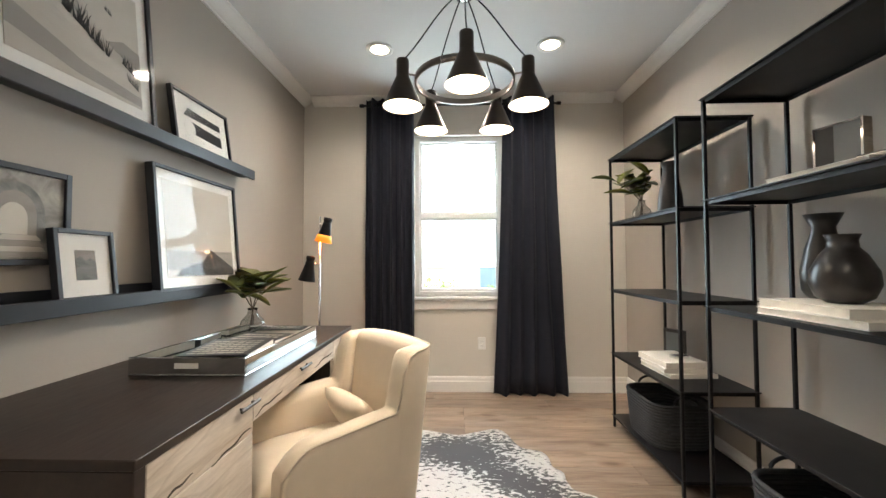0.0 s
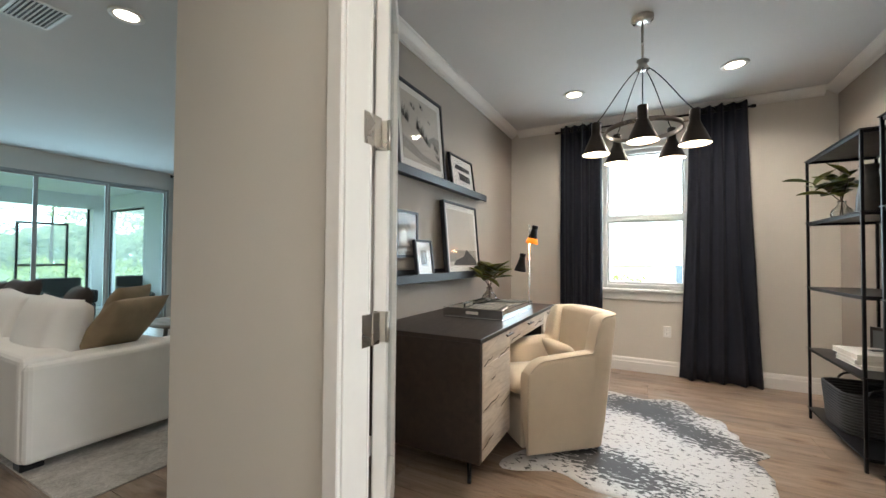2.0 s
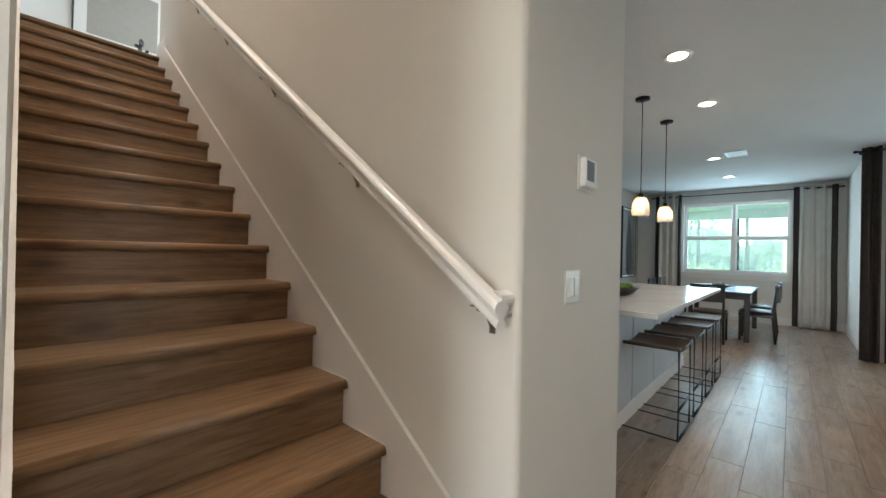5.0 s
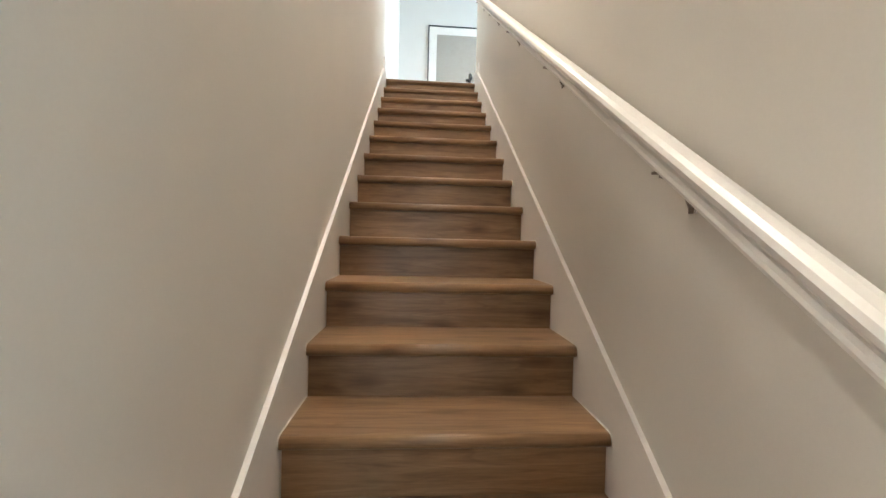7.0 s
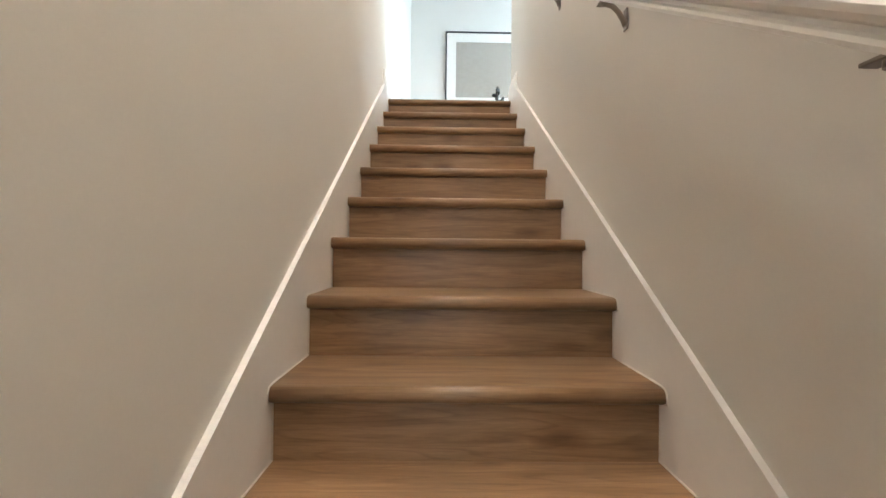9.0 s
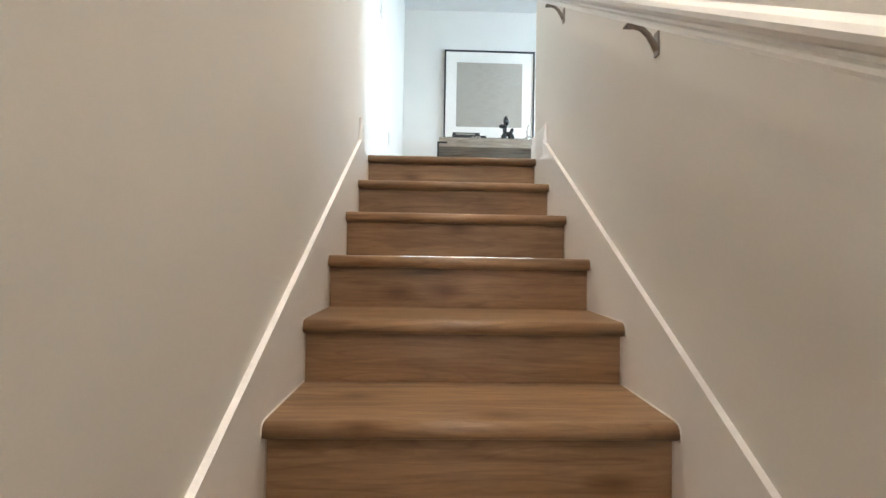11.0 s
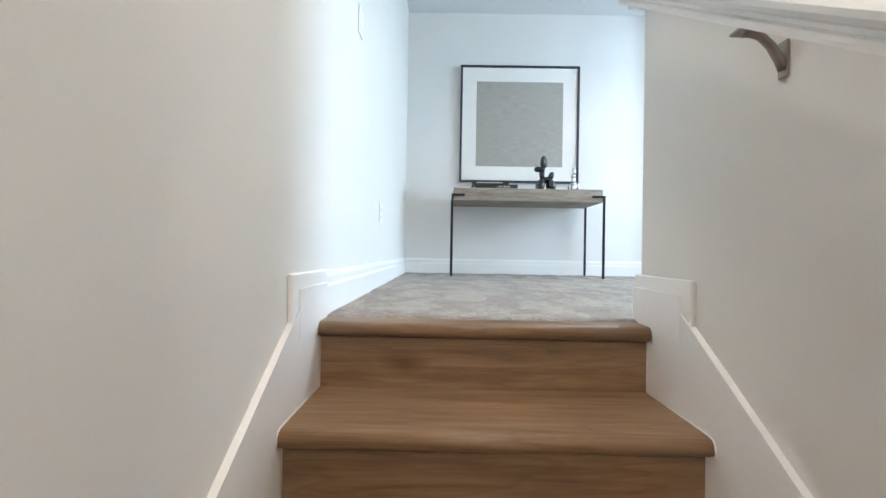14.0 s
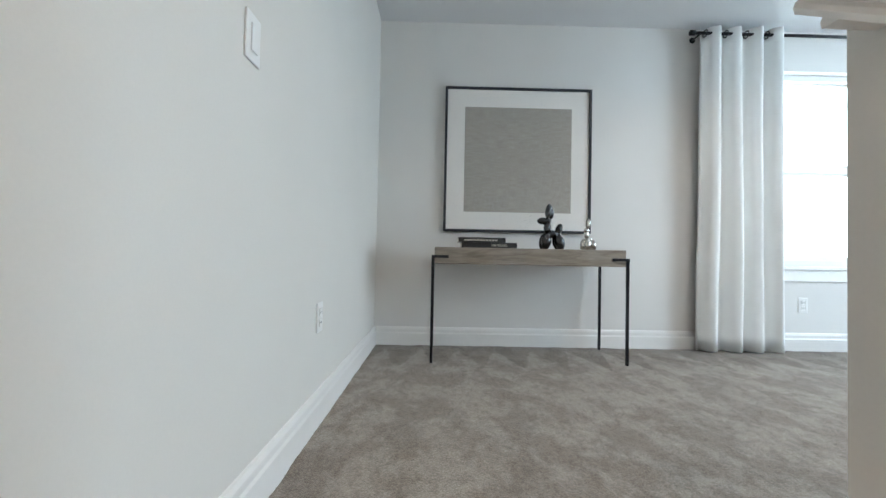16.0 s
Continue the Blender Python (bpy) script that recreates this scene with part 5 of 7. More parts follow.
def leaf(bm, base, tip, width, droop):
    """One thick pointed leaf with a folded midrib."""
    base, tip = Vector(base), Vector(tip)
    d = tip - base
    s = d.cross(Vector((0, 0, 1)))
    s = s.normalized() if s.length > 1e-4 else Vector((1, 0, 0))
    up = s.cross(d).normalized()
    n = 6
    rows = []
    for i in range(n + 1):
        t = i / n
        w = width * math.sin(math.pi * min(1, t * 0.93 + 0.04)) ** 0.8
        c = base + d * t - Vector((0, 0, droop * t * t))
        rows.append([bm.verts.new(c - s * w + up * w * 0.35), bm.verts.new(c), bm.verts.new(c + s * w + up * w * 0.35), bm.verts.new(c - up * 0.0012)])
    for a, b in zip(rows, rows[1:]):
        for k in range(4):
            bm.faces.new((a[k], a[(k + 1) % 4], b[(k + 1) % 4], b[k])).smooth = True


def sprig_vase(name, m, r, h, label, seedv, spread, leaves=20, lean=(0, 0)):
    """Magnolia sprigs in a round glass bottle."""
    o = thing(name, m, label, "plant", "vases of greenery")
    prof = [(r * 0.55, 0.0), (r * 0.92, h * 0.12), (r, h * 0.32), (r * 0.85, h * 0.55), (r * 0.42, h * 0.76), (r * 0.34, h * 0.92), (r * 0.42, h)]
    inner = [(a * 0.93 - 0.001, max(b, 0.004)) for a, b in prof[::-1]]
    v = part("vase", lathe(bmesh.new(), prof + inner, 28, cap=True), M_GLASS, o, "clear round glass bottle vase")
    v.visible_shadow = False
    rg = random.Random(seedv)
    for k in range(4):
        an = rg.uniform(0, 6.28)
        top = Vector((lean[0] + spread * 0.55 * math.cos(an), lean[1] + spread * 0.55 * math.sin(an), h + rg.uniform(0.10, 0.19)))
        pts = [Vector((0.2 * r * math.cos(an + 2), 0.2 * r * math.sin(an + 2), 0.012)), Vector((0, 0, h * 0.95)), (Vector((0, 0, h)) + top) / 2 + Vector((0, 0, 0.015)), top]
        st = part("stem", tube(bmesh.new(), pts, 0.0032, 7, 0.0018), M_BARK, o, "brown woody stem")
        lf = bmesh.new()
        for j in range(leaves // 4):
            t = rg.uniform(0.35, 1.0)
            base = pts[1].lerp(pts[3], t)
            a2, el = rg.uniform(0, 6.28), rg.uniform(-0.35, 0.8)
            ln = rg.uniform(0.11, 0.165)
            leaf(lf, base, base + ln * Vector((math.cos(a2) * math.cos(el), math.sin(a2) * math.cos(el), math.sin(el))), rg.uniform(0.040, 0.056), rg.uniform(-0.01, 0.03))
        part("foliage", lf, M_LEAF, o, "dark glossy green leaves")
    return o


sprig_vase("glass_vase", pose(-0.78, 2.33, 0.777) @ Matrix.Scale(1.22, 4), 0.058, 0.125, "leafy green sprigs in a round clear glass vase", 3, 0.14, 24)

# ---- armchair at the desk ----
chair = thing("armchair", pose(0.07, 1.90, 0.0, 0, 0, 41.5), "cream linen tub armchair with piped edges", "armchair")


def tub(t):
    """Plan line of the shell: arm, round the back, arm; t from 0 to 1."""
    hw, front, rc = 0.282, -0.555, 0.06
    back = -0.03
    l1 = back - rc - front
    l2 = math.pi / 2 * rc
    l3 = 2 * (hw - rc)
    tot = 2 * l1 + 2 * l2 + l3
    s = t * tot
    if s < l1:
        return front + s, -hw, 0, -1
    s -= l1
    if s < l2:
        a = s / rc
        return back - rc + rc * math.sin(a), -hw + rc - rc * math.cos(a), math.sin(a), -math.cos(a)
    s -= l2
    if s < l3:
        return back, -hw + rc + s, 1, 0
    s -= l3
    if s < l2:
        a = s / rc
        return back - rc + rc * math.cos(a), hw - rc + rc * math.sin(a), math.cos(a), math.sin(a)
    s -= l2
    return back - rc - s, hw, 0, 1


def top_z(t):
    u = abs(2 * t - 1)
    arm = 0.580 + 0.035 * max(0, min(1, (1 - u) / 0.5)) - 0.075 * max(0, (u - 0.86) / 0.14) ** 2
    k = min(1, max(0, (0.455 - u) / 0.075))
    k = k * k * (3 - 2 * k)
    return arm * (1 - k) + (0.835 + 0.02 * (1 - (u / 0.4) ** 2)) * k


shell, rail = bmesh.new(), []
NT = 112
cols = []
for i in range(NT + 1):
    t = i / NT
    x, y, nx, ny = tub(t)
    zt = top_z(t)
    lean = 0.055 * max(0, nx) * (zt - 0.3)
    prof = []
    for off, z in ((0.0, 0.035), (0.012, 0.18), (0.022, zt * 0.6), (0.03, zt - 0.03), (0.024, zt - 0.006), (0.0, zt + 0.006), (-0.045, zt + 0.006), (-0.075, zt - 0.008), (-0.085, zt - 0.04), (-0.085, 0.30)):
        g = lean * (z / zt) * 3
        prof.append(Vector((x + nx * off + g, y + ny * off, z)))
    cols.append([shell.verts.new(p) for p in prof])
    rail.append(prof[4] + Vector((0, 0, 0.003)))
for a, b in zip(cols, cols[1:]):
    for k in range(len(a) - 1):
        shell.faces.new((a[k], b[k], b[k + 1], a[k + 1])).smooth = True
shell.faces.new(cols[0])
shell.faces.new(cols[-1][::-1])
part("shell", shell, M_CREAM, chair, "cream linen arms and back")
fx = rail[0]
part("piping", tube(bmesh.new(), [Vector((fx.x - 0.004, fx.y, 0.05)), Vector((fx.x - 0.004, fx.y, 0.3)), *rail, Vector((rail[-1].x - 0.004, rail[-1].y, 0.3)), Vector((rail[-1].x - 0.004, rail[-1].y, 0.05))], 0.0055, 8), M_PIPING, chair, "cream corded piping")
part("seat_base", bm_box(-0.550, -0.198, 0.035, -0.10, 0.198, 0.32, 0.015, 2), M_CREAM, chair)
sc = cushion_mesh(0.52, 0.395, 0.16, puff=1.1)
bmesh.ops.translate(sc, verts=sc.verts, vec=(-0.35, 0, 0.40))
part("seat_cushion", sc, M_CREAM, chair, "plump cream seat cushion")
part("plinth", bm_box(-0.49, -0.21, 0.001, -0.06, 0.21, 0.0345, 0.004), M_BLACK, chair, "dark recessed plinth")
pl = thing("lumbar_pillow", Matrix.Translation((-0.045, 1.79, 0.535)) @ Matrix.Rotation(radians(41.5), 4, "Z") @ Matrix.Rotation(radians(58), 4, "Y"), "small cream linen lumbar pillow on the armchair", "pillow")
part("cover", cushion_mesh(0.20, 0.36, 0.11, puff=1.0, seedv=2), M_CREAM, pl)

# ---- floor lamp behind the desk ----
fl = thing("floor_lamp", pose(-0.55, 2.80, 0), "slim floor lamp with two black and brass cone shades", "floor lamp")
part("base", lathe(bmesh.new(), [(0.11, 0.0), (0.11, 0.018), (0.10, 0.024), (0.012, 0.028)], 32), M_BLACK, fl)
part("pole", tube(bmesh.new(), [(0, 0, 0.02), (0, 0, 1.52)], 0.0075, 12), M_CHROME, fl, "thin polished pole")


def cone_head(z, tilt, dx, lit):
    bm = bmesh.new()
    lathe(bm, [(0.058, 0.0), (0.030, 0.115), (0.030, 0.135), (0.026, 0.138), (0.026, 0.15), (0.030, 0.153), (0.030, 0.175), (0.004, 0.178)], 28, cap=False)
    tm = Matrix.Translation((dx, -0.02, z)) @ Matrix.Rotation(radians(tilt), 4, "Y")
    bmesh.ops.transform(bm, matrix=tm, verts=bm.verts)
    s = part("shade", bm, M_BLACK, fl, "black cone shade")
    bm = lathe(bmesh.new(), [(0.0565, 0.003), (0.030, 0.108), (0.006, 0.11)], 28, cap=False)
    bmesh.ops.transform(bm, matrix=tm, verts=bm.verts)
    part("lining", bm, M_AMBER if lit else M_BRASS, s, "brass shade lining, glowing amber" if lit else "brass shade lining")
    if not lit:
        part("arm", tube(bmesh.new(), [(0, 0, z + 0.12), (dx, -0.02, z + 0.12)], 0.006, 8), M_CHROME, fl)
        return s
    bm = lathe(bmesh.new(), [(0.0590, -0.001), (0.0600, -0.001), (0.0475, 0.052), (0.0465, 0.052)], 28, cap=False)
    bmesh.ops.transform(bm, matrix=tm @ Matrix.Scale(0.99, 4), verts=bm.verts)
    part("band", bm, M_AMBER, s, "translucent amber lower band, lit")
    part("arm", tube(bmesh.new(), [(0, 0, z + 0.12), (dx, -0.02, z + 0.12)], 0.006, 8), M_CHROME, fl)
    return s


cone_head(1.335, 12, 0.030, True)
cone_head(1.065, 10, -0.085, False)
d = bpy.data.lights.new("floor_lamp_bulb", "POINT")
d.energy, d.color, d.shadow_soft_size = 0.8, (1.0, 0.62, 0.25), 0.03
new("floor_lamp_bulb", d).location = (-0.52, 2.78, 1.35)

# ---- cowhide rug ----
rug = thing("cowhide_rug", pose(0.43, 2.0, 0.0), "black and white speckled cowhide rug", "rug")
bm = bmesh.new()
LOBES = ((314, 0.17, 16), (340, 0.06, 10), (7, 0.10, 6), (30, 0.03, 5), (47, 0.08, 8), (73, 0.16, 9), (108, 0.14, 9), (152, 0.20, 10), (228, 0.38, 9), (250, 0.05, 10))
NA, NR = 160, 26
rings = []
for j in range(1, NR + 1):
    row = []
    for i in range(NA):
        a = 360 * i / NA
        r = 1.0 / math.hypot(math.cos(radians(a)) / 0.60, math.sin(radians(a)) / 0.80)
        r += sum(h * math.exp(-(((a - c + 180) % 360 - 180) / s) ** 2) for c, h, s in LOBES)
        r += 0.015 * noise.noise((a * 0.15, 2, 0))
        q = r * j / NR
        row.append(bm.verts.new((q * math.cos(radians(a)), q * math.sin(radians(a)), 0.0065 + 0.002 * noise.noise((q * 6, a * 0.05, 1)) - (0.004 if j == NR else 0))))
    rings.append(row)
c = bm.verts.new((0, 0, 0.007))
for i in range(NA):
    bm.faces.new((c, rings[0][i], rings[0][(i + 1) % NA])).smooth = True
    for a, b in zip(rings, rings[1:]):
        bm.faces.new((a[i], b[i], b[(i + 1) % NA], a[(i + 1) % NA])).smooth = True
low = [bm.verts.new((v.co.x, v.co.y, 0.0005)) for v in rings[-1]]
for i in range(NA):
    bm.faces.new((rings[-1][i], low[i], low[(i + 1) % NA], rings[-1][(i + 1) % NA]))
part("hide", bm, M_HIDE, rug)


# ---- open metal shelf units ----
def shelf_unit(x0, x1, y0, y1):
    o = thing("shelf_unit", pose((x0 + x1) / 2, (y0 + y1) / 2, 0), "black metal open shelf unit with thin posts", "shelf unit", "shelf units")
    w, d = (x1 - x0) / 2, (y1 - y0) / 2
    for sx in (-1, 1):
        for sy in (-1, 1):
            part("post", bm_box(sx * w - 0.008, sy * d - 0.008, 0.0, sx * w + 0.008, sy * d + 0.008, 1.94, 0.002), M_BLACK, o)
    for z in (0.085, 0.53, 0.99, 1.475, 1.945):
        s = bm_box(-w - 0.014, -d - 0.014, z - 0.004, w + 0.014, d + 0.014, z + 0.002, 0.001)
        for b in ((-w, -d, w, -d + 0.004), (-w, d - 0.004, w, d), (-w, -d, -w + 0.004, d), (w - 0.004, -d, w, d)):
            box(s, b[0], b[1], z - 0.022, b[2], b[3], z - 0.004)
        part("shelf", s, M_BLACK, o, "thin black steel shelf")
    return o


shelf_unit(1.555, 1.930, 1.120, 1.890)
shelf_unit(1.555, 1.930, 2.115, 2.965)


def basket(x, y, z, w, d, h, label):
    """Rope basket: coils stacked as rounded rectangles that widen upwards, with loop handles."""
    o = thing("basket", pose(x, y, z), label, "basket", "woven baskets")
    n = int(h / 0.019)
    def loop(k, k2=0.0):
        s = 0.90 + 0.10 * (k / n)
        hw, hd, rc = w / 2 * s, d / 2 * s, 0.09
        pts = []
        for cx, cy, a0 in ((hw - rc, hd - rc, 0), (-hw + rc, hd - rc, 90), (-hw + rc, -hd + rc, 180), (hw - rc, -hd + rc, 270)):
            for i in range(6):
                a = radians(a0 + 18 * i)
                pts.append(Vector((cx + rc * math.cos(a), cy + rc * math.sin(a), 0.010 + k * 0.019)))
        return pts
    for k in range(n):
        part("coil", tube(bmesh.new(), loop(k), 0.0108, 8, closed=True), M_BASKET, o)
    pts = loop(0)
    f = bmesh.new()
    vs = [f.verts.new(p + Vector((0, 0, -0.004))) for p in pts]
    ws = [f.verts.new(p + Vector((0, 0, 0.004))) for p in pts]
    f.faces.new(vs[::-1])
    f.faces.new(ws)
    part("bottom", f, M_BASKET, o)
    for s in (-1, 1):
        hp = [(0.075 * math.cos(a), s * (d / 2 - 0.004), h - 0.01 + 0.055 * math.sin(a)) for a in [math.pi * i / 10 for i in range(11)]]
        part("handle", tube(bmesh.new(), hp, 0.008, 8), M_BASKET, o, "rope loop handle")
    return o


basket(1.745, 1.50, 0.0875, 0.36, 0.44, 0.27, "black woven rope basket with loop handles")
basket(1.745, 2.62, 0.0875, 0.36, 0.44, 0.27, "black woven rope basket with loop handles")


def bottle_vase(x, y, z, prof, label):
    o = thing("vase", pose(x, y, z), label, "vase", "dark clay vases")
    inner = [(max(a - 0.006, 0.004), max(b, 0.008)) for a, b in prof[::-1]]
    part("body", lathe(bmesh.new(), prof + inner, 36, cap=True), M_VASE, o)
    return o


# near unit: books and vases
def pile(x, y, z, specs, label):
    for k, (w, d, h, rz, dx, dy) in enumerate(specs):
        book("book", pose(x + dx, y + dy, z, 0, 0, rz), w, d, h, M_BOOKWHITE, label)
        z += h + 0.0004
    return z


zb = pile(1.73, 1.44, 0.9925, ((0.30, 0.40, 0.026, 2, 0, 0), (0.27, 0.37, 0.032, -2, -0.01, 0.02)), "cream clothbound book lying on the shelf")
bottle_vase(1.735, 1.455, zb, [(0.045, 0), (0.075, 0.02), (0.092, 0.065), (0.088, 0.11), (0.062, 0.165), (0.042, 0.19), (0.040, 0.215), (0.048, 0.235)], "squat dark clay vase with a short neck")
bottle_vase(1.83, 1.625, zb, [(0.050, 0), (0.070, 0.03), (0.074, 0.10), (0.058, 0.19), (0.038, 0.255), (0.036, 0.275), (0.060, 0.325)], "tall dark clay vase with a flared lip")
zb = pile(1.73, 1.43, 1.4775, ((0.25, 0.36, 0.030, 3, 0, 0),), "cream clothbound book lying on the shelf")
fr_ob = thing("photo_block", pose(1.76, 1.47, zb, 0, 0, -78), "chrome edged block frame with a black and grey print", "photo frame", "photo frames")
part("block", bm_box(-0.075, -0.02, 0, 0.075, 0.02, 0.17, 0.002), M_WEATHERED, fr_ob, "pale wooden block")
part("chrome_edge", box(box(box(bm_box(-0.075, -0.0225, 0, -0.068, -0.0202, 0.17), 0.068, -0.0225, 0, 0.075, -0.0202, 0.17), -0.068, -0.0225, 0, 0.068, -0.0202, 0.007), -0.068, -0.0225, 0.163, 0.068, -0.0202, 0.17), M_CHROME, fr_ob, "polished chrome edge")
part("print", bm_box(-0.067, -0.0215, 0.0075, -0.01, -0.0202, 0.1625), M_BOOKBLACK, fr_ob, "black printed band")
part("print", bm_box(-0.0095, -0.0215, 0.0075, 0.067, -0.0202, 0.1625), M_DISPLAY, fr_ob, "grey printed field")
bx = thing("glass_box", pose(1.72, 1.30, zb, 0, 0, 8), "small clear acrylic box on the book", "box")
part("block", bm_box(-0.05, -0.04, 0, 0.05, 0.04, 0.018, 0.003), M_CHROME, bx)

# far unit
sprig_vase("glass_vase", pose(1.68, 2.76, 1.4775) @ Matrix.Scale(1.12, 4), 0.055, 0.115, "drooping leafy sprigs in a round clear glass vase", 11, 0.20, 26, (-0.03, 0.05))
bottle_vase(1.73, 2.50, 1.4775, [(0.066, 0), (0.072, 0.03), (0.066, 0.12), (0.052, 0.20), (0.040, 0.26), (0.038, 0.29), (0.054, 0.325)], "tall dark clay vase with a flared lip")
zb = pile(1.73, 2.49, 0.5325, ((0.27, 0.33, 0.024, 2, 0.01, 0), (0.26, 0.32, 0.026, -3, 0, 0.01), (0.24, 0.30, 0.034, 4, -0.02, 0.01)), "white hardback book in a short stack")
fr2 = thing("photo_block", pose(1.86, 2.72, 0.5325, 0, 0, -60), "dark framed photograph standing on the shelf", "photo frame", "photo frames")
part("block", bm_box(-0.07, -0.012, 0, 0.07, 0.012, 0.21, 0.002), M_DARKWOOD, fr2)
part("print", bm_box(-0.05, -0.0135, 0.02, 0.05, -0.0122, 0.19), M_DISPLAY, fr2, "grey photograph")
bx2 = thing("glass_box", pose(1.74, 2.46, zb, 0, 0, 20), "small clear acrylic box on the books", "box")
part("block", bm_box(-0.045, -0.03, 0, 0.045, 0.03, 0.016, 0.003), M_CHROME, bx2)

# ---- handrail ----
hr = thing("handrail", pose(-1.050, -1.435, 1.115), "cream painted moulded handrail on metal brackets", "handrail")
RAILP = [(-0.022, -0.038), (0.022, -0.038), (0.024, -0.030), (0.021, -0.023), (0.013, -0.018), (0.013, -0.010), (0.023, -0.005), (0.030, 0.004), (0.032, 0.015), (0.028, 0.026), (0.018, 0.034), (0.0, 0.037), (-0.018, 0.034), (-0.028, 0.026), (-0.032, 0.015), (-0.030, 0.004), (-0.023, -0.005), (-0.013, -0.010), (-0.013, -0.018), (-0.021, -0.023), (-0.024, -0.030)]
SL, LEN = RISE / RUN, 4.17
bm = strip(bmesh.new(), RAILP, (0, 0, 0), (0, -LEN, LEN * SL), (1, 0, 0))
for f in bm.faces:
    f.smooth = False
part("rail", bm, M_TRIM, hr)
for y, z in ((-0.032, 0.032 * SL), (-LEN + 0.032, (LEN - 0.032) * SL)):
    c = bmesh.new()
    a = [c.verts.new((-0.0690, y + o * 1.0, z + u)) for o, u in RAILP]
    b = [c.verts.new((-0.002 + o * 0, y + o, z + u)) for o, u in RAILP]
    n = len(RAILP)
    for k in range(n):
        c.faces.new((a[k], a[(k + 1) % n], b[(k + 1) % n], b[k]))
    c.faces.new(a[::-1])
    c.faces.new(b)
    part("wall_return", c, M_TRIM, hr)
for k in range(6):
    y = (-0.075, -0.765, -1.555, -2.30, -2.95, -3.70)[k]
    z = -y * SL
    b = bmesh.new()
    box(b, -0.0695, y - 0.011, z - 0.128, -0.0640, y + 0.011, z - 0.062, 0.002)
    tube(b, [(-0.066, y, z - 0.112), (-0.058, y, z - 0.095), (-0.044, y, z - 0.072), (-0.026, y, z - 0.055), (-0.008, y, z - 0.050), (0.004, y, z - 0.049)], 0.0085, 10, 0.0065)
    tube(b, [(0, y, z - 0.053), (0, y, z - 0.037)], 0.009, 10)
    box(b, -0.012, y - 0.026, z - 0.043, 0.012, y + 0.026, z - 0.0375, 0.001)
    part("bracket", b, M_BRACKET, hr, "dull bronze-grey rail bracket")

# ---- loft ----
rod("curtain_rod", (-2.42, -7.88), (-4.55, -7.88), 5.445, 0.011, "black metal curtain rod over the loft window", (0, -0.099, 0))
curtain("curtain", (-3.06, -7.885), (-2.46, -7.885), 3.165, 5.49, 4, 0.045, M_SHEER, "white linen curtain panel with black grommets", 0.03, seedv=7, group="loft curtains")
curtain("curtain", (-4.50, -7.885), (-3.90, -7.885), 3.165, 5.49, 4, 0.045, M_SHEER, "white linen curtain panel with black grommets", 0.03, seedv=9, group="loft curtains")


def art_linen(o, x, z, w, h, y):
    sheet(o, "print", M_WEAVE, rect(x, z, w, h), y, 0.001, "plain grey woven print")


framed("picture", pose(-1.172, -7.978, 3.985, 0, 0, 180), 1.075, 1.06, 0.018, 0.030, 0.128, "large black framed grey linen print on white mat", art_linen)

con = thing("console_table", pose(-1.165, -7.70, UP + 0.008), "weathered grey wood console on slim black legs", "console table")
part("top", bm_box(-0.585, -0.215, 0.598, 0.585, 0.205, 0.700, 0.004), M_WEATHERED, con, "thick weathered grey plank top")
for sx in (-1, 1):
    for sy in (-1, 1):
        yy = 0.203 if sy > 0 else -0.205
        bm = bmesh.new()
        box(bm, sx * 0.586 - 0.008 + (0.009 if sx > 0 else -0.009), yy - 0.008, 0.0, sx * 0.586 + 0.008 + (0.009 if sx > 0 else -0.009), yy + 0.008, 0.650, 0.001)
        a, b = sorted((sx * 0.586 + sx * 0.017, sx * 0.500))
        box(bm, a, yy + sy * 0.003 - 0.006 if sy > 0 else yy - 0.012, 0.634, b, (yy + 0.012) if sy > 0 else (yy - 0.002), 0.650, 0.001)
        part("leg", bm, M_BLACK, con, "slim square black steel leg")
CT = UP + 0.7085
b2 = book("book", pose(-0.915, -7.62, CT, 0, 0, 180), 0.34, 0.20, 0.033, M_BOOKBLACK, "black hardback with pale spine lettering")
writing(b2, "100 YEARS", Matrix.Translation((0.06, -0.1003, 0.015)) @ Matrix.Rotation(radians(90), 4, "X"), 0.022, M_INK)
b3 = book("book", pose(-0.870, -7.62, CT + 0.0335, 0, 0, 180), 0.29, 0.19, 0.030, M_BOOKBLACK, "black hardback on top of another book")
bars = bmesh.new()
for i in range(11):
    box(bars, -0.11 + i * 0.019, -0.0958, 0.009, -0.11 + i * 0.019 + 0.014, -0.0952, 0.017)
part("spine_print", bars, M_INK, b3, "pale spine print")


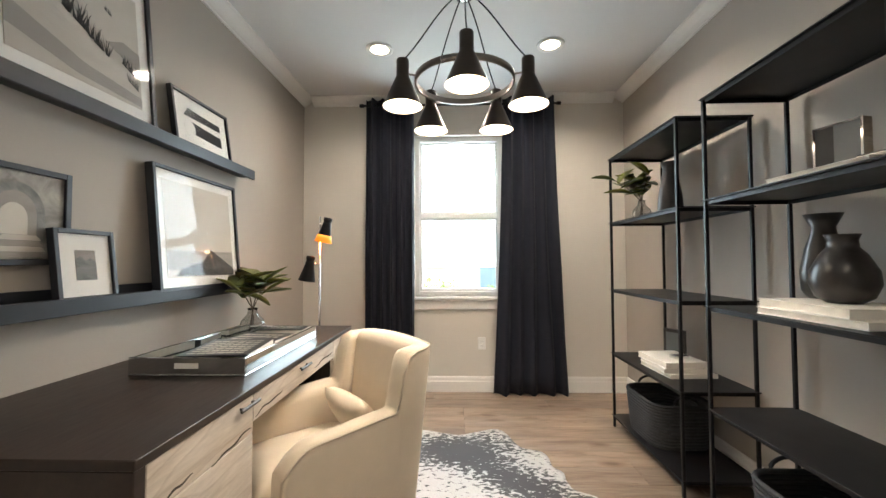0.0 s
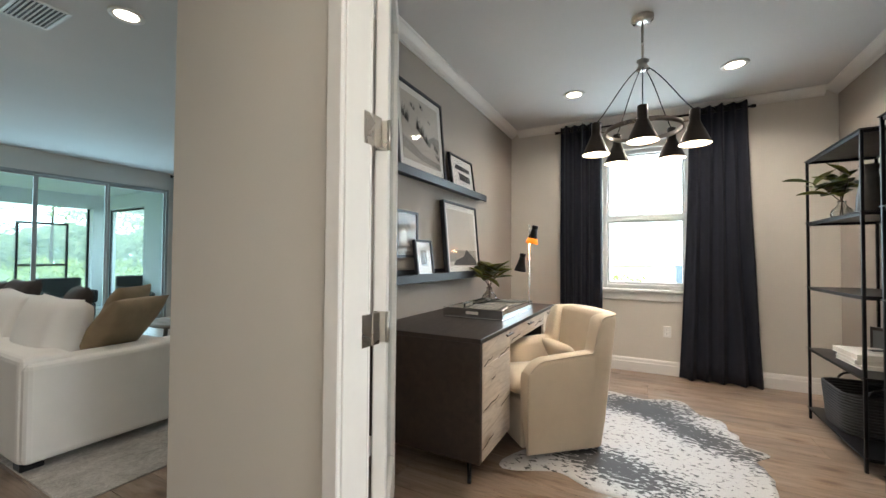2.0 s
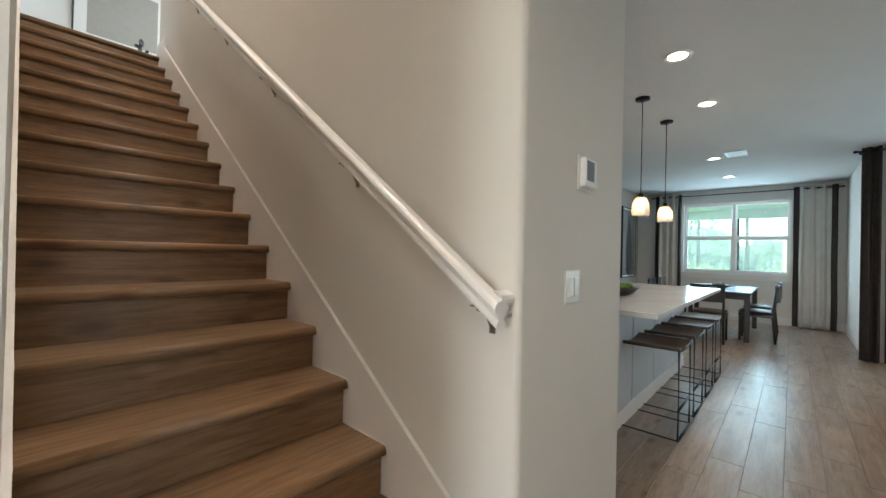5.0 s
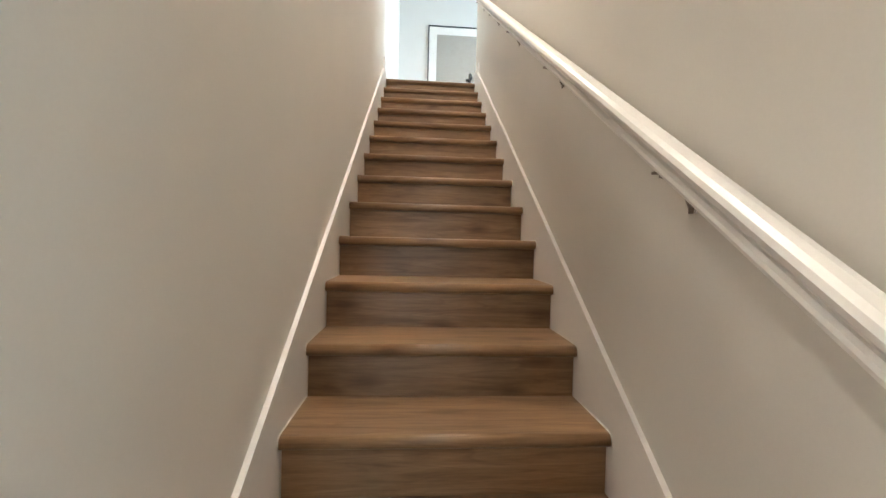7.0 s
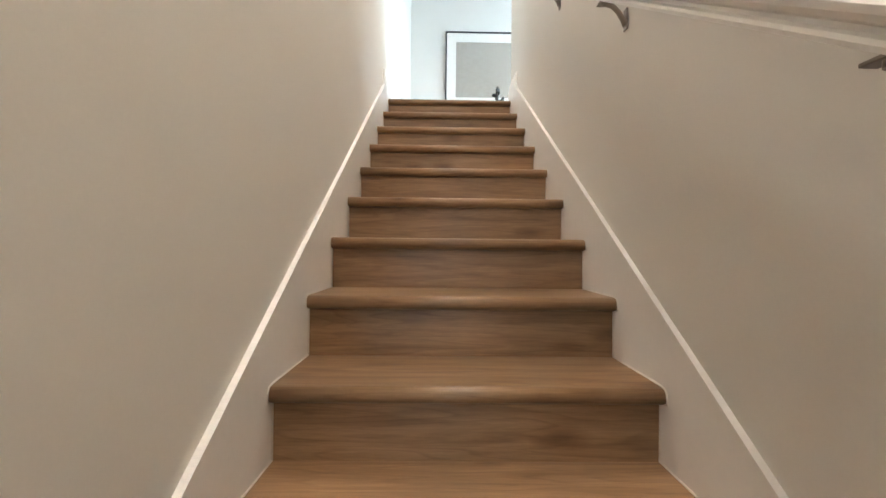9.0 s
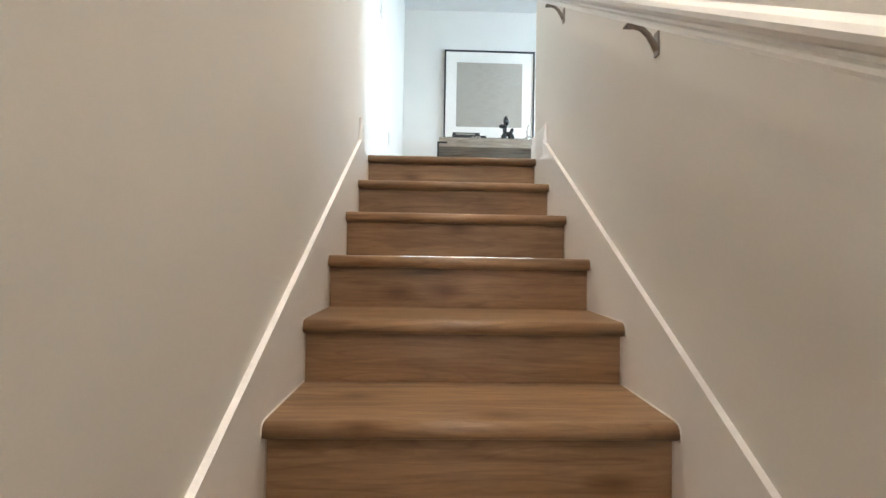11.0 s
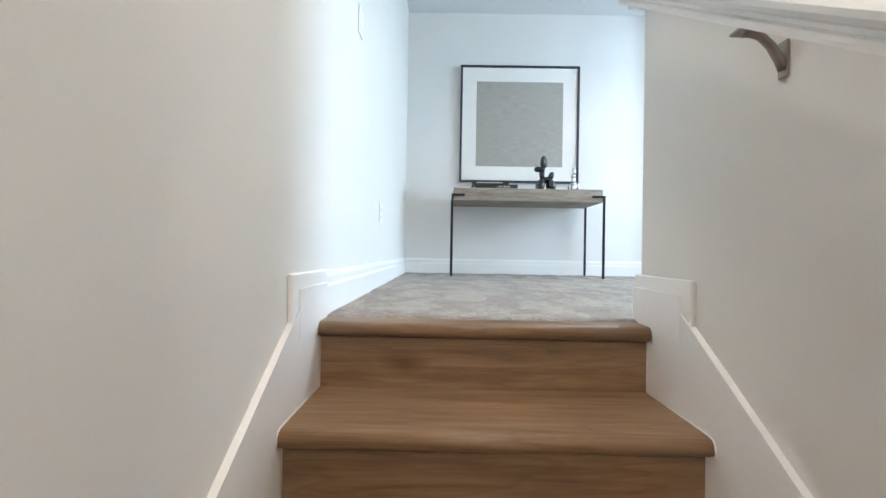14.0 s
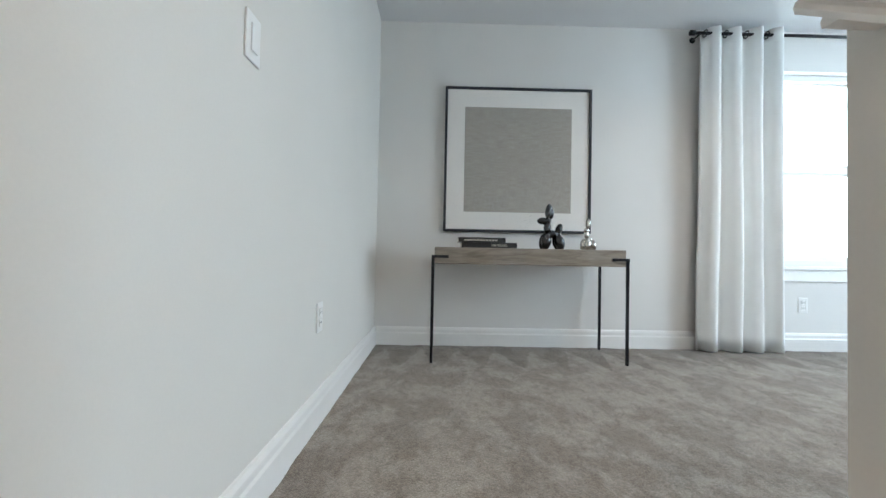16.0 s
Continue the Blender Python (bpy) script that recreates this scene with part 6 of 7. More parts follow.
def balloon_figure(name, m, s, mat, label, ears_only=False):
    """A glossy figurine of twisted balloon lobes."""
    bm = bmesh.new()
    def lobe(x, z, rx, rz, tilt, y=0.0, ry=None):
        blob(bm, x * s * 0.70, y * s, z * s, rx * s * 1.12, (ry or rx) * s * 1.1, rz * s, Matrix.Rotation(radians(tilt), 3, "Y"), 16)
    for y in (-0.10, 0.10):
        lobe(-0.20, 0.19, 0.10, 0.20, 8, y)
        lobe(0.24 if not ears_only else 0.12, 0.18, 0.10, 0.19, -14, y)
        lobe(-0.12 + (0.12 if y > 0 else 0), 0.88, 0.065, 0.17, -6 if y > 0 else 8, y * 0.6)
    lobe(0.02, 0.36, 0.085, 0.16 if not ears_only else 0.10, 90)
    lobe(-0.13, 0.52, 0.075, 0.15, 4)
    lobe(-0.28 if not ears_only else -0.18, 0.66, 0.075, 0.13 if not ears_only else 0.06, 90)
    lobe(-0.12, 0.66, 0.075, 0.075, 0)
    if not ears_only:
        lobe(0.25, 0.47, 0.07, 0.14, 20)
    ob = new(name, mesh_of(name, bm, mat))
    ob.matrix_world = m
    return tagged(ob, label, "figurine")


balloon_figure("balloon_figurine", pose(-1.335, -7.66, CT - 0.003, 0, 0, 180), 0.285, M_BALLOON, "glossy black balloon animal figurine on the console")
balloon_figure("balloon_figurine", pose(-1.575, -7.64, CT - 0.002, 0, 0, 200), 0.195, M_SILVER, "silver balloon animal figurine on the console", True)

# ---- living room ----
rg2 = thing("living_rug", pose(-3.9, 1.5, 0), "large pale grey woven living room rug", "rug")
part("woven_field", bm_box(-1.95, -1.63, 0.0005, 1.96, 1.6, 0.010, 0.003), M_RUG, rg2)

sofa = thing("sofa", pose(-4.0, 0.30, 0.0105), "long white slipcovered sofa with loose back cushions", "sofa")
part("base", bm_box(-1.50, -0.40, 0.055, 1.50, 0.52, 0.40, 0.03, 3), M_SOFA, sofa)
part("back", bm_box(-1.50, -0.452, 0.045, 1.505, -0.22, 0.62, 0.035, 3), M_SOFA, sofa)
for x0, x1 in ((1.30, 1.53), (-1.53, -1.30)):
    part("arm", bm_box(x0, -0.44, 0.045, x1, 0.55, 0.59, 0.035, 3), M_SOFA, sofa)
for i in range(3):
    x = -0.86 + 0.86 * i
    c = cushion_mesh(0.85, 0.72, 0.19, puff=1.2, seedv=i)
    bmesh.ops.translate(c, verts=c.verts, vec=(x, 0.16, 0.46))
    part("seat_cushion", c, M_SOFA, sofa)
for i in range(4):
    x = -0.98 + 0.655 * i
    c = cushion_mesh(0.66, 0.46, 0.27, puff=1.2, seedv=10 + i)
    bmesh.ops.transform(c, matrix=Matrix.Translation((x, -0.17, 0.68)) @ Matrix.Rotation(radians(76), 4, "X") @ Matrix.Rotation(radians(3 * math.sin(i * 2.0)), 4, "Z"), verts=c.verts)
    part("back_cushion", c, M_SOFA, sofa, "puffy white back cushion")
for x in (-1.40, 1.42):
    for y in (-0.38, 0.45):
        part("foot", bm_box(x - 0.05, y - 0.05, 0.0, x + 0.05, y + 0.05, 0.0545, 0.004), M_BLACK, sofa, "dark block foot")


def throw(x, y, z, w, tilt, turn, mat, label, seedv):
    o = thing("throw_pillow", Matrix.Translation((x, y, z)) @ Matrix.Rotation(radians(turn), 4, "Z") @ Matrix.Rotation(radians(tilt), 4, "X"), label, "pillow", "throw pillows")
    part("cover", cushion_mesh(w, w, 0.17, puff=0.95, seedv=seedv), mat, o)


throw(-2.78, 0.42, 0.70, 0.50, 52, -62, M_TAN, "tan leather-look throw pillow against the sofa arm", 3)
throw(-3.25, 0.62, 0.74, 0.46, 66, -50, M_TAN, "tan leather-look throw pillow on the sofa", 5)
throw(-3.52, 0.40, 0.74, 0.44, 70, -12, M_UMBER, "dark brown patterned throw pillow on the sofa", 4)
throw(-4.55, 0.36, 0.75, 0.46, 70, 8, M_UMBER, "dark brown patterned throw pillow on the sofa", 6)
throw(-5.05, 0.36, 0.73, 0.44, 70, -10, M_UMBER, "dark brown patterned throw pillow on the sofa", 8)

ctab = thing("coffee_table", pose(-4.25, 1.80, 0.0105), "round pale wooden coffee table", "coffee table")
part("top", lathe(bmesh.new(), [(0.46, 0.40), (0.48, 0.405), (0.48, 0.435), (0.46, 0.44)], 40), M_WEATHERED, ctab)
for k in range(4):
    a = radians(45 + 90 * k)
    part("leg", tube(bmesh.new(), [(0.36 * math.cos(a), 0.36 * math.sin(a), 0), (0.32 * math.cos(a), 0.32 * math.sin(a), 0.40)], 0.022, 12), M_WEATHERED, ctab)
tr2 = thing("round_tray", pose(-4.12, 1.66, 0.451), "round dark tray on the coffee table", "tray")
part("dish", lathe(bmesh.new(), [(0.19, 0.0), (0.21, 0.03), (0.20, 0.03), (0.185, 0.008)], 36), M_BLACK, tr2)
def candle_holder(x, y, h):
    o = thing("candle_holder", pose(x, y, 0.460), "white turned candle holder on the tray", "candle holder", "white candle holders")
    part("stem", lathe(bmesh.new(), [(0.035, 0), (0.035, 0.012), (0.014, 0.03), (0.024, h * 0.5), (0.013, h * 0.62), (0.03, h - 0.01), (0.03, h)], 24), M_PLASTIC, o)


candle_holder(-4.16, 1.57, 0.17)
candle_holder(-4.06, 1.60, 0.23)
sprig_vase("glass_vase", pose(-4.08, 1.74, 0.460), 0.05, 0.14, "dark leafy sprigs in a small clear vase", 21, 0.14, 18)

# living room and dining curtains
curtain("curtain", (-7.43, 0.02), (-7.43, 0.40), 0.012, 2.733, 3, 0.045, M_OATMEAL, "oatmeal curtain panel with black borders", 0.0, edge=M_UMBER, seedv=3, group="living curtains")
curtain("curtain", (-7.43, -0.20), (-7.43, -0.02), 0.012, 2.733, 2, 0.045, M_UMBER, "black drapery panel gathered by the corner", 0.0, seedv=5, group="living curtains")
curtain("curtain", (-7.43, 3.16), (-7.43, 3.78), 0.012, 2.733, 4, 0.045, M_OATMEAL, "oatmeal curtain panel with black borders", 0.0, edge=M_UMBER, seedv=6, group="living curtains", edge_both=False)
for y0, y1 in ((-0.24, 0.44), (3.12, 3.85)):
    rod("curtain_rod", (-7.43, y0), (-7.43, y1), 2.685, 0.010, "short black curtain rod beside the sliding doors", (-0.118, 0, 0))
curtain("curtain", (-10.08, -0.84), (-10.08, -0.24), 0.012, 2.66, 4, 0.045, M_OATMEAL, "oatmeal curtain panel with black borders", 0.0, edge=M_UMBER, seedv=8, group="dining curtains")
curtain("curtain", (-10.08, -3.20), (-10.08, -2.68), 0.012, 2.66, 4, 0.045, M_OATMEAL, "oatmeal curtain panel with black borders", 0.0, edge=M_UMBER, seedv=2, group="dining curtains")
rod("curtain_rod", (-10.08, -3.25), (-10.08, -0.20), 2.615, 0.010, "black metal curtain rod over the dining window", (-0.118, 0, 0))

# ---- kitchen island ----
isl = thing("kitchen_island", pose(-4.15, -2.02, 0), "pale grey kitchen island with panelled sides", "kitchen island")
part("body", bm_box(-1.32, -0.45, 0.0, 1.32, 0.22, 0.898, 0.003), M_ISLAND, isl)
for i in range(4):
    x0 = -1.30 + i * 0.655
    part("side_panel", bm_box(x0, 0.2202, 0.13, x0 + 0.635, 0.232, 0.88, 0.004), M_ISLAND, isl)
part("base_trim", bm_box(-1.33, 0.2202, 0.0, 1.33, 0.236, 0.125, 0.004), M_TRIM, isl, "white base trim")
top = thing("island_worktop", pose(-4.15, -2.0, 0.8985), "polished white quartz worktop overhanging the island", "worktop")
part("slab", bm_box(-1.38, -0.52, 0.0, 1.38, 0.555, 0.035, 0.004, 2), M_QUARTZ, top)

bowl = thing("bowl", pose(-3.75, -2.0, 0.934), "dark wooden bowl filled with green moss", "bowl")
part("dish", lathe(bmesh.new(), [(0.07, 0), (0.13, 0.02), (0.18, 0.075), (0.17, 0.075), (0.12, 0.03), (0.02, 0.02)], 32), M_DARKWOOD, bowl)
ms = bmesh.new()
for k in range(9):
    a = k * 2.4
    blob(ms, 0.035 * math.sqrt(k) * math.cos(a), 0.035 * math.sqrt(k) * math.sin(a), 0.072, 0.05, 0.05, 0.04, seg=10)
part("moss", ms, M_GREENBOWL, bowl, "bright green moss balls")


def stool(x, y):
    o = thing("bar_stool", pose(x, y, 0), "brown leather counter stool on a black sled frame", "bar stool", "stools along the island")
    w, d, h = 0.20, 0.19, 0.63
    for sx in (-1, 1):
        part("side_frame", tube(bmesh.new(), [(sx * w, -d, h), (sx * w, -d, 0.012), (sx * w, d, 0.012), (sx * w, d, h), (sx * w, -d, h + 0.001)], 0.009, 8), M_BLACK, o)
    for yy, z in ((d, 0.012), (-d, 0.012), (d, 0.22), (d, h - 0.005), (-d, h - 0.005)):
        part("crossbar", tube(bmesh.new(), [(-w, yy, z), (w, yy, z)], 0.0085, 8), M_BLACK, o)
    s = bmesh.new()
    n = 12
    rows = []
    for i in range(n + 1):
        t = i / n * 2 - 1
        z = h + 0.012 - 0.028 * (1 - t * t)
        rows.append([s.verts.new((t * (w + 0.006), -d - 0.004, z + 0.008)), s.verts.new((t * (w + 0.006), d + 0.004, z + 0.008)), s.verts.new((t * (w + 0.006), d + 0.004, z - 0.008)), s.verts.new((t * (w + 0.006), -d - 0.004, z - 0.008))])
    for a, b in zip(rows, rows[1:]):
        for k in range(4):
            s.faces.new((a[k], a[(k + 1) % 4], b[(k + 1) % 4], b[k]))
    s.faces.new(rows[0])
    s.faces.new(rows[-1][::-1])
    part("sling_seat", s, M_LEATHER, o, "dipped brown leather seat")
    return o


st = stool(-3.45, -1.61)
for x in (-4.02, -4.60, -5.18):
    copy_thing(st, pose(x, -1.61, 0))


def pendant(x, y):
    o = thing("pendant_light", pose(x, y, 0), "clear glass bell pendant on a thin black cord", "pendant light", "pendants over the island")
    part("canopy", lathe(bmesh.new(), [(0.062, CEIL - 0.001), (0.062, CEIL - 0.02), (0.01, CEIL - 0.028)], 28), M_BLACK, o)
    part("cord", tube(bmesh.new(), [(0, 0, CEIL - 0.025), (0, 0, 1.86)], 0.004, 8), M_BLACK, o)
    part("socket", lathe(bmesh.new(), [(0.018, 1.80), (0.022, 1.805), (0.022, 1.855), (0.008, 1.862)], 20), M_BLACK, o)
    g = part("glass_shade", lathe(bmesh.new(), [(0.072, 1.655), (0.078, 1.70), (0.070, 1.77), (0.045, 1.815), (0.024, 1.825), (0.023, 1.823), (0.043, 1.812), (0.067, 1.768), (0.075, 1.70), (0.069, 1.656), (0.072, 1.655)], 32, cap=False), M_JAR, o, "seeded bell glass shade")
    g.visible_shadow = False
    part("bulb", blob(bmesh.new(), 0, 0, 1.745, 0.03, 0.03, 0.045, seg=14), M_PENDANT, o, "glowing warm bulb")
    return o


pn = pendant(-4.03, -1.895)
copy_thing(pn, pose(-4.86, -1.875, 0))

# ---- dining ----
dt = thing("dining_table", pose(-8.5, -1.80, 0), "black stained wooden dining table", "dining table")
part("tabletop", bm_box(-0.88, -0.50, 0.725, 0.88, 0.50, 0.76, 0.006), M_DARKWOOD, dt)
part("apron", bm_box(-0.80, -0.42, 0.64, 0.80, 0.42, 0.7245), M_DARKWOOD, dt)
for sx in (-1, 1):
    for sy in (-1, 1):
        part("leg", bm_box(sx * 0.82 - 0.035, sy * 0.45 - 0.035, 0, sx * 0.82 + 0.035, sy * 0.45 + 0.035, 0.7245, 0.004), M_DARKWOOD, dt)


def dining_chair(m):
    o = thing("dining_chair", m, "black wooden dining chair with a curved back", "dining chair", "chairs round the dining table")
    part("seat", cushion_mesh(0.46, 0.44, 0.07), M_LEATHER, o, "dark padded seat").location = (0, 0, 0.455)
    part("seat_frame", bm_box(-0.22, -0.21, 0.38, 0.22, 0.21, 0.43, 0.006), M_DARKWOOD, o)
    for sx in (-1, 1):
        part("leg", tube(bmesh.new(), [(sx * 0.20, 0.19, 0), (sx * 0.20, 0.19, 0.40)], 0.016, 8), M_DARKWOOD, o)
        part("back_leg", tube(bmesh.new(), [(sx * 0.21, -0.24, 0), (sx * 0.20, -0.20, 0.42), (sx * 0.21, -0.25, 0.86)], 0.016, 8), M_DARKWOOD, o)
    bk = bmesh.new()
    rows = []
    for i in range(11):
        t = i / 5 - 1
        y = -0.245 - 0.05 * (1 - t * t)
        rows.append([bk.verts.new(q) for q in ((t * 0.22, y, 0.62), (t * 0.22, y, 0.88), (t * 0.22, y + 0.018, 0.88), (t * 0.22, y + 0.018, 0.62))])
    for a, b in zip(rows, rows[1:]):
        for k in range(4):
            bk.faces.new((a[k], a[(k + 1) % 4], b[(k + 1) % 4], b[k]))
    bk.faces.new(rows[0])
    bk.faces.new(rows[-1][::-1])
    part("backrest", bk, M_DARKWOOD, o)
    return o


dc = dining_chair(pose(-7.45, -1.80, 0, 0, 0, 90))
for x, y, r in ((-8.05, -1.26, 180), (-8.85, -1.26, 180), (-8.05, -2.52, 0), (-8.85, -2.52, 0)):
    copy_thing(dc, pose(x, y, 0, 0, 0, r))
cb = thing("bowl", pose(-8.4, -1.8, 0.761), "shallow green leafy centrepiece bowl on the table", "bowl")
part("dish", lathe(bmesh.new(), [(0.08, 0), (0.24, 0.05), (0.23, 0.05), (0.02, 0.01)], 32), M_DARKWOOD, cb)
lf = bmesh.new()
rg3 = random.Random(8)
for _ in range(40):
    a, r = rg3.uniform(0, 6.28), rg3.uniform(0, 0.16)
    p0 = Vector((r * math.cos(a), r * math.sin(a), 0.04))
    leaf(lf, p0, p0 + 0.12 * Vector((math.cos(a), math.sin(a), rg3.uniform(0.1, 0.6))), 0.02, 0.02)
part("foliage", lf, M_LEAF, cb)


def art_figure(o, x, z, w, h, y):
    sheet(o, "print", M_MIST, rect(x, z, w, h), y, 0.001, "dark blue-grey abstract print")
    sheet(o, "print_shape", M_BOOKBLACK, [(x + 0.3 * w, z), (x + 0.8 * w, z + 0.1 * h), (x + 0.7 * w, z + 0.6 * h), (x + 0.5 * w, z + 0.95 * h), (x + 0.25 * w, z + 0.6 * h)], y - 0.0012, 0.001)


framed("picture", pose(-9.42, -3.598, 0.80, 0, 0, 180), 0.95, 1.55, 0.025, 0.035, 0.03, "black framed dark abstract print on the kitchen wall", art_figure)

# ---- lanai and garden ----
structure("ground", bm_box(-120, -90, -0.35, 90, 120, -0.16), M_GRASS, "mown lawn running to the horizon", "ground")
structure("pavement_lanai", bm_box(-11.6, 0.0, -0.16, -7.70, 5.2, -0.03), M_CONCRETE, "pale concrete lanai slab", "pavement")
structure("lanai_ceiling", box(bm_box(-11.6, 0.0, 2.62, -7.70, 5.2, 2.75), -11.6, 0.0, 2.30, -11.35, 5.2, 2.62), M_STUCCO, "white lanai ceiling and beam", "ceiling")
walls("wall_lanai", "white stucco lanai side wall with an opening", M_STUCCO, (-9.5, 3.62, -0.03, -7.70, 3.82, 2.62), (-11.25, 3.62, 2.30, -9.5, 3.82, 2.62))
structure("column_lanai", bm_box(-11.6, 3.36, -0.03, -11.25, 3.82, 2.30), M_STUCCO, "square white stucco lanai column", "column")
structure("roof_overhang", box(bm_box(-12.6, -3.75, 2.50, -10.35, 0.0, 2.62), -12.6, -3.75, 2.28, -12.4, 0.0, 2.50), M_STUCCO, "white porch roof edge outside the dining window", "roof")
sd = thing("screen_frame", pose(-11.45, 1.6, -0.03), "dark bronze lanai screen frame with a door", "screen")
for y, h in ((-1.55, 2.32), (0.55, 1.95), (1.36, 1.95), (1.735, 2.32)):
    part("post", bm_box(-0.025, y - 0.02, 0, 0.025, y + 0.02, h, 0.002), M_BRONZE, sd)
for z in (0.0, 0.97, 1.90):
    part("rail", bm_box(-0.024, 0.5705, z, 0.024, 1.3395, z + 0.05, 0.002), M_BRONZE, sd)
for y0, y1 in ((-1.529, 0.529), (0.571, 1.339), (1.381, 1.714)):
    part("screen_panel", bm_box(-0.002, y0, 0.052, 0.002, y1, 1.896 if y0 == 0.571 else 2.32), M_SCREEN, sd, "insect screen, paled to haze the garden view").visible_shadow = False
sd2 = thing("screen_frame", pose(-10.375, 3.72, -0.03), "dark bronze screen in the lanai side opening", "screen")
for x0, x1, z0, z1 in ((-0.87, -0.83, 0, 2.32), (0.83, 0.87, 0, 2.32), (-0.829, 0.829, 2.28, 2.32), (-0.829, 0.829, 0, 0.04)):
    part("post" if z1 - z0 > 1 else "rail", bm_box(x0, -0.02, z0, x1, 0.02, z1, 0.002), M_BRONZE, sd2)
part("screen_panel", bm_box(-0.828, -0.002, 0.041, 0.828, 0.002, 2.279), M_SCREEN, sd2, "insect screen, paled to haze the garden view").visible_shadow = False
# unseen screen, added to haze the view from the dining window
sd3 = thing("screen_frame", pose(-12.5, -1.87, -0.16), "added porch screen hazing the dining window view", "screen")
for y in (-1.84, 0.0, 1.84):
    part("post", bm_box(-0.025, y - 0.02, 0, 0.025, y + 0.02, 2.435, 0.002), M_BRONZE, sd3)
for y0, y1 in ((-1.819, -0.021), (0.021, 1.819)):
    part("screen_panel", bm_box(-0.002, y0, 0.01, 0.002, y1, 2.43), M_SCREEN, sd3, "insect screen, paled to haze the garden view").visible_shadow = False


def outdoor_chair(x, y, r):
    o = thing("outdoor_chair", pose(x, y, -0.03, 0, 0, r), "dark wicker outdoor lounge chair", "outdoor chair", "lanai chairs")
    part("base", bm_box(-0.36, -0.36, 0.06, 0.36, 0.36, 0.32, 0.03, 2), M_BASKET, o)
    part("back", bm_box(-0.36, -0.40, 0.32, 0.36, -0.28, 0.78, 0.03, 2), M_BASKET, o)
    for sx in (-1, 1):
        part("arm", bm_box(sx * 0.33 - 0.06, -0.275, 0.32, sx * 0.33 + 0.06, 0.36, 0.56, 0.03, 2), M_BASKET, o)
    part("cushion", cushion_mesh(0.52, 0.60, 0.14), M_DISPLAY, o, "grey seat cushion").location = (0, 0.03, 0.385)
    for sx in (-1, 1):
        for sy in (-1, 1):
            part("foot", bm_box(sx * 0.32 - 0.02, sy * 0.32 - 0.02, 0, sx * 0.32 + 0.02, sy * 0.32 + 0.02, 0.0595), M_BLACK, o)
    return o


oc = outdoor_chair(-9.2, 2.2, -90)
copy_thing(oc, pose(-9.3, 3.5, -0.03, 0, 0, -100))
copy_thing(oc, pose(-10.4, 4.2, -0.03, 0, 0, 180))


def crown_of(bm, rg, h0, h1, r, clumps, leaves, size):
    for _ in range(clumps):
        t = rg.random()
        z = h0 + (h1 - h0) * t
        rr = r * (0.35 + 0.65 * math.sin(math.pi * (0.15 + 0.8 * t))) * rg.uniform(0.4, 1.1)
        a = rg.uniform(0, 6.28)
        c = Vector((rr * math.cos(a), rr * math.sin(a), z))
        for _ in range(leaves):
            d = Vector((rg.gauss(0, 1), rg.gauss(0, 1), rg.gauss(0, 0.7))) * r * 0.16
            n1 = Vector((rg.uniform(-1, 1), rg.uniform(-1, 1), rg.uniform(-0.6, 1))).normalized() * size * rg.uniform(0.6, 1.4)
            n2 = n1.cross(Vector((rg.uniform(-1, 1), rg.uniform(-1, 1), rg.uniform(-1, 1)))).normalized() * size * 0.6
            p0 = c + d
            v = [bm.verts.new(q) for q in (p0 - n1, p0 + n2 * 0.8, p0 + n1, p0 - n2 * 0.8)]
            bm.faces.new(v)


def tree(name, x, y, h, r, seedv, pine, label):
    rg = random.Random(seedv)
    o = thing(name, pose(x, y, -0.16), label, "tree", "garden trees")
    tk = bmesh.new()
    lean = rg.uniform(-0.3, 0.3)
    tube(tk, [(0, 0, 0), (lean * 0.3, 0, h * 0.4), (lean, 0.1, h * 0.93)], 0.16, 8, 0.03)
    for k in range(5):
        a, z = rg.uniform(0, 6.28), h * rg.uniform(0.4, 0.85)
        tube(tk, [(lean * z / h, 0, z), (lean * z / h + r * 0.6 * math.cos(a), r * 0.6 * math.sin(a), z + h * 0.07)], 0.05, 6, 0.015)
    part("trunk", tk, M_BARK, o)
    cr = bmesh.new()
    crown_of(cr, rg, h * (0.42 if pine else 0.25), h, r, 34 if pine else 44, 16, 0.16 if pine else 0.20)
    part("crown", cr, M_TREE, o)
    return o


master = tree("pine_tree", -34, -6, 11.0, 2.0, 1, True, "tall thin pine with an open crown")
oak = tree("oak_tree", -30, 3, 6.0, 2.6, 2, False, "bushy green tree behind the lanai")
rg4 = random.Random(12)
for k in range(16):
    y = -30 + k * 3.9 + rg4.uniform(-1, 1)
    src = master if k % 2 else oak
    s = rg4.uniform(0.75, 1.25)
    c = copy_thing(src, Matrix.Translation((-37 - rg4.uniform(0, 12), y, -0.16)) @ Matrix.Rotation(rg4.uniform(0, 6.28), 4, "Z"))
    c.scale = (s, s, s * rg4.uniform(0.9, 1.15))


woods = bmesh.new()
rgw = random.Random(31)
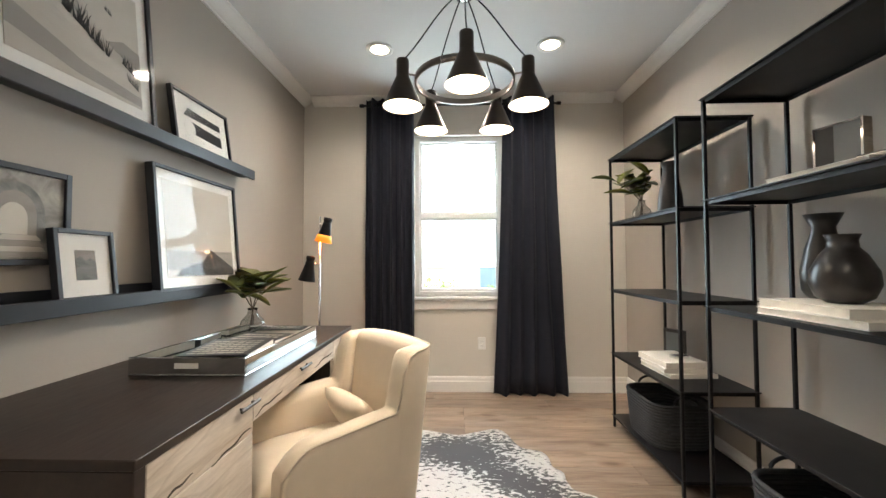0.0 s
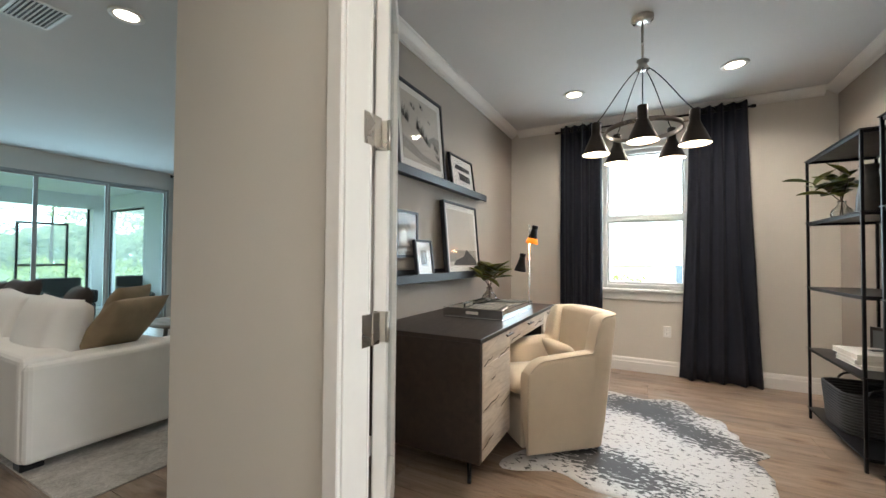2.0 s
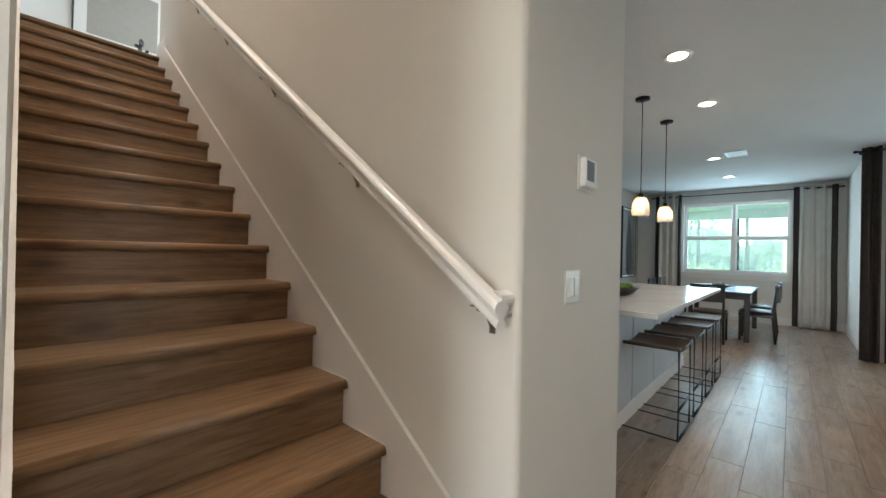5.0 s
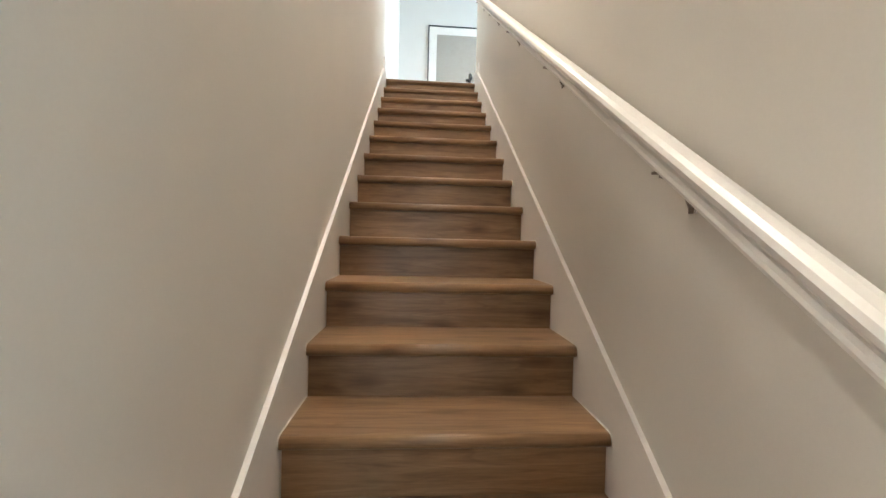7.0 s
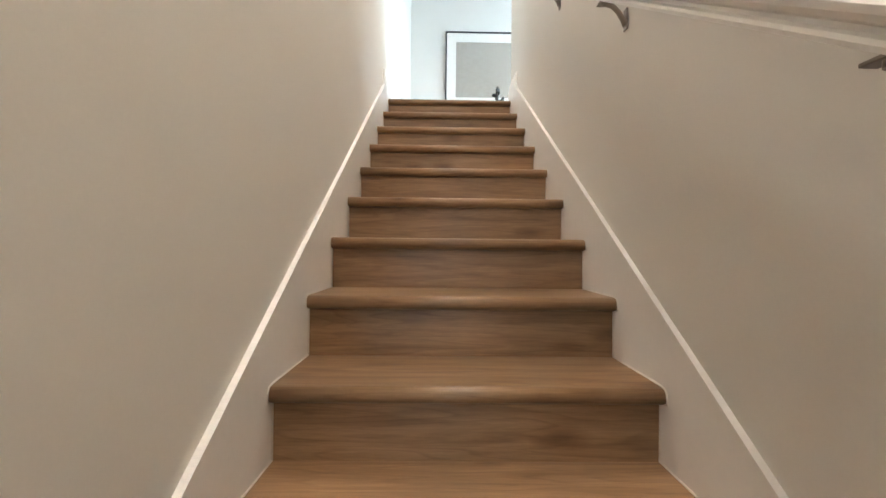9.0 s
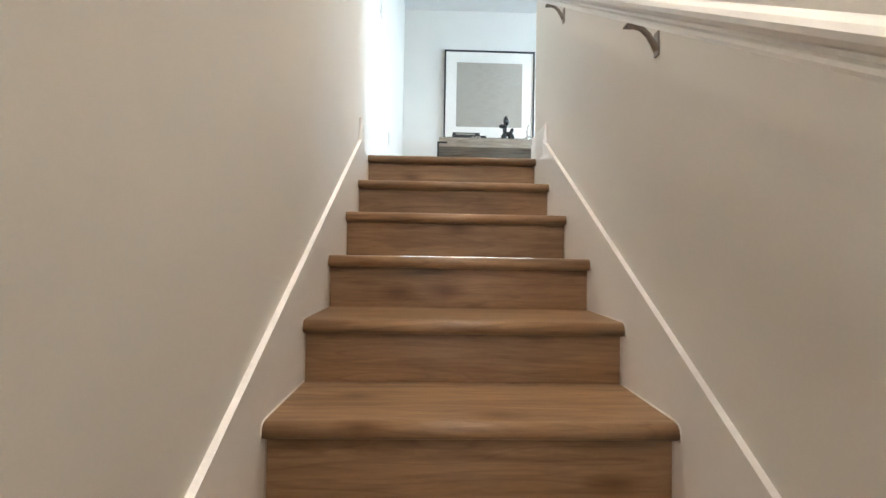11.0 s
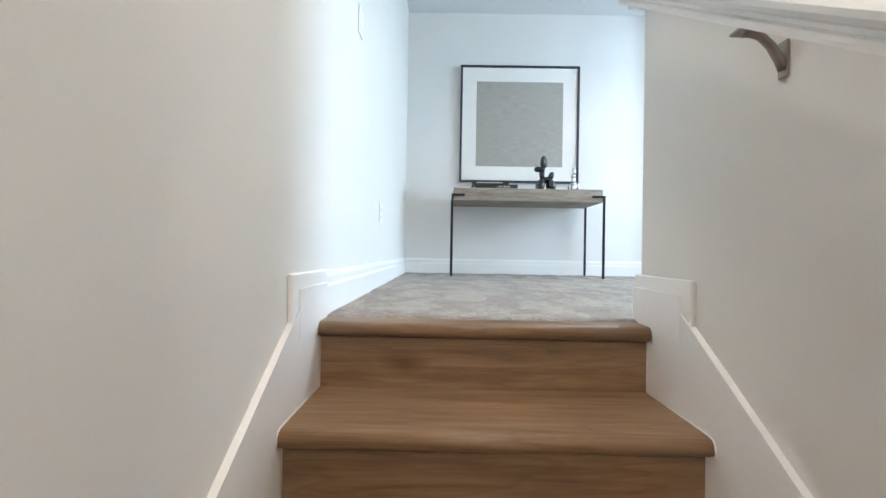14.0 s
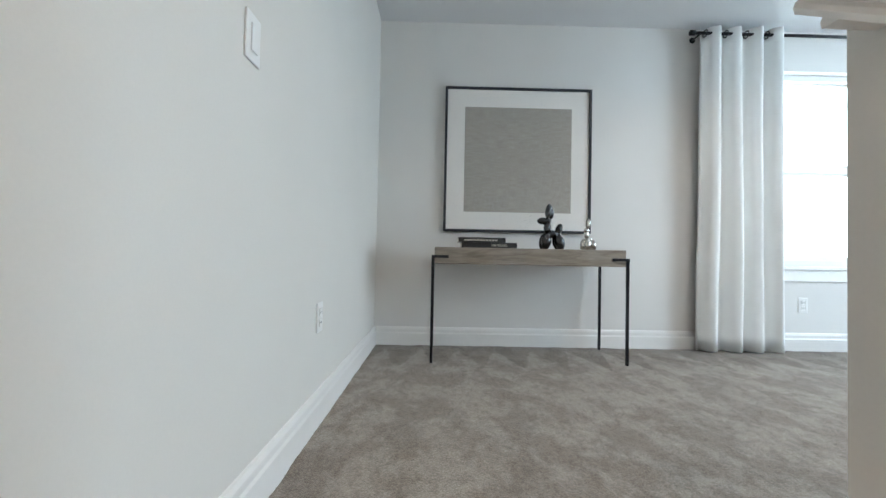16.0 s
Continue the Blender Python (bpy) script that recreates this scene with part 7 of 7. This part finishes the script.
for _ in range(15000):
    y = rgw.uniform(-60, 60)
    top = 4.2 + 2.2 * noise.noise((y * 0.13, 0, 0)) + 1.2 * noise.noise((y * 0.5, 3, 0))
    p0 = Vector((-54 + rgw.uniform(-3, 3), y, -0.2 + top * rgw.random() ** 0.8))
    n1 = Vector((rgw.uniform(-0.4, 0.4), rgw.uniform(-1, 1), rgw.uniform(-0.3, 1))).normalized() * rgw.uniform(0.25, 0.6)
    n2 = n1.cross(Vector((1, rgw.uniform(-0.6, 0.6), rgw.uniform(-0.2, 0.8)))).normalized() * rgw.uniform(0.15, 0.4)
    woods.faces.new([woods.verts.new(q) for q in (p0 - n1, p0 + n2, p0 + n1, p0 - n2)])
tagged(new("woods", mesh_of("woods", woods, M_TREE)), "dense pale green woods behind the lawn", "woods", "", "stuff")


def shrub(x, y, r, h, seedv, label):
    o = thing("shrub", pose(x, y, -0.16), label, "shrub", "garden shrubs")
    b = bmesh.new()
    crown_of(b, random.Random(seedv), 0.05, h, r, 26, 14, 0.09)
    part("foliage", b, M_SHRUB, o)
    return o


sh = shrub(-17, 2.0, 1.1, 1.2, 4, "rounded yellow-green leafy garden shrub")
for x, y in ((-17.5, 4.2), (-16.5, 6.6), (-18.5, -0.5), (-18.0, -3.5), (-19.0, -6.5), (-17.5, 9.0), (-20, 1.2), (-20, 5.5)):
    copy_thing(sh, pose(x, y, -0.16, 0, 0, x * 40))
for x, y, s in ((-0.75, 13.0, 0.55), (-0.2, 13.3, 0.66), (0.25, 12.8, 0.48), (1.95, 12.2, 0.55)):
    copy_thing(sh, pose(x, y, -0.16, 0, 0, x * 77)).scale = (s, s, s)
# pale ground added so the view below the horizon blows out white
structure("pavement", bm_box(-14, 9.0, -0.158, 16, 60, -0.13), M_CONCRETE, "pale concrete paving added to whiten the office window view", "pavement")

hs = thing("utility_cabinet", pose(1.27, 13.0, -0.13), "blue-grey metal utility cabinet with a white notice", "utility cabinet")
part("plinth", bm_box(-0.03, -0.03, 0.0, 1.33, 0.63, 0.06, 0.01), M_CONCRETE, hs)
part("body", bm_box(0, 0, 0.0605, 1.30, 0.60, 1.10, 0.01), M_SIDING, hs)
part("lid", bm_box(-0.04, -0.04, 1.1005, 1.34, 0.64, 1.14, 0.012), M_SIDING, hs)
for x in (0.02, 0.36, 0.80):
    dr = part("door", bm_box(x, -0.018, 0.10, x + (0.33 if x < 0.3 else 0.43), -0.0005, 1.07, 0.004), M_SIDING, hs)
    if x < 0.1:
        part("notice", bm_box(x + 0.08, -0.022, 0.30, x + 0.24, -0.0183, 0.46), M_PLASTIC, dr, "white notice plate")

# pale overcast sky glowing behind the trees, far past the lawn
bk = bmesh.new()
ring = [(92 * math.cos(a), 92 * math.sin(a)) for a in [2 * math.pi * i / 64 for i in range(64)]]
lo = [bk.verts.new((x, y, -0.34)) for x, y in ring]
hi = [bk.verts.new((x * 0.9, y * 0.9, 48)) for x, y in ring]
for k in range(64):
    bk.faces.new((lo[k], lo[k - 1], hi[k - 1], hi[k]))
structure("backdrop", bk, M_SKYGLOW, "bright hazy white sky at the horizon", "sky")

# ---- floor planks ----
PW, PL = 0.182, 1.22
shared = {}


def plank_mesh(length):
    key = round(length, 2)
    if key not in shared:
        bm = bmesh.new()
        h, w = key / 2 - 0.0010, PW / 2 - 0.0009
        lo = [bm.verts.new((sx * h, sy * w, -0.006)) for sx, sy in ((-1, -1), (1, -1), (1, 1), (-1, 1))]
        mid = [bm.verts.new((sx * h, sy * w, -0.0012)) for sx, sy in ((-1, -1), (1, -1), (1, 1), (-1, 1))]
        top = [bm.verts.new((sx * (h - 0.0012), sy * (w - 0.0012), 0)) for sx, sy in ((-1, -1), (1, -1), (1, 1), (-1, 1))]
        for a, b in ((lo, mid), (mid, top)):
            for k in range(4):
                bm.faces.new((a[k], a[(k + 1) % 4], b[(k + 1) % 4], b[k]))
        bm.faces.new(top)
        shared[key] = mesh_of("plank", bm, M_PLANK)
    return shared[key]


rest = bmesh.new()
count = 0
rng = random.Random(5)
for r in range(49):
    y = -3.6 + PW * (r + 0.5)
    x = -10.2 - rng.choice((0.0, 0.31, 0.56, 0.83))
    while x < 3.2:
        x0, x1 = max(x, -10.2), min(x + PL, 3.24)
        x += PL
        if x1 - x0 < 0.06:
            continue
        cx = (x0 + x1) / 2
        office = -1.02 < cx < 2.0 and -0.1 < y < 3.8
        hall = -5.6 < cx < 0.8 and -1.9 < y < 0.1
        if (office or hall) and count < 300:
            ob = new("plank", plank_mesh(x1 - x0))
            ob.parent, ob.location = floor, (cx, y, 0)
            count += 1
        else:
            v = [rest.verts.new((sx, sy, 0)) for sx, sy in ((x0 + 0.001, y - PW / 2 + 0.001), (x1 - 0.001, y - PW / 2 + 0.001), (x1 - 0.001, y + PW / 2 - 0.001), (x0 + 0.001, y + PW / 2 - 0.001))]
            w = [rest.verts.new(q.co + Vector((0, 0, -0.006))) for q in v]
            rest.faces.new(v)
            for k in range(4):
                rest.faces.new((w[k], w[(k + 1) % 4], v[(k + 1) % 4], v[k]))
p = part("plank_field", rest, M_PLANK_FAR, floor)
p["kind"] = "stuff"
